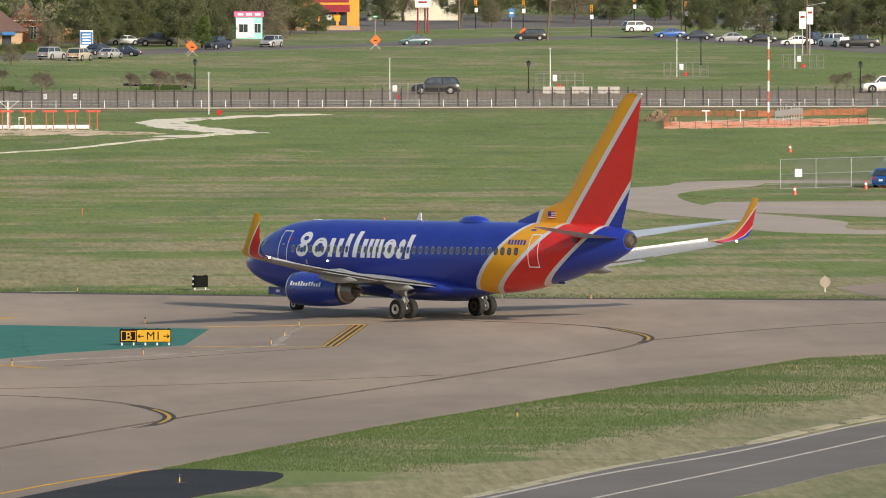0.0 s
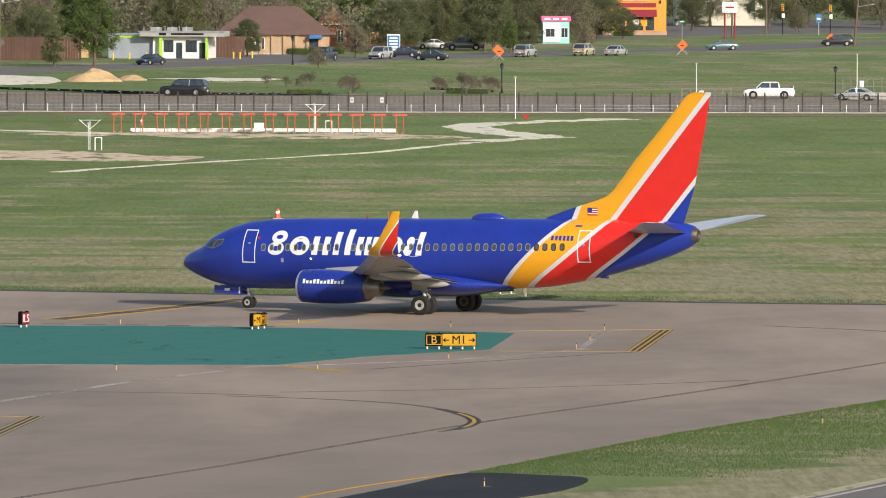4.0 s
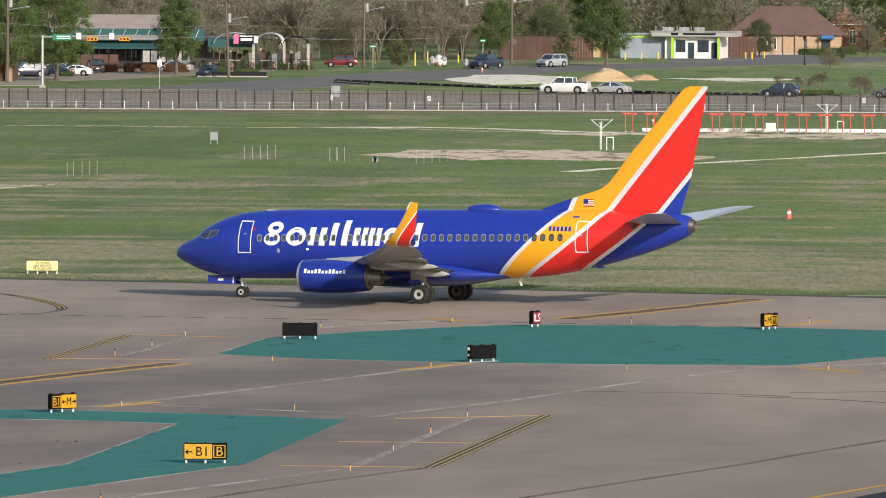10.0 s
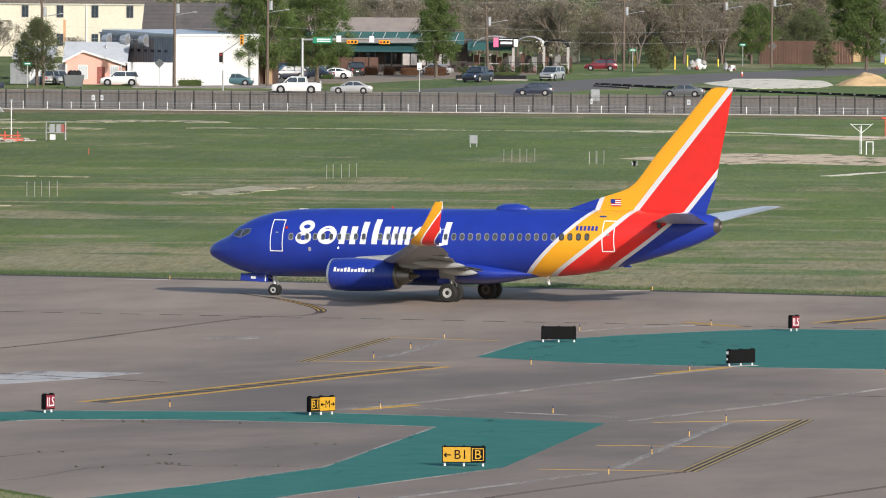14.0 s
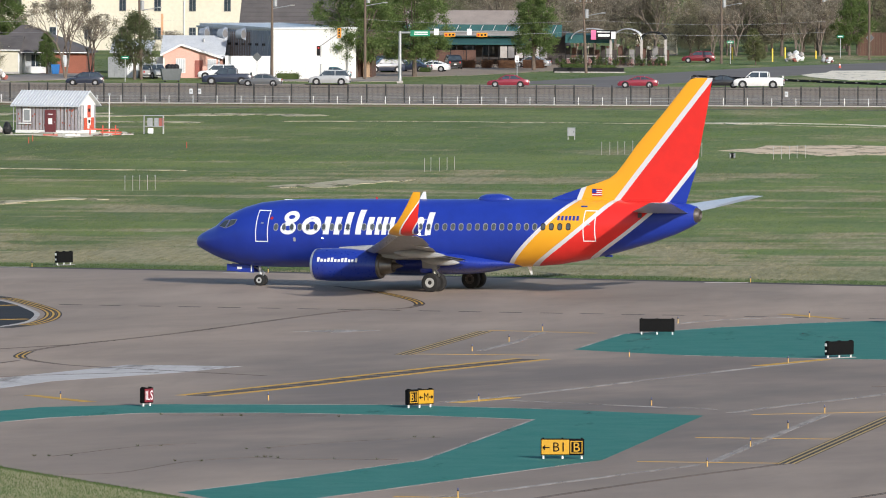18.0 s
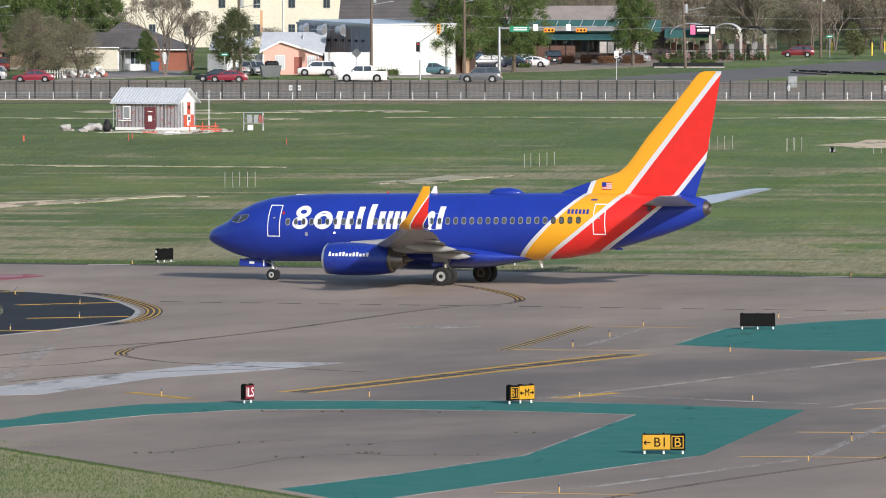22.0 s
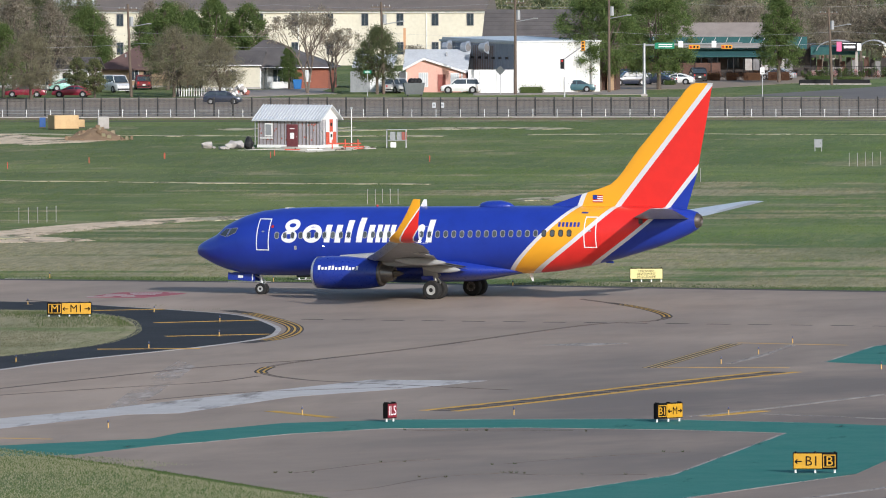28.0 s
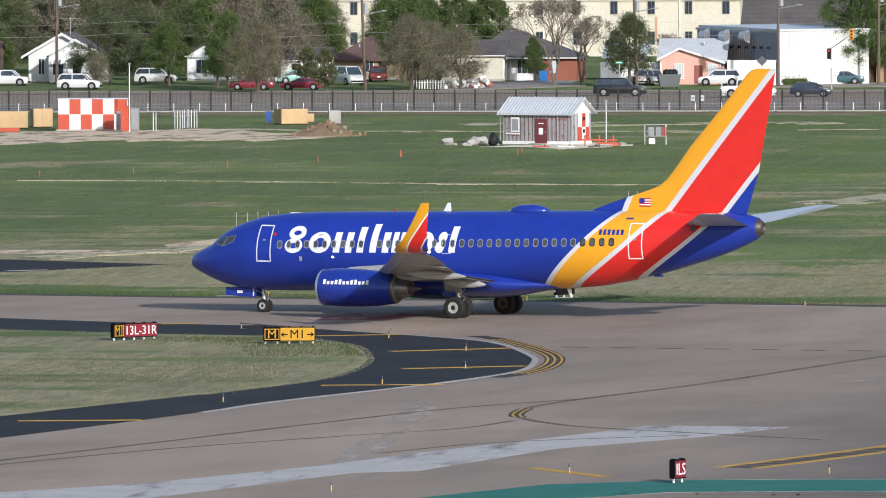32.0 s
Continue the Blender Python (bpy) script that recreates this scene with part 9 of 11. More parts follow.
# white shop with a deep flat canopy
# fascia colour darkened to grey to put its shade in
FASCIA = paint("fascia_with_shade", (0.36, 0.36, 0.35), (0.30, 0.30, 0.29), 0.5, 6, 0.6)
cs = thing("corner_shop", "white corner shop with a flat canopy and green trim", "shop", (-11.4, 1347.7), -8)
part("wall", box((7.8, 8, 3.1), (0.95, 4, 0)), WHITE, cs, "white front wall")
part("side_wall", box((6.4, 7, 3.2), (-6.15, 4.2, 0)), SIDE_GREY, cs, "blue-grey side wall in shade")
part("canopy", box((12.0, 5.5, 0.75), (1.3, 1.6, 3.1), 0.03), FASCIA, cs, "canopy fascia with its shade put in as grey")
part("canopy_trim", box((12.2, 0.1, 0.14), (1.3, -1.2, 3.75)), STEEL, cs)
part("sign_bar", box((1.0, 0.06, 0.34), (-1.4, -1.18, 3.3)), DARK, cs, "dark mark")
part("sign_bar", box((4.6, 0.06, 0.26), (2.1, -1.18, 3.34)), DARK, cs, "dark lettering bar")
part("side_roof", box((6.8, 7.4, 0.25), (-6.15, 4.2, 3.2)), STEEL, cs)
part("trim", box((3.2, 0.1, 0.22), (-6.4, 0.68, 2.9)), LIME, cs, "lime green trim")
for xx, ww in ((-1.75, 0.42), (4.75, 0.3)):
    part("column", box((ww, 0.4, 3.1), (xx, -0.6, 0)), LIME, cs, "lime green column")
for xx, ww in ((-0.7, 1.2), (2.5, 1.4)):
    opening(cs, xx, -0.04, 1.0, ww, 1.5, DARK)
for xx in (0.8, 4.1):
    part("door", box((0.85, 0.08, 2.2), (xx, -0.05, 0.05)), GLASS, cs)
for i in range(3):
    part("roof_unit", box((1.4, 1.2, 0.7), (-3 + i * 2.2, 4, 3.65), 0.04), STEEL, cs)
for i in range(7):
    part("roof_rail", rod((-4.5 + i, 1.8, 3.65), (-4.5 + i, 1.8, 4.5), 0.03), WHITE, cs)
bf = thing("board_fence", "dark brown vertical board fence", "fence", (-4.4, 1355.8), 0)
for i in range(14):
    part("board", box((0.42, 0.05, 3.0), (-3 + i * 0.44, 0, 0)), FENCE_BROWN, bf)
bf = thing("board_fence", "orange-brown vertical board fence behind trees", "fence", (-25.3, 1354.0), 0)
for i in range(22):
    part("board", box((0.34, 0.05, 2.4 + 0.2 * (i % 2)), (-4 + i * 0.36, 0, 0)), WOOD, bf)
bf = thing("board_fence", "dark board fence in deep shade", "fence", (-30.8, 1332.3), 0)
for i in range(34):
    part("board", box((0.36, 0.05, 3.2), (-6 + i * 0.38, 0, 0)), FENCE_BROWN, bf)
# clinic with a brown roof
cl = house(2.7, 1387.2, 16, 9, 3.0, 3.9, BRICK_TAN, ROOF_BROWN, "tan brick clinic with a big brown roof", 0, hip=True, wins=((-5, 0.8, 1.2, 1.6), (-2, 0.8, 1.2, 1.6)), doors=((5.8, 1.4, 2.2, GLASS),))
part("door_canopy", box((2.0, 1.2, 0.5), (6.0, -5.2, 2.3), 0.1), BLUE_SIGN, cl, "blue canvas door canopy")
for i in range(9):
    part("pier", box((0.4, 0.25, 2.7), (-7 + i * 1.7, -4.62, 0)), BRICK_TAN, cl)
house(11.8, 1420.9, 5, 7, 4.0, 2.4, BRICK, ROOF_BROWN, "red brick gabled house end", 0, along="y", wins=((0.8, 1.2, 0.9, 1.8),))
vs = thing("pole_sign", "blue and white clinic sign on a low base", "sign", (20.1, 1395.0), 0)
part("panel", box((1.9, 0.3, 2.6), (0, 0, 0.2), 0.03), WHITE, vs)
part("blue_field", box((1.75, 0.02, 1.9), (0, -0.16, 0.7)), BLUE_SIGN, vs)
for i in range(4):
    part("word_bar", box((1.3 - 0.15 * (i % 2), 0.015, 0.2), (0, -0.175, 0.85 + i * 0.42)), DECAL_WHITE, vs)
part("plinth", box((2.0, 0.5, 0.22), (0, 0, 0)), CHALK, vs)
house(19.8, 1450.6, 9, 7, 2.8, 1.2, ORANGE_TAN, ROOF_BROWN, "low orange-tan house behind trees", 0, wins=((0, 1, 1.4, 1.2),))
# pink and turquoise kiosk
kk = thing("kiosk", "small kiosk in white, pink and turquoise", "shop", (46.6, 1488.0), 0)
kk.scale = (0.74, 0.85, 0.82)
part("wall", box((5.6, 5, 4.2), (0, 2.5, 0)), TURQ, kk, "turquoise wall")
part("front", box((3.6, 0.2, 3.6), (-0.9, -0.12, 0.3)), WHITE, kk)
part("band", box((6.2, 5.4, 0.95), (0, 2.4, 4.2), 0.05), PINK_BRIGHT, kk, "bright pink roof band")
for i in range(3):
    part("band_bar", box((1.2, 0.04, 0.4), (-1.8 + i * 1.8, -0.34, 4.45)), DECAL_WHITE, kk)
opening(kk, -1.2, -0.26, 1.3, 1.8, 1.5)
opening(kk, 1.8, -0.06, 1.2, 1.3, 1.7)
# orange fried-food restaurant
pp = thing("fast_food_restaurant", "orange restaurant with a maroon awning and dark door", "restaurant", (62.3, 1576.8), 0)
part("wall", box((10.4, 12, 6.8), (0, 6, 0)), ORANGE_WALL, pp, "orange rendered wall")
part("parapet", box((10.8, 12.4, 0.3), (0, 6, 6.8)), WOOD, pp)
part("wing", box((5, 10, 4.2), (-7.5, 7, 0)), BRICK, pp, "brick wing")
part("wing_awning", box((5, 1.0, 0.8), (-7.3, 1.6, 3.2), 0.1), AWNING, pp, "maroon awning")
part("awning", loft([[(xx, -1.3, 3.0), (xx, -1.3, 3.2), (xx, 0, 4.2), (xx, 0, 4.0)] for xx in (-3.4, 3.6)]), AWNING, pp, "maroon awning")
part("window_band", box((6.2, 0.1, 2.2), (0.1, -0.04, 0.8)), GLASS, pp, "dark shopfront")
for xx in (-1.4, 1.6):
    part("mullion", box((0.4, 0.14, 2.3), (xx, -0.06, 0.8)), ORANGE_WALL, pp)
part("poster", box((1.1, 0.04, 1.1), (0.2, -0.12, 1.5)), DECAL_WHITE, pp)
part("poster", box((1.1, 0.04, 1.1), (1.5, -0.12, 1.5)), GOLD_PAINT, pp)
part("sign_bar", box((6.6, 0.1, 0.7), (0.2, -0.08, 4.6)), AWNING, pp, "maroon lettering bar")
part("sign_shape", box((4.8, 0.12, 1.0), (0.2, -0.1, 5.7), 0.3), DECAL_WHITE, pp, "white name shape")
part("plinth", box((10.6, 12.2, 0.7), (0, 6, 0)), BRICK_TAN, pp)
for xx in (-4.2, 4.2):
    part("wall_lamp", box((0.3, 0.2, 0.5), (xx, -0.12, 5.2)), DARK, pp)
cy = thing("low_block", "cream commercial block behind trees", "building", (82, 1690, 0), 0)
part("wall", box((16, 10, 6), (0, 5, 0)), CREAM, cy)
part("roof", box((16.4, 10.4, 0.3), (0, 5, 6)), ROOF_BROWN, cy)
for i in range(4):
    opening(cy, -5.5 + i * 3.6, -0.04, 2.5, 1.4, 1.6)


# ---- poles, lamps, signals and signs along the roads ----
def utility_pole(x, y, h, lean=0.0, label="grey timber utility pole with crossarms"):
    s = thing("utility_pole", label, "utility pole", (x, y, 0), 0, "utility poles")
    part("pole", rod((0, 0, 0), (lean, 0, h), 0.19, 0.13, 10), TIMBER, s)
    part("crossarm", box((2.4, 0.12, 0.14), (lean * 0.95, 0, h - 0.7)), TIMBER, s)
    for k in (-1.0, -0.4, 0.4, 1.0):
        part("insulator", rod((k + lean * 0.95, 0, h - 0.56), (k + lean * 0.95, 0, h - 0.36), 0.05), STEEL, s)
    if h > 9:
        part("transformer", rod((0.35 + lean * 0.8, 0, h - 2.6), (0.35 + lean * 0.8, 0, h - 1.5), 0.25), GREY, s)
    part("lamp_arm", rod((lean * 0.7, 0, h * 0.75), (lean * 0.7 + 2.2, 0, h * 0.75 + 0.4), 0.05), STEEL, s)
    part("lamp_head", box((0.6, 0.25, 0.14), (lean * 0.7 + 2.4, 0, h * 0.75 + 0.35), 0.04), STEEL, s)
    return s


for x, y, h, ln in ((-145.6, 1128.3, 11, -0.4), (-117.6, 1145.9, 11, -0.3), (-101.5, 1141.7, 11.5, 0), (-91.3, 1153.4, 11.8, 0), (-67.1, 1197.3, 9.5, -0.4), (-34.5, 1298.4, 11, 0), (-42.1, 1333.7, 10, 0), (-53.2, 1268.0, 10, 0), (84.4, 1586.0, 8, 0), (91.6, 1467.8, 8, 0.6), (77.0, 1550.1, 7, 0), (-185.3, 1162.7, 11.5, 0), (117.2, 1532.2, 9, 0), (120.4, 1344.4, 9, 0)):
    utility_pole(x, y, h, ln)
wires = thing("overhead_wires", "thin overhead wires slung between utility poles", "wires", (0, 0, 0))
for y, z, r in ((1158, 5.9, 0.016), (1158, 7.2, 0.012), (1300, 9.0, 0.013)):
    for i in range(8):
        xa, xb = -260 + i * 28, -260 + (i + 1) * 28
        pts = [(xa + (xb - xa) * j / 6, y, z - 0.5 * (1 - (2 * j / 6 - 1) ** 2)) for j in range(7)]
        bm = loft([[(px, py + dy * r, pz + dz * r) for dy, dz in ((0, 1), (0.87, -0.5), (-0.87, -0.5))] for px, py, pz in pts])
        part("wire", bm, GREY, wires)


def lamp_post(x, y, h=4.6):
    s = thing("street_lamp", "black cast street lamp with a lantern head", "street lamp", (x, y, 0), 0, "street lamps")
    part("base", rod((0, 0, 0), (0, 0, 0.6), 0.18, 0.1, 10), DARK, s)
    part("post", rod((0, 0, 0.5), (0, 0, h - 0.6), 0.075, 0.06, 8), DARK, s)
    part("lantern", rod((0, 0, h - 0.6), (0, 0, h - 0.1), 0.13, 0.24, 8), GLASS, s)
    part("cap", rod((0, 0, h - 0.1), (0, 0, h + 0.15), 0.28, 0.04, 8), DARK, s)
    return s


for x, y, h in ((28.8, 1121.1, 3.4), (66.2, 1095.1, 3.6), (99.0, 1261.5, 3.6), (103.8, 1090.6, 3.5), (5.1, 1301.9, 3.8), (-141.4, 1140.9, 3.4), (-140.8, 1133.8, 3.2)):
    lamp_post(x, y, h)
sg = thing("traffic_signal", "grey signal mast with a long arm of lights", "traffic signal", (-85.4, 1131.1), 0)
part("mast", rod((0, 0, 0), (0, 0, 6.2), 0.2, 0.16, 12), STEEL, sg)
part("arm", rod((0, 0, 6.0), (11.5, 0, 6.25), 0.13, 0.07, 10), STEEL, sg)
part("foot", box((0.7, 0.7, 0.3), (0, 0, 0), 0.03), CHALK, sg)
part("street_plate", box((2.3, 0.06, 0.7), (2.4, -0.15, 5.6)), SIGN_GREEN, sg, "green street name plate")
for z in (5.78, 6.02):
    part("name_bar", box((1.6, 0.02, 0.12), (2.5, -0.19, z)), DECAL_WHITE, sg)
for xx in (4.3, 8.2):
    part("lane_plate", box((0.55, 0.05, 0.75), (xx, -0.15, 5.75)), DECAL_WHITE, sg)
for xx in (5.9, 9.7):
    hd = part("signal_head", box((1.3, 0.3, 0.48), (xx, -0.15, 5.55), 0.04), AMBER, sg, "yellow signal head")
    for i in range(3):
        part("lens", rod((xx - 0.4 + i * 0.4, -0.33, 5.79), (xx - 0.4 + i * 0.4, -0.29, 5.79), 0.13, segs=12), RED_LENS if i == 0 else DARK, hd)
sp = thing("traffic_light", "dark traffic light post with a raised yellow arm head", "traffic light", (-94.3, 1125.3, 0), 0, "traffic lights")
part("post", rod((0, 0, 0), (0, 0, 4.6), 0.10), STEEL, sp)
part("arm", rod((0, 0, 4.5), (2.0, 0, 5.9), 0.06), STEEL, sp)
for xx, zz, mm in ((-0.25, 3.35, DARK), (2.2, 5.45, AMBER)):
    hd = part("signal_head", box((0.42, 0.36, 1.15), (xx, -0.1, zz), 0.04), mm, sp)
    for i in range(3):
        part("lens", rod((xx, -0.30, zz + 0.22 + i * 0.35), (xx, -0.28, zz + 0.22 + i * 0.35), 0.12, segs=12), RED_LENS if i == 2 and mm == DARK else DARK, hd)
part("plate", box((0.6, 0.04, 0.8), (0.15, -0.12, 2.4)), DECAL_WHITE, sp)
for x, y, h in ((87.1, 1585.6, 5.0), (92.0, 1535.9, 5.5), (116.3, 1626.7, 5.0), (100.5, 1499.8, 5.0), (116.9, 1520.5, 5.2)):
    s = thing("traffic_light", "yellow traffic light on a slim post", "traffic light", (x, y, 0), 0, "traffic lights")
    part("post", rod((0, 0, 0), (0, 0, h), 0.08), DARK, s)
    hd = part("signal_head", box((0.4, 0.35, 1.15), (0, -0.1, h - 1.1), 0.04), AMBER, s)
    for i in range(3):
        part("lens", rod((0, -0.30, h - 0.9 + i * 0.35), (0, -0.26, h - 0.9 + i * 0.35), 0.12, segs=12), DARK, hd)
    part("plate", box((0.5, 0.04, 0.7), (0.1, -0.1, h - 2.2)), DECAL_WHITE, s)
for x, y, shape in ((-103.3, 1141.8, 0), (-118.2, 1133.1, 1), (-71.1, 1124.0, 2), (-51.9, 1265.3, 1), (-38.9, 1315.9, 1), (-34.6, 1306.8, 0), (67.9, 1527.6, 1)):
    s = thing("road_sign", ("grey diamond road sign on a post", "green street name sign on a post", "small white road sign on a post")[shape], "road sign", (x, y, 0), 0)
    part("post", rod((0, 0, 0), (0, 0, 3.1), 0.05), STEEL, s)
    if shape == 0:
        part("plate", box((0.75, 0.03, 0.75), (0, -0.07, 2.5), 0, Matrix.Rotation(radians(45), 4, "Y")), GREY_DARK, s)
        part("rim", box((0.8, 0.02, 0.8), (0, -0.045, 2.47), 0, Matrix.Rotation(radians(45), 4, "Y")), GREY, s)
    else:
        part("plate", box((0.9 if shape == 1 else 0.5, 0.03, 0.35 if shape == 1 else 0.8), (0, -0.07, 2.7)), SIGN_GREEN if shape == 1 else DECAL_WHITE, s)
        part("mark", box((0.6 if shape == 1 else 0.3, 0.02, 0.1), (0, -0.095, 2.82)), DECAL_WHITE if shape == 1 else DARK, s)
for x, y in ((34.0, 1337.9), (61.8, 1390.0), (88.1, 1468.3), (34.1, 1350.8), (62.3, 1399.1)):
    s = thing("work_sign", "orange diamond roadworks sign on a folding stand", "road sign", (x, y, 0), 0, "roadworks signs")
    part("board", box((1.05, 0.03, 1.05), (0, 0, 0.75), 0, Matrix.Rotation(radians(45), 4, "Y")), ORANGE_SIGN, s)
    for k in (-1, 1):
        part("leg", rod((k * 0.7, k * 0.2, 0), (0, 0, 0.7), 0.04), STEEL, s)
    part("mark", box((0.5, 0.02, 0.16), (0, -0.03, 1.2)), DARK, s)
ts = thing("twin_pole_sign", "white shop sign on two red poles", "sign", (76.0, 1538.2), 0)
for k in (-0.8, 0.8):
    part("pole", rod((k, 0, 0), (k, 0, 4.3), 0.14), AWNING, ts)
part("panel", box((2.4, 0.4, 1.7), (0, 0, 4.2), 0.04), DECAL_WHITE, ts)
part("mark", box((1.4, 0.05, 0.3), (0, -0.22, 4.9)), AWNING, ts)
for x, y, h, mm in ((118.2, 1326.6, 6.0, 0), (120.0, 1335.3, 6.5, 0), (93.0, 1584.7, 3.2, 1), (130.5, 1518.5, 3.4, 1)):
    s = thing("roadside_sign", ("tall white banner sign on a pole", "blue and white sign board on a pole")[mm], "sign", (x, y, 0), 0)
    part("pole", rod((0, 0, 0), (0, 0, h), 0.08), STEEL, s)
    part("panel", box((0.9, 0.15, 2.4 if mm == 0 else 1.4), (0, -0.1, h - 2.2 if mm == 0 else h - 1.2), 0.02), DECAL_WHITE if mm == 0 else BLUE_SIGN, s)
    part("mark", box((0.6, 0.03, 0.3), (0, -0.19, h - 0.7)), AWNING if mm == 0 else DECAL_WHITE, s)
BOLLARD = paint("bollard_yellow", (0.72, 0.52, 0.05), (0.62, 0.45, 0.05), 2, 9, 0.5)
for x, y, h in ((-52.9, 1296.5, 1.6), (-47.0, 1283.4, 1.7), (-45.9, 1299.8, 1.6), (-42.0, 1307.8, 1.0), (-6.6, 1338.1, 0.9), (-3.0, 1346.6, 0.9), (-2.1, 1346.5, 0.9), (-0.4, 1350.8, 0.9), (-19.7, 1336.1, 0.9), (-17.5, 1341.4, 0.9), (-15.2, 1342.2, 0.9)):
    s = thing("bollard", "yellow painted steel bollard", "bollard", (x, y, 0), 0, "bollards")
    part("post", rod((0, 0, 0), (0, 0, h), 0.11, 0.11, 10), BOLLARD, s)
    part("cap", rod((0, 0, h), (0, 0, h + 0.08), 0.11, 0.05, 10), BOLLARD, s)
for x, y, sc in ((-43.9, 1291.2, 0.9), (-44.4, 1283.1, 0.8), (-39.7, 1278.4, 0.7), (-39.1, 1274.3, 0.5), (-136.4, 1140.6, 0.8), (-136.8, 1134.1, 0.7), (-134.0, 1140.4, 0.8), (-134.6, 1137.2, 0.6)):
    s = thing("junk_pile", "pile of white sheeting and scrap by the road", "junk", (x, y, 0), 0)
    rnd = random.Random(int(x * 10))
    for i in range(9):
        bm = bmesh.new()
        bmesh.ops.create_icosphere(bm, subdivisions=1, radius=0.5 * sc)
        for v in bm.verts:
            v.co *= rnd.uniform(0.6, 1.2)
        bmesh.ops.translate(bm, vec=(rnd.uniform(-1, 1) * sc, rnd.uniform(-0.5, 0.5) * sc, 0.3 * sc + rnd.uniform(0, 0.9) * sc * (i % 3) * 0.6), verts=bm.verts)
        part("scrap", bm, (WHITE, CHALK, GREY, RUST)[i % 4 if sc < 0.9 else i % 2], s)
wb2 = thing("wheelie_bin", "blue plastic wheelie bin on a verge", "bin", (-131.0, 1173.5), 0)
part("bin", loft([[(-0.4, -0.4, 0.1), (0.4, -0.4, 0.1), (0.4, 0.4, 0.1), (-0.4, 0.4, 0.1)], [(-0.5, -0.5, 1.15), (0.5, -0.5, 1.15), (0.5, 0.5, 1.15), (-0.5, 0.5, 1.15)]]), BLUE_SIGN, wb2)
part("lid", box((1.05, 1.05, 0.1), (0, 0, 1.15), 0.03), BLUE_SIGN, wb2)
pf = thing("picket_fence", "short white picket fence by a drive", "fence", (-139.0, 1134.3), 0)
for i in range(14):
    part("picket", box((0.12, 0.03, 1.0), (-2 + i * 0.3, 0, 0)), WHITE, pf)
part("rail", box((4.2, 0.03, 0.08), (0, 0.03, 0.7)), WHITE, pf)


# ---- trees, hedges and far woods ----
SPRING = leaf_material("spring_leaves", (0.072, 0.118, 0.030), (0.150, 0.195, 0.066))
OAK = leaf_material("dark_oak_leaves", (0.088, 0.106, 0.046), (0.160, 0.176, 0.090))
OLIVE = leaf_material("olive_leaves", (0.108, 0.125, 0.050), (0.170, 0.178, 0.082))
TWIG = leaf_material("budding_twigs", (0.255, 0.232, 0.155), (0.185, 0.182, 0.105))
ELM = leaf_material("elm_leaves", (0.086, 0.108, 0.046), (0.145, 0.162, 0.078))
ELM_DARK = leaf_material("feathery_leaves", (0.082, 0.132, 0.034), (0.158, 0.205, 0.070))
BUD = leaf_material("brown_buds", (0.295, 0.256, 0.200), (0.212, 0.188, 0.138))
MYRTLE = leaf_material("purple_brown_buds", (0.185, 0.140, 0.110), (0.120, 0.098, 0.078))
HEDGE = leaf_material("hedge_leaves", (0.055, 0.088, 0.022), (0.095, 0.130, 0.040))
RED_HEDGE = leaf_material("red_hedge_leaves", (0.110, 0.055, 0.035), (0.160, 0.085, 0.045))


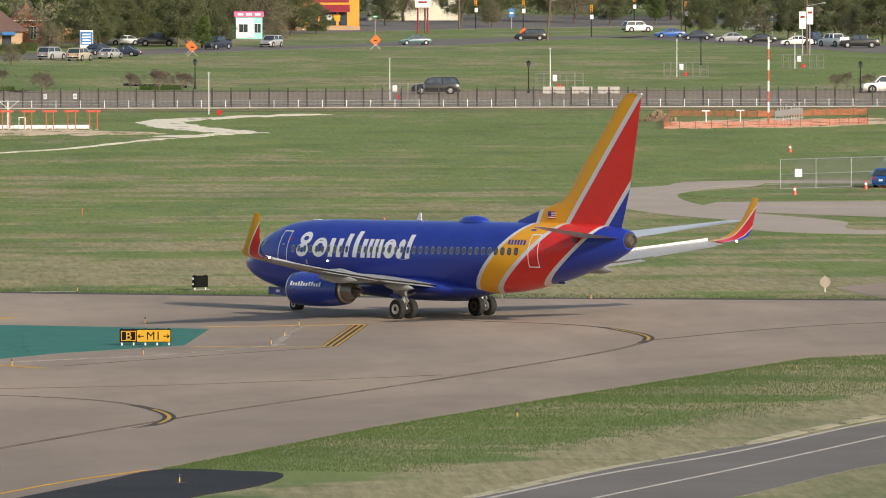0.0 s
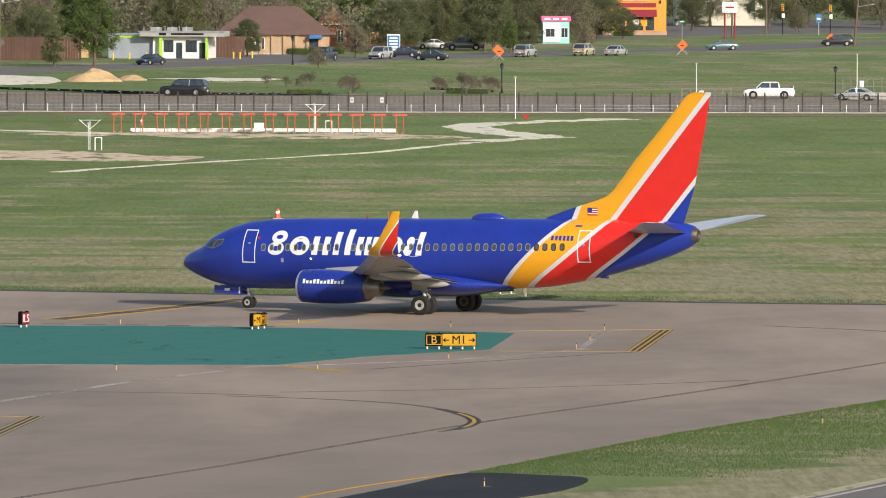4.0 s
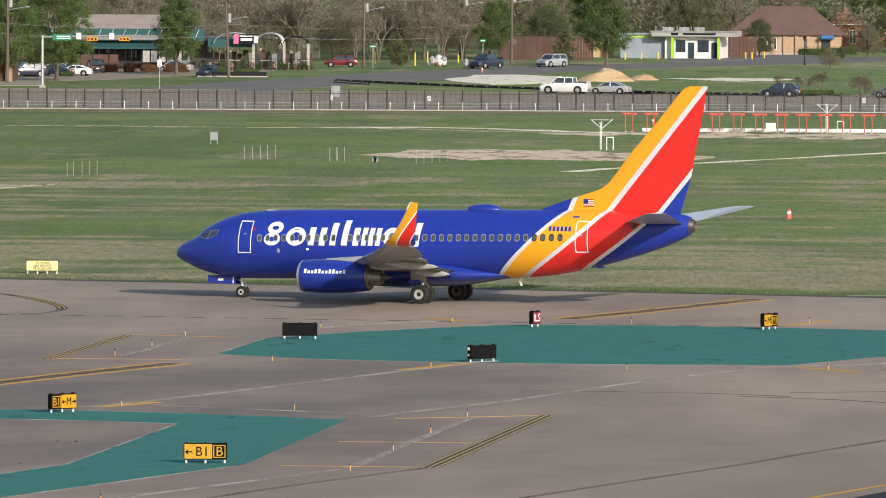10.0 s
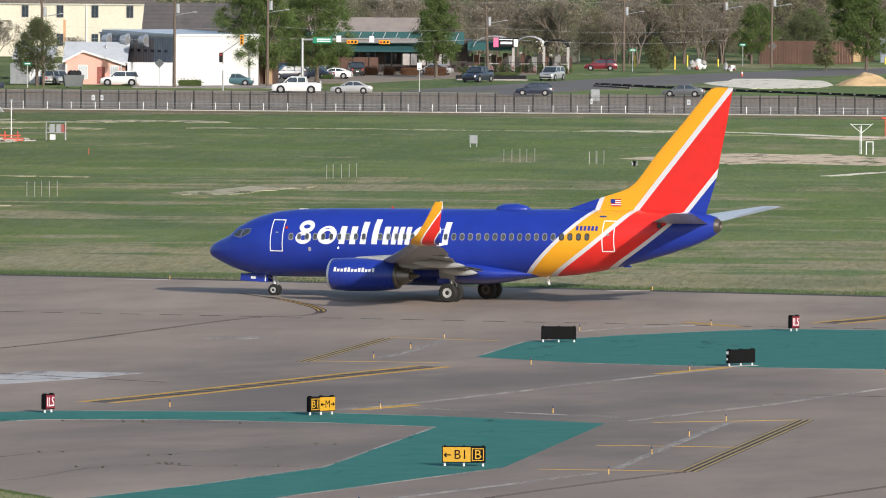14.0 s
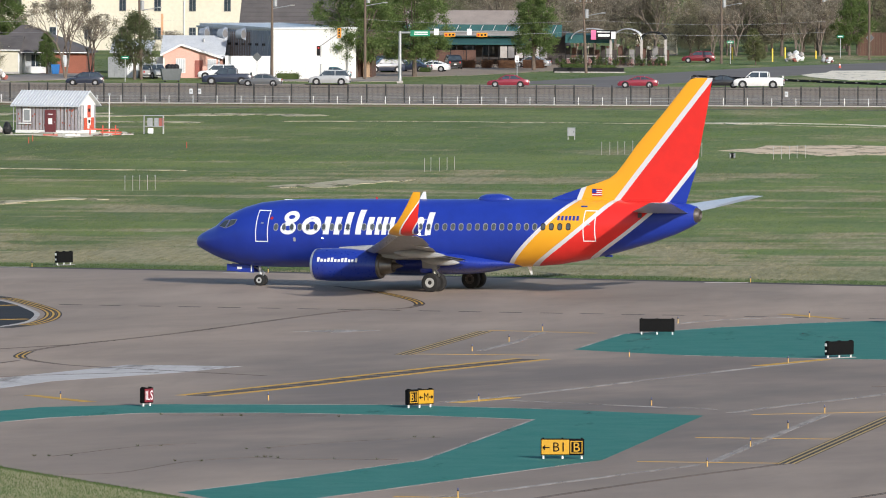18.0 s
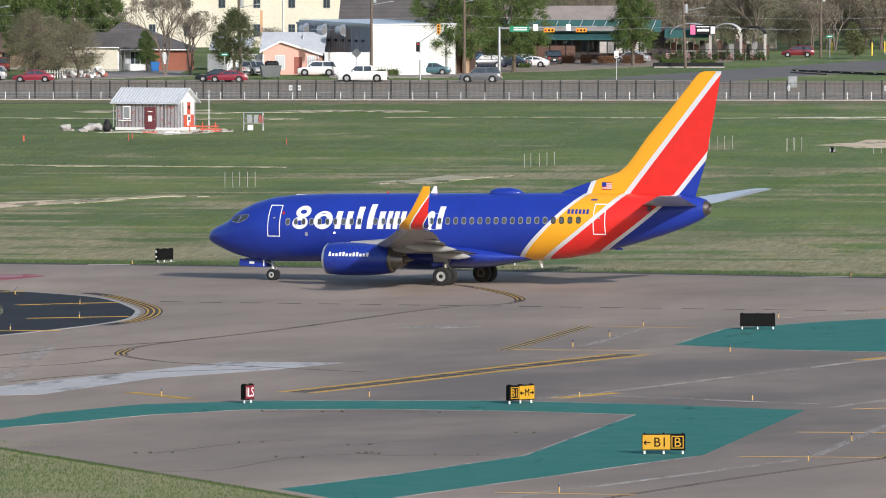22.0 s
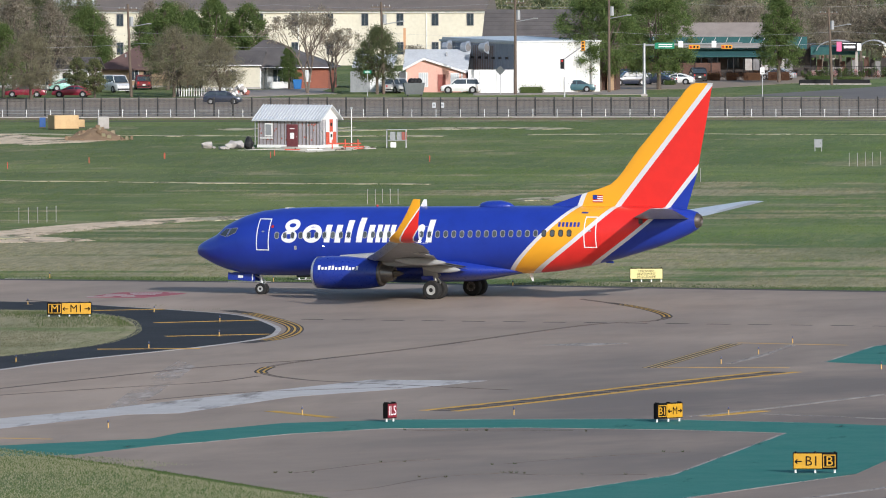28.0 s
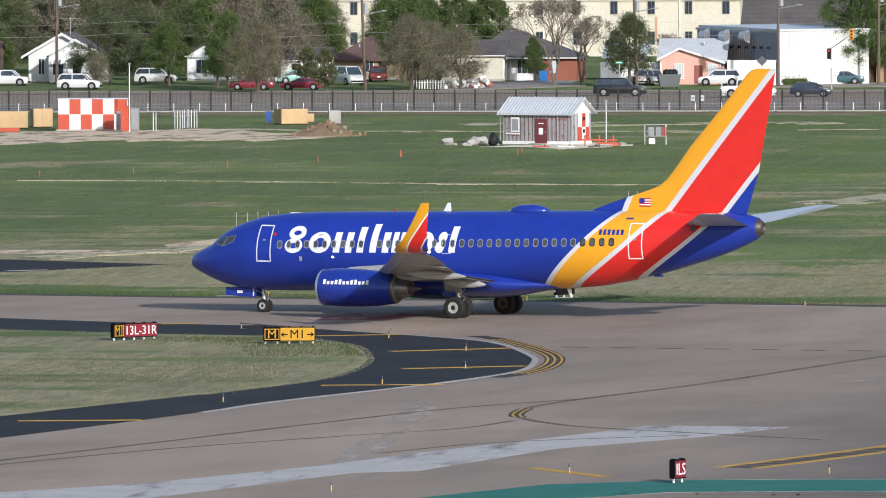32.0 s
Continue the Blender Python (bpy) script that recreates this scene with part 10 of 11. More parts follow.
def make_tree(h, width, seed, material, leaves, size, clumps, clump_r, foot=0.22, twigs=60, lean=0.5):
    """A tapered trunk that forks into limbs and twigs, under a crown of many small clumps; built round the origin."""
    rnd = random.Random(seed)
    s = thing("tree", "", "tree")
    st = Sticks()
    # crown clumps in an uneven egg
    lobes = [(rnd.uniform(0, 6.28), rnd.uniform(0.7, 1.15), rnd.uniform(0.2, 0.9)) for i in range(7)]
    centres = []
    while len(centres) < clumps:
        u, w = rnd.uniform(0, 1), rnd.uniform(0, 6.28)
        prof = math.sin(math.pi * min(1.0, (u * 0.92 + 0.08)) ** 0.75) ** 0.7
        bump = 1.0
        for a, k, z in lobes:
            d = abs((w - a + math.pi) % (2 * math.pi) - math.pi)
            if d < 0.7 and abs(u - z) < 0.3:
                bump = bump * 0.4 + k * 0.6
        r = width / 2 * prof * bump * math.sqrt(rnd.uniform(0.08, 1.0)) * 0.9
        centres.append(Vector((r * math.cos(w), r * math.sin(w), h * (foot + (0.97 - foot) * u))))
    fork = h * foot * 0.9
    st.add((0, 0, -0.1), (0.1 * lean, 0, fork), h * 0.02 + 0.06, h * 0.015 + 0.04, 8)
    limbs = []
    for i in range(7):
        a = 6.28 * i / 7 + rnd.uniform(-0.4, 0.4)
        k = 0.0 if i == 0 else rnd.uniform(0.35, 0.7)
        m1 = Vector((math.cos(a) * width * 0.20 * k, math.sin(a) * width * 0.20 * k, fork + (h - fork) * rnd.uniform(0.22, 0.34)))
        m2 = Vector((math.cos(a) * width * 0.46 * k, math.sin(a) * width * 0.46 * k, fork + (h - fork) * rnd.uniform(0.5, 0.82)))
        r0 = h * 0.009 + 0.03
        st.add((0.1 * lean, 0, fork - 0.1), m1, r0, r0 * 0.75, 6)
        st.add(m1, m2, r0 * 0.75, r0 * 0.35, 6)
        limbs += [m1, (m1 + m2) / 2, m2]
    for i in range(min(twigs, clumps)):
        c = centres[i]
        q = min(limbs, key=lambda v: (v - c).length + (2.0 if v.z > c.z else 0.0))
        mid = (q + c) / 2 + Vector((rnd.uniform(-0.2, 0.2), rnd.uniform(-0.2, 0.2), rnd.uniform(-0.1, 0.3)))
        st.add(q, mid, 0.05, 0.035, 4)
        st.add(mid, c, 0.035, 0.014, 4)
        for j in range(3):
            e = c + Vector((rnd.uniform(-1, 1), rnd.uniform(-1, 1), rnd.uniform(-0.2, 1.2))) * clump_r * 1.2
            st.add(mid.lerp(c, 0.3 + 0.3 * (j % 3)), e, 0.018, 0.007, 3)
    ob = new("trunk", st.mesh("trunk", BARK))
    ob.parent = s
    if leaves:
        radii = [clump_r * rnd.uniform(0.6, 1.3) for q in centres]
        ob = new("crown", leaf_cloud("crown", [tuple(q) for q in centres], radii, leaves, size, material, seed))
        ob.parent = s
    return s


def bare_tree(h, width, seed, bark, buds=0, material=None):
    """A leafless tree: a trunk that forks again and again into finer limbs."""
    rnd = random.Random(seed)
    s = thing("tree", "", "tree")
    st, tips = Sticks(), []

    def grow(a, way, length, r, level):
        b = a + way * length
        st.add(a, b, r, r * 0.72, 6 if level < 3 else 4 if level < 5 else 3)
        if level == 8:
            tips.append(tuple(b))
            return
        for i in range(3 if level in (1, 2) else 2):
            side_way = Vector((rnd.gauss(0, 1), rnd.gauss(0, 1), rnd.gauss(0, 0.6))).cross(way).normalized()
            spread = rnd.uniform(0.28, 0.62) * (1.15 if level < 3 else 1.0)
            q = (way + side_way * spread * width / h * 1.1 + Vector((0, 0, 0.10))).normalized()
            grow(a.lerp(b, rnd.uniform(0.8, 1.0)), q, length * rnd.uniform(0.70, 0.84), r * 0.66, level + 1)

    for i in range(2):
        grow(Vector((0, 0, -0.1)), Vector((0.16 * (2 * i - 1), 0, 1)).normalized(), h * 0.235, h * 0.014 + 0.012, 0)
    ob = new("trunk", st.mesh("trunk", bark))
    ob.parent = s
    if buds:
        ob = new("crown", leaf_cloud("crown", tips, [h * 0.04] * len(tips), buds, h * 0.011, material, seed))
        ob.parent = s
    return s


GREY_BARK = paint("grey_bark", (0.175, 0.140, 0.112), (0.120, 0.098, 0.080), 1.5, 8, 0.95)
TREES = {}
for key, h, width, seed, mat_, n, size, clumps, cr, foot, tw, label in (
        ("spring", 10.0, 6.6, 1, SPRING, 30000, 0.092, 130, 0.62, 0.20, 60, "tall fresh green spring tree with an oval crown"),
        ("spring2", 9.5, 7.4, 2, SPRING, 27000, 0.092, 120, 0.70, 0.22, 60, "fresh green spring tree with an uneven crown"),
        ("oak", 9.0, 11.0, 3, OAK, 34000, 0.088, 120, 0.85, 0.20, 50, "broad dark evergreen oak"),
        ("oak2", 8.0, 10.0, 4, OAK, 32000, 0.088, 110, 0.80, 0.18, 50, "spreading dark evergreen oak"),
        ("olive", 6.0, 5.0, 5, OLIVE, 6500, 0.12, 80, 0.55, 0.18, 50, "small olive-green tree with a thin crown"),
        ("twig", 8.0, 9.5, 6, TWIG, 26000, 0.058, 170, 0.85, 0.16, 140, "wide brownish tree just coming into bud"),
        ("twig2", 7.5, 8.0, 7, TWIG, 22000, 0.058, 150, 0.8, 0.16, 120, "twiggy brownish tree just coming into bud"),
        ("bare", 10.0, 9.0, 8, BUD, 2500, 0.06, 170, 0.60, 0.24, 170, "bare leafless tree with fine branches"),
        ("bare2", 9.0, 8.0, 9, BUD, 2500, 0.06, 150, 0.60, 0.26, 150, "bare leafless tree with forked limbs"),
        ("tall", 12.0, 8.5, 10, BUD, 9000, 0.10, 150, 0.75, 0.22, 120, "tall greyish brown tree in bud"),
        ("elm", 7.6, 6.8, 21, ELM, 24000, 0.075, 120, 0.78, 0.24, 70, "round pale green elm in fresh leaf"),
        ("broad", 13.0, 12.0, 17, ELM_DARK, 62000, 0.092, 270, 0.78, 0.18, 90, "tall broad tree in feathery fresh green leaf"),
        ("myrtle", 2.8, 3.4, 13, MYRTLE, 3500, 0.040, 60, 0.30, 0.46, 60, "small vase-shaped tree with a brownish crown"),
        ("back", 11.0, 9.0, 12, OLIVE, 24000, 0.095, 90, 0.95, 0.16, 30, "tall olive-green tree behind the houses")):
    TREES[key] = (bare_tree(h, width, seed, GREY_BARK, n, mat_) if key.startswith(("bare", "myrtle")) else make_tree(h, width, seed, mat_, n, size, clumps, cr, foot, tw), h, label)
placed = set()


def tree(key, x, y, h, turn=0.0):
    base, h0, label = TREES[key]
    k = h / h0
    if key in placed:
        ob = copy_thing(base, pose(x, y, 0, 0, 0, turn))
    else:
        ob = base
        ob.matrix_basis = pose(x, y, 0, 0, 0, turn)
        placed.add(key)
    ob.scale = (k, k, k)
    return tagged(ob, label, "tree", "trees")


for i, (key, x, y, h) in enumerate((
        # beyond the road on the right
        ("oak", 20.0, 1405.5, 7.5), ("oak2", 25.9, 1434.9, 7.0), ("oak", 33.7, 1444.1, 8.0), ("spring", 38.2, 1423.0, 4.5), ("oak2", 30.3, 1465.8, 8.5), ("twig", 8.4, 1277.3, 2.8), ("myrtle", 11.3, 1101.7, 2.6), ("myrtle", 21.2, 1115.8, 2.4), ("myrtle", 24.3, 1106.2, 3.2), ("myrtle", 27.0, 1108.9, 2.8), ("oak2", 73.9, 1626.5, 6.5), ("oak", 55.8, 1603.1, 7.0), ("spring2", 91.4, 1623.8, 4.0), ("twig", 91.2, 1610.7, 4.5), ("oak", 112.7, 1633.9, 6.0), ("spring", 120.4, 1632.8, 6.0), ("oak2", 128.0, 1631.6, 7.0), ("oak", 137.7, 1643.7, 7.0), ("oak2", 144.7, 1602.6, 7.5), ("oak", 152.8, 1588.5, 8.0), ("twig2", 133.2, 1529.8, 4.0), ("twig", 142.3, 1516.7, 4.5), ("myrtle", 103.8, 1105.9, 2.6), ("myrtle", 106.4, 1105.6, 2.4), ("myrtle", 103.9, 1121.5, 2.0),
        ("oak2", 40.2, 1421.1, 4.6), ("twig", 48.6, 1420.5, 4.2), ("oak", 59.0, 1540.0, 5.0),
        ("oak2", 119.3, 1520.1, 6.5), ("oak", 123.2, 1502.2, 7.0), ("twig", 126.8, 1490.4, 5.0), ("oak2", 129.6, 1478.8, 7.5), ("twig2", 132.5, 1467.4, 5.5), ("oak", 134.8, 1456.3, 8.0), ("twig", 137.3, 1445.3, 5.5), ("oak2", 140.4, 1439.6, 8.0),
        # round the white shop
        ("spring", -21.5, 1288.5, 10.5), ("olive", -26.8, 1280.9, 4.8), ("oak2", -1.1, 1364.6, 5.2), ("olive", -50.0, 1292.0, 4.2), ("bare", -44.1, 1308.0, 7.5), ("twig", -59.2, 1335.9, 7.0), ("spring2", -37.3, 1342.0, 8.0), ("twig2", -49.6, 1352.6, 8.0), ("bare2", -56.4, 1344.4, 9.0), ("oak", -31.2, 1350.2, 7.0), ("twig", -43.5, 1360.9, 7.0), ("spring2", 8.1, 1421.4, 6.0), ("twig2", 14.1, 1353.5, 4.8), ("oak", 22.3, 1419.5, 7.5), ("oak2", 33.9, 1417.9, 9.0), ("spring", 36.9, 1388.0, 5.0), ("myrtle", 6.4, 1120.0, 3.0), ("myrtle", 11.0, 1113.3, 2.8), ("myrtle", 1.5, 1146.2, 2.0), ("myrtle", 3.7, 1145.9, 1.8), ("myrtle", 24.0, 1118.2, 2.9), ("myrtle", 27.1, 1117.8, 2.4), ("myrtle", 21.3, 1124.7, 2.3), ("olive", 10.4, 1344.8, 1.8),
        # round the garden shop
        ("broad", -93.0, 1160.0, 13.2), ("broad", -86.7, 1172.0, 12.8), ("spring", -74.8, 1216.0, 10.8), ("olive", -100.2, 1225.3, 5.0), ("bare", -72.0, 1291.5, 7.0), ("bare2", -65.4, 1311.1, 7.5), ("twig", -59.7, 1321.9, 7.5), ("bare", -56.3, 1314.3, 8.0), ("twig2", -51.6, 1333.7, 8.5), ("spring2", -38.1, 1329.6, 8.0), ("olive", -48.3, 1258.5, 3.6),
        # round the houses on the left
        ("elm", -118.4, 1146.0, 8.0), ("spring", -132.1, 1174.0, 5.2), ("bare", -127.2, 1150.0, 11.5), ("bare2", -125.0, 1158.0, 9.0), ("twig", -140.5, 1128.0, 8.2), ("twig2", -135.8, 1134.0, 6.8), ("twig2", -139.5, 1140.7, 7.2), ("spring2", -147.1, 1174.6, 10.5), ("spring", -144.9, 1202.5, 11.0), ("spring2", -140.5, 1202.2, 10.0), ("tall", -160.7, 1168.6, 11.0), ("tall", -163.3, 1155.3, 12.0), ("olive", -149.1, 1122.2, 4.6), ("twig2", -155.8, 1116.3, 8.0), ("spring", -160.9, 1129.2, 8.6), ("spring2", -152.8, 1203.1, 9.0), ("spring", -148.7, 1210.0, 9.2), ("spring2", -144.5, 1217.1, 8.4), ("olive", -165.4, 1241.1, 8.0), ("bare2", -118.6, 1193.6, 6.0), ("twig", -163.0, 1203.8, 7.5),
        ("oak", -179.1, 1162.2, 8.0), ("spring2", -171.3, 1155.1, 7.4), ("oak2", -179.6, 1188.5, 8.5), ("spring", -163.9, 1141.9, 6.5), ("twig2", -176.7, 1136.9, 4.0), ("oak", -199.2, 1214.5, 8.6), ("oak2", -199.6, 1197.2, 7.5), ("oak", -177.3, 1208.9, 8.4), ("olive", -163.1, 1160.7, 5.4), ("oak2", -168.1, 1215.0, 8.8), ("olive", -154.1, 1144.2, 4.4), ("spring", -194.4, 1179.9, 5.5), ("twig", -164.1, 1200.6, 7.0), ("oak", -197.3, 1232.2, 9.0), ("oak2", -194.3, 1239.2, 9.0), ("twig", -197.9, 1163.8, 7.0))):
    tree(key, x, y, h, 37.0 * i)


# looser trees fill the gaps behind the houses and shops
rnd = random.Random(77)
for n, x0, x1, y0, y1, lo, hi, kinds in ((26, -262, -178, 1215, 1320, 9.5, 13.0, ("oak", "tall", "back", "spring", "twig")), (9, -182, -158, 1200, 1300, 7.5, 10.0, ("spring2", "tall", "twig")), (24, -98, -40, 1300, 1420, 8.0, 12.0, ("tall", "bare", "twig", "bare2", "tall")), (10, -62, -28, 1310, 1400, 7.0, 10.0, ("bare2", "twig", "bare", "spring2", "tall")), (24, -45, 35, 1410, 1500, 9.0, 13.0, ("tall", "bare2", "twig", "back", "tall", "spring")), (16, 26, 58, 1500, 1560, 8.0, 11.0, ("oak", "back", "twig", "oak2")), (26, 58, 240, 1650, 1800, 8.0, 13.0, ("oak", "oak2", "back", "twig"))):
    for i in range(n):
        f = (i + 0.5) / n
        tree(kinds[i % len(kinds)], x0 + (x1 - x0) * f + rnd.uniform(-3, 3), rnd.uniform(y0, y1), rnd.uniform(lo, hi), rnd.uniform(0, 360))


def hedge(x, y, w, d, h, material, label, seed):
    s = thing("hedge", label, "hedge", (x, y, 0))
    rng = np.random.default_rng(seed)
    n = max(4, int(w / 0.5))
    cen = [(-w / 2 + w * (i + 0.5) / n, float(rng.uniform(-0.1, 0.1)), h * 0.5) for i in range(n)]
    ob = new("foliage", leaf_cloud("foliage", cen, [h * 0.55] * n, int(420 * n), 0.065, material, seed, 0.95))
    ob.parent = s
    part("core", box((w * 0.94, d * 0.6, h * 0.88), (0, 0, 0.02), 0.06), material, s, "dense inner growth")
    bm = bmesh.new()
    for i in range(n):
        rod((cen[i][0], 0, 0), (cen[i][0], 0, h * 0.6), 0.03, segs=5, bm=bm)
    part("stems", bm, BARK, s)
    return s


for i, (x, y, w, h, mm) in enumerate(((-100.3, 1149.6, 2.8, 0.85, 0), (-84.0, 1228.6, 1.9, 1.1, 1), (-81.6, 1228.5, 1.4, 1.1, 1), (-79.0, 1228.4, 2.3, 1.1, 1), (-75.6, 1228.1, 2.8, 1.25, 1), (-69.0, 1202.5, 3.4, 1.2, 0), (-65.2, 1202.5, 3.0, 1.1, 0), (-91.9, 1198.0, 2.0, 0.7, 0), (-87.4, 1199.4, 1.2, 0.6, 0), (11.6, 1386.5, 2.6, 1.2, 0), (6.2, 1382.5, 3.0, 1.0, 0), (60.0, 1564.7, 3.4, 0.8, 0), (9.1, 1378.1, 3, 1.2, 0), (-65.9, 1260.6, 5.0, 0.9, 0), (-61.1, 1254.2, 3.5, 0.5, 0), (5.7, 1113.9, 4.0, 0.5, 0), (24.8, 1118.1, 5.0, 0.5, 0))):
    hedge(x, y, w, 0.8, h, (HEDGE, RED_HEDGE)[mm], ("low trimmed green hedge", "low clipped reddish hedge")[mm], 50 + i)
# far woods close the view
rng = np.random.default_rng(11)
for name, mat_, n, y0, y1, x0, x1, hmax, seed, label in (("far_woods", OAK, 26000, 1480, 1640, -420, 30, 12, 1, "dense dark far woods behind the houses"), ("far_woods", TWIG, 30000, 1400, 1560, -420, 30, 10, 2, "greyish budding far woods"), ("far_woods", OLIVE, 14000, 1420, 1600, -420, 30, 9, 3, "olive-green far woods"),
                                                       ("far_woods", OAK, 24000, 1700, 1900, 0, 330, 13, 4, "dense dark far woods behind the shops"), ("far_woods", OLIVE, 12000, 1700, 1850, 0, 330, 11, 5, "olive-green far woods")):
    r2 = np.random.default_rng(seed)
    m_ = 260
    cx, cy = r2.uniform(x0, x1, m_), r2.uniform(y0, y1, m_)
    hh = r2.uniform(0.5, 1.0, m_) * hmax
    cen, rad = [], []
    for x, y, h in zip(cx, cy, hh):
        for j in range(5):
            cen.append((x + r2.uniform(-3, 3), y + r2.uniform(-3, 3), h * r2.uniform(0.15, 0.9)))
            rad.append(r2.uniform(1.6, 3.0))
    ob = new(name, leaf_cloud(name, cen, rad, int(3.6 * n), 0.28 if mat_ != TWIG else 0.22, mat_, seed))
    tagged(ob, label, "woods", kind="stuff")
# grass tufts near the pavement edges
rng = np.random.default_rng(21)


def tufts(name, region, n, size, material, seed, label):
    r2 = np.random.default_rng(seed)
    pts = region(r2, n)
    h = size * r2.uniform(0.5, 1.4, len(pts))
    a = r2.normal(0, 0.55, len(pts))
    w = 0.020
    c, s = np.cos(a) * w, np.sin(a) * w
    lean = r2.normal(0, 0.05, (len(pts), 2))
    v = np.zeros((len(pts), 3, 3))
    v[:, 0, 0], v[:, 0, 1] = pts[:, 0] - c, pts[:, 1] - s
    v[:, 1, 0], v[:, 1, 1] = pts[:, 0] + c, pts[:, 1] + s
    v[:, 2, 0], v[:, 2, 1], v[:, 2, 2] = pts[:, 0] + lean[:, 0], pts[:, 1] + lean[:, 1], h
    me = bpy.data.meshes.new(name)
    me.from_pydata(v.reshape(-1, 3).tolist(), [], np.arange(len(pts) * 3).reshape(-1, 3).tolist())
    me.materials.append(material)
    me.normals_split_custom_set(np.tile((0.0, -0.35, 0.94), (len(pts) * 3, 1)).tolist())
    return tagged(new(name, me), label, "grass", kind="stuff")


BLADE = leaf_material("grass_blades", (0.042, 0.082, 0.020), (0.088, 0.122, 0.036))
ISLAND_BLADE = leaf_material("island_grass_blades", (0.085, 0.125, 0.040), (0.150, 0.165, 0.062))
LUSH_BLADE = leaf_material("lush_grass_blades", (0.070, 0.125, 0.028), (0.125, 0.170, 0.050))
SEEDED = leaf_material("seeded_grass_heads", (0.40, 0.38, 0.25), (0.25, 0.26, 0.13))
DRY_BLADE = leaf_material("dry_grass_blades", (0.190, 0.165, 0.088), (0.120, 0.118, 0.054))


def beside(line, lo, hi):
    seg = [(Vector(a), Vector(b)) for a, b in zip(line, line[1:])]
    w = np.array([(b - a).length for a, b in seg])

    def region(r2, n):
        i = r2.choice(len(seg), n, p=w / w.sum())
        u, d = r2.uniform(0, 1, n), lo + (hi - lo) * r2.uniform(0, 1, n) ** 1.5
        out = []
        for k, uu, dd in zip(i, u, d):
            a, b = seg[k]
            t = (b - a).normalized()
            q = a.lerp(b, uu)
            out.append((q.x - t.y * dd, q.y + t.x * dd))
        return np.array(out)
    return region


def inside(pts, poly):
    """Which points lie inside an outline."""
    x, y = pts[:, 0], pts[:, 1]
    hit = np.zeros(len(pts), bool)
    px, py = np.array([q[0] for q in poly]), np.array([q[1] for q in poly])
    near = np.where((x > px.min()) & (x < px.max()) & (y > py.min()) & (y < py.max()))[0]
    xs, ys = x[near], y[near]
    res = np.zeros(len(near), bool)
    for i in range(len(poly)):
        xa, ya, xb, yb = px[i - 1], py[i - 1], px[i], py[i]
        if ya == yb:
            continue
        res ^= ((ya > ys) != (yb > ys)) & (xs < (xb - xa) * (ys - ya) / (yb - ya) + xa)
    hit[near] = res
    return hit


def field(name, n, x0, x1, y0, y1, size, width, seed, label):
    """Loose tufts all over a stretch of field, none on paved or bare ground."""
    r2 = np.random.default_rng(seed)
    y = y0 + (y1 - y0) * r2.uniform(0, 1, n)
    x = (x0 + (x1 - x0) * r2.uniform(0, 1, n)) * y / 1000.0
    pts = np.stack([x, y], 1)
    thick = np.zeros(n)
    for k in range(14):
        fx, fy, ph_ = r2.normal(0, 0.9), r2.normal(0, 0.22), r2.uniform(0, 6.28)
        thick += np.cos(fx * x + fy * y + ph_)
    keep = (thick + r2.normal(0, 2.0, n)) > -1.0
    for poly in PAVED:
        keep &= ~inside(pts, poly)
    pts = pts[keep]
    m_ = len(pts)
    h = size * r2.uniform(0.4, 1.5, m_)
    a = r2.normal(0, 0.6, m_)
    w = width * r2.uniform(0.5, 1.6, m_)
    c, s_ = np.cos(a) * w, np.sin(a) * w
    v = np.zeros((m_, 3, 3), np.float32)
    v[:, 0, 0], v[:, 0, 1] = pts[:, 0] - c, pts[:, 1] - s_
    v[:, 1, 0], v[:, 1, 1] = pts[:, 0] + c, pts[:, 1] + s_
    v[:, 2, 0], v[:, 2, 1], v[:, 2, 2] = pts[:, 0] + r2.normal(0, 0.06, m_), pts[:, 1] + r2.normal(0, 0.06, m_), h
    me = bpy.data.meshes.new(name)
    me.from_pydata(v.reshape(-1, 3).tolist(), [], np.arange(m_ * 3).reshape(-1, 3).tolist())
    me.materials.append(TUFT)
    me.normals_split_custom_set(np.tile((0.0, -0.25, 0.97), (m_ * 3, 1)).tolist())
    return tagged(new(name, me), label, "grass", kind="stuff")


field("field_grass", 300000, -185, 105, 520, 760, 0.055, 0.055, 61, "rough tufted grass beyond the taxiway, green and tan")
field("field_grass", 200000, -185, 110, 760, 1022, 0.07, 0.07, 62, "rough tufted grass towards the fence")
field("field_grass", 60000, -200, 120, 1128, 1330, 0.08, 0.1, 63, "rough grass verge beyond the avenue")
edge_in_view = [q for q in far_edge if -110 < q[0] < 70]
tufts("grass_tufts", beside(edge_in_view, -2.0, -7.0), 15000, 0.075, BLADE, 31, "green grass tufts along the taxiway shoulder")
right_edge = [(8.5, 389.2), (14.1, 405.5), (18.0, 417.2), (27.3, 440.7), (42.8, 478.0), (75, 505)]


def green_side(region):
    """Only the part of a region that lies on the lush side of the dry roadside strip."""
    def kept(r2, n):
        pts = region(r2, n)
        return pts[pts[:, 1] - 2.45 * pts[:, 0] > 340 + r2.normal(0, 2.5, n)]
    return kept


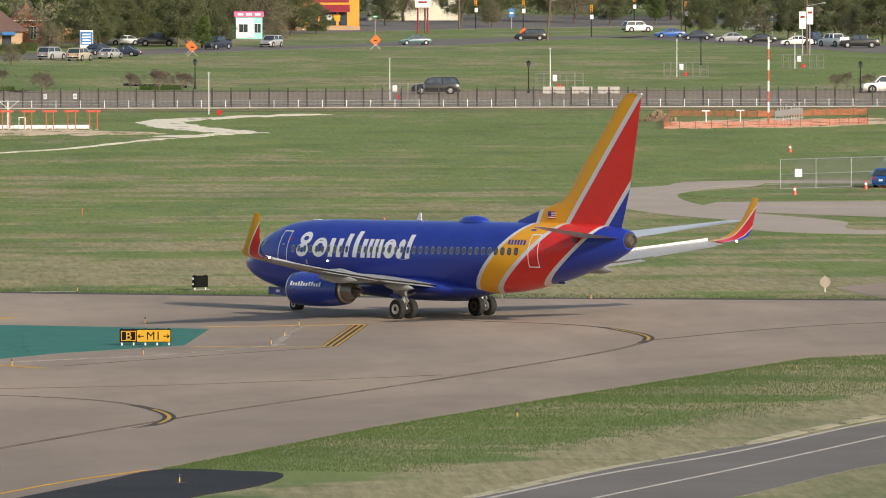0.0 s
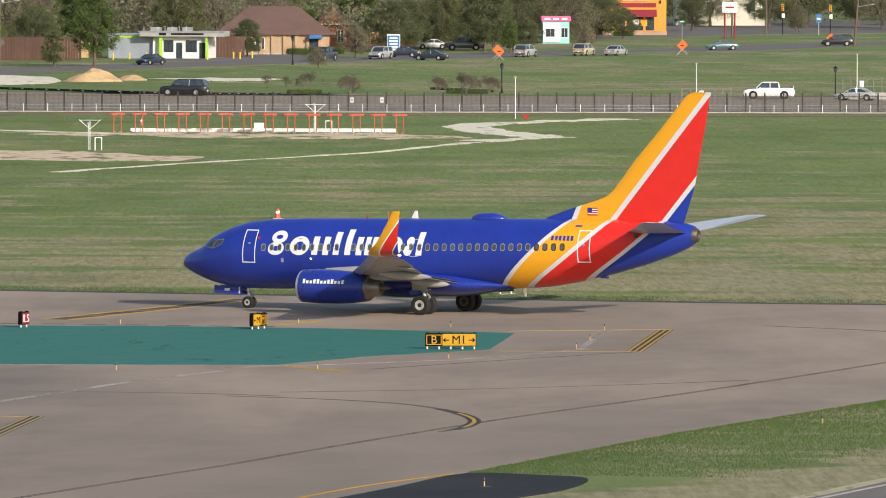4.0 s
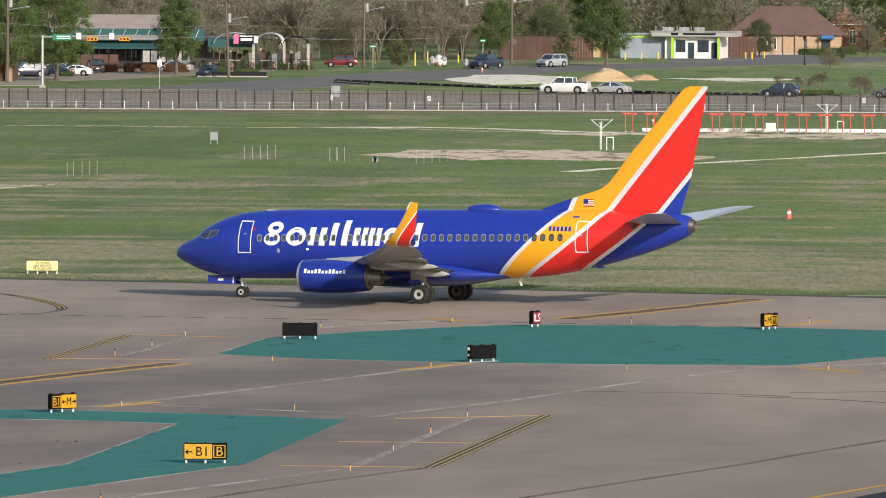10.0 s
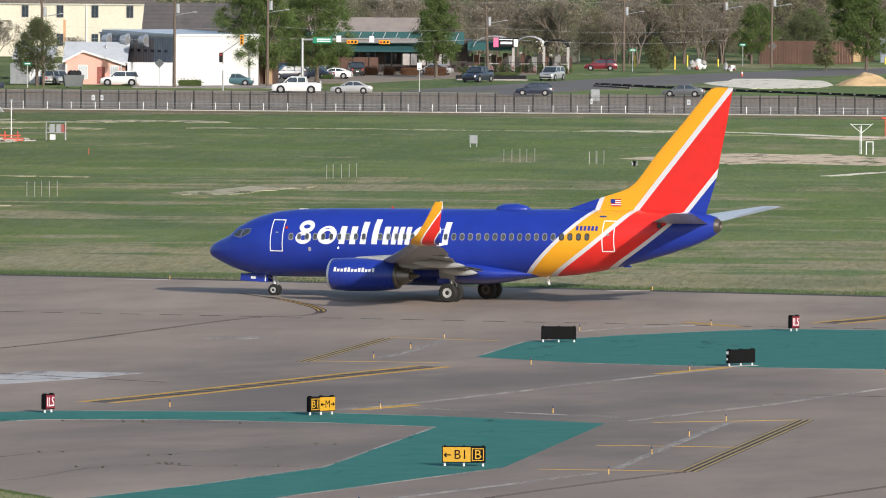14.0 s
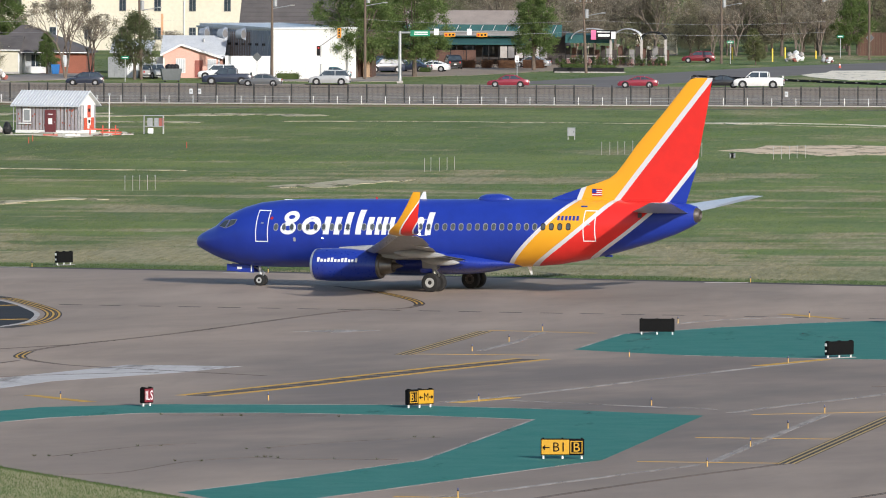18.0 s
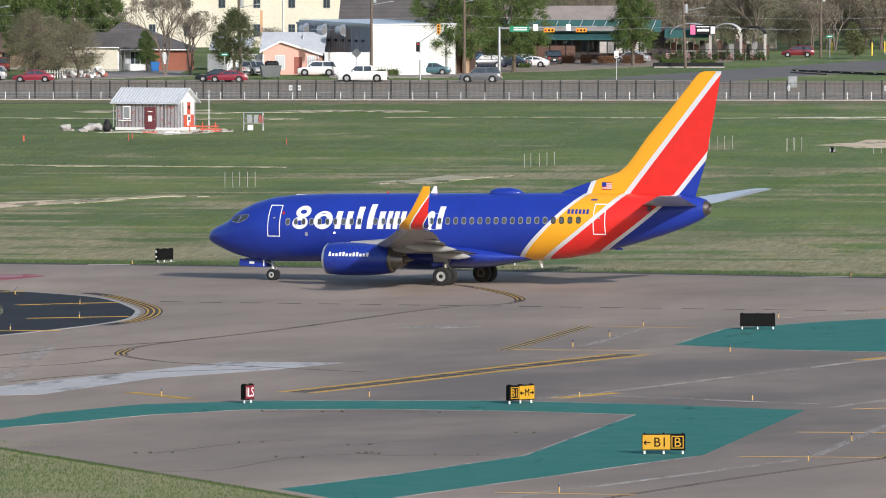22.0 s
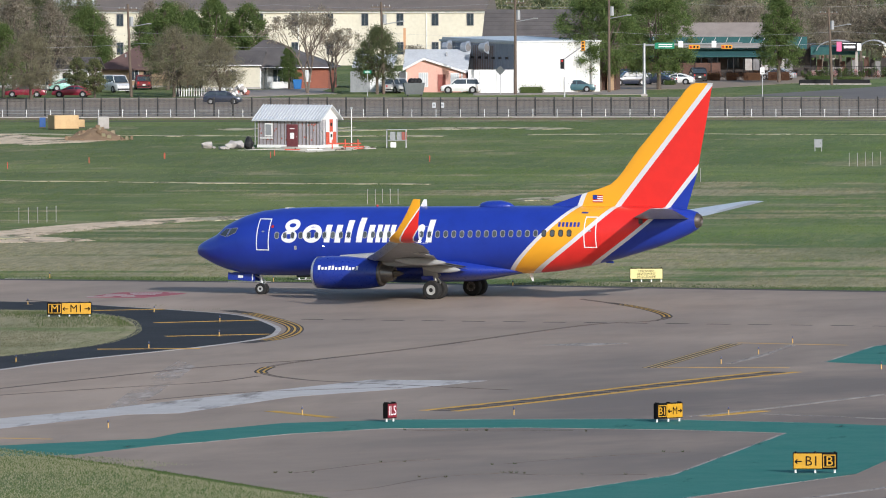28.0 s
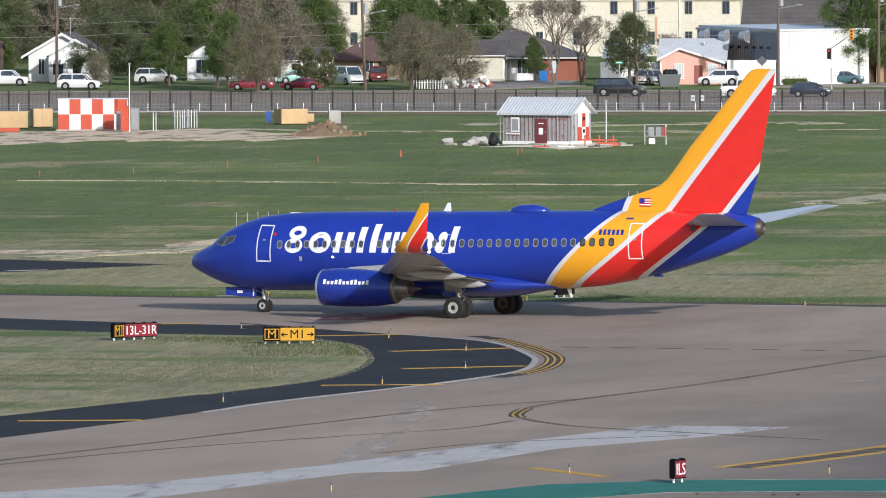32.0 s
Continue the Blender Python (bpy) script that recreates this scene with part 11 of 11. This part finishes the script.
tufts("grass_tufts", green_side(beside(right_edge, -0.1, -16.0)), 60000, 0.075, LUSH_BLADE, 33, "lush green grass tufts beside the concrete")
left_edge = [(-80, 392), (-58.7, 409.7), (-51.0, 396.8), (-40.2, 375.5), (-30.7, 356.4)]
tufts("grass_tufts", beside(left_edge, -0.1, -14.0), 22000, 0.08, LUSH_BLADE, 34, "green grass tufts at the concrete's corner")
tufts("grass_tufts", beside(left_edge, -0.8, -16.0), 46000, 0.08, SEEDED, 35, "pale seeded grass at the concrete's corner")
tufts("grass_tufts", beside([(-79.7, 542.0), (-74.1, 541.8), (-69.8, 534.3), (-67.5, 523.6)], 0.2, -5.0), 3000, 0.17, ISLAND_BLADE, 36, "long green grass on the island")
tufts("grass_tufts", beside([(-82.1, 512.5), (-73.8, 512.9), (-69.8, 513.3)], -13.0, 13.0), 9000, 0.10, DRY_BLADE, 37, "short dry grass on the island")
tufts("grass_tufts", beside(isle[8:52], 0.3, -1.6), 14000, 0.075, SEEDED, 38, "ragged pale fringe of the grass island")
tufts("grass_tufts", beside(isle[8:52], -0.6, -9.0), 16000, 0.09, ISLAND_BLADE, 39, "scattered green tufts on the grass island")


# ---- movement ----
PLANE_ROWS = [
    (0.0, pose(27.06, 525.31, 0, 0, 0, 128.19)),
    (0.5, pose(25.45, 527.21, 0, 0, 0, 132.23)),
    (1.0, pose(23.67, 529.05, 0, 0, 0, 136.17)),
    (1.5, pose(21.75, 530.70, 0, 0, 0, 139.91)),
    (2.0, pose(19.70, 532.20, 0, 0, 0, 143.33)),
    (2.5, pose(17.61, 533.57, 0, 0, 0, 146.40)),
    (4.5, pose(8.33, 538.34, 0, 0, 0, 154.61)),
    (5.0, pose(5.89, 539.39, 0, 0, 0, 155.87)),
    (5.5, pose(3.42, 540.39, 0, 0, 0, 156.85)),
    (6.0, pose(0.93, 541.36, 0, 0, 0, 157.57)),
    (6.5, pose(-1.57, 542.33, 0, 0, 0, 158.12)),
    (7.0, pose(-4.10, 543.31, 0, 0, 0, 158.57)),
    (7.5, pose(-6.62, 544.29, 0, 0, 0, 158.92)),
    (8.0, pose(-9.13, 545.28, 0, 0, 0, 159.19)),
    (8.5, pose(-11.60, 546.26, 0, 0, 0, 159.39)),
    (9.0, pose(-14.00, 547.22, 0, 0, 0, 159.55)),
    (9.5, pose(-16.31, 548.15, 0, 0, 0, 159.68)),
    (10.0, pose(-18.53, 549.03, 0, 0, 0, 159.83)),
    (10.5, pose(-20.63, 549.85, 0, 0, 0, 159.99)),
    (11.0, pose(-22.61, 550.60, 0, 0, 0, 160.17)),
    (11.5, pose(-24.49, 551.30, 0, 0, 0, 160.33)),
    (12.0, pose(-26.25, 551.94, 0, 0, 0, 160.45)),
    (12.5, pose(-27.89, 552.50, 0, 0, 0, 160.52)),
    (13.0, pose(-29.40, 552.95, 0, 0, 0, 160.51)),
    (13.5, pose(-30.76, 553.32, 0, 0, 0, 160.43)),
    (14.0, pose(-31.97, 553.65, 0, 0, 0, 160.33)),
    (14.5, pose(-33.06, 553.97, 0, 0, 0, 160.22)),
    (16.5, pose(-36.47, 555.33, 0, 0, 0, 159.96)),
    (17.0, pose(-37.27, 555.71, 0, 0, 0, 159.99)),
    (17.5, pose(-38.06, 556.13, 0, 0, 0, 160.05)),
    (18.0, pose(-38.82, 556.56, 0, 0, 0, 160.11)),
    (18.5, pose(-39.56, 556.97, 0, 0, 0, 160.16)),
    (19.0, pose(-40.28, 557.29, 0, 0, 0, 160.18)),
    (19.5, pose(-40.96, 557.55, 0, 0, 0, 160.20)),
    (20.0, pose(-41.62, 557.77, 0, 0, 0, 160.22)),
    (20.5, pose(-42.28, 558.01, 0, 0, 0, 160.26)),
    (21.0, pose(-42.93, 558.29, 0, 0, 0, 160.32)),
    (21.5, pose(-43.56, 558.58, 0, 0, 0, 160.39)),
    (22.0, pose(-44.20, 558.86, 0, 0, 0, 160.47)),
    (22.5, pose(-44.85, 559.12, 0, 0, 0, 160.55)),
    (23.0, pose(-45.50, 559.38, 0, 0, 0, 160.62)),
    (23.5, pose(-46.14, 559.66, 0, 0, 0, 160.70)),
    (24.0, pose(-46.81, 560.00, 0, 0, 0, 160.80)),
    (24.5, pose(-47.49, 560.37, 0, 0, 0, 160.90)),
    (25.0, pose(-48.21, 560.75, 0, 0, 0, 161.00)),
    (25.5, pose(-48.93, 561.14, 0, 0, 0, 161.10)),
    (27.5, pose(-52.48, 562.79, 0, 0, 0, 161.45)),
    (28.0, pose(-53.63, 563.37, 0, 0, 0, 161.47)),
    (28.5, pose(-54.89, 564.01, 0, 0, 0, 161.45)),
    (29.0, pose(-56.28, 564.69, 0, 0, 0, 161.40)),
    (29.5, pose(-57.78, 565.33, 0, 0, 0, 161.32)),
    (30.0, pose(-59.38, 565.86, 0, 0, 0, 161.22)),
    (30.5, pose(-61.08, 566.26, 0, 0, 0, 161.07)),
    (31.0, pose(-62.89, 566.52, 0, 0, 0, 160.91)),
    (31.5, pose(-64.80, 566.72, 0, 0, 0, 160.76)),
    (32.0, pose(-66.91, 567.02, 0, 0, 0, 160.71)),
]


def between(rows, t):
    for (t0, a), (t1, b) in zip(rows, rows[1:]):
        if t <= t1 + 1e-6:
            u = (t - t0) / (t1 - t0)
            return a.translation.lerp(b.translation, u)
    return rows[-1][1].translation


def motions():
    walk(airplane, PLANE_ROWS)
    for ob, stops in moving_cars:
        ts, xs, ys = (np.array(q, float) for q in zip(*stops))

        def place(t, ts=ts, xs=xs, ys=ys):
            if t < ts[0] or t > ts[-1]:
                i, j = (0, 1) if t < ts[0] else (-2, -1)
                k = (t - ts[i]) / (ts[j] - ts[i])
                return xs[i] + (xs[j] - xs[i]) * k, ys[i] + (ys[j] - ys[i]) * k
            return float(np.interp(t, ts, xs)), float(np.interp(t, ts, ys))

        rows = []
        for i in range(33):
            (xa, ya), (x, y), (xb, yb) = place(i - 0.6), place(i), place(i + 0.6)
            rows.append((i, pose(x, y, 0.03, 0, 0, math.degrees(math.atan2(yb - ya, xb - xa)))))
        walk(ob, rows)
    steps = [i * 0.125 for i in range(257)]
    dist, last, spin = 0.0, None, []
    for s in steps:
        q = between(PLANE_ROWS, s)
        dist += (q - last).length if last else 0.0
        last = q
        spin.append(dist)
    for hub, place, r in plane_wheels:
        walk(hub, [(s, Matrix.Translation(place) @ Matrix.Rotation(d / r, 4, "Y")) for s, d in zip(steps, spin)])


motions()
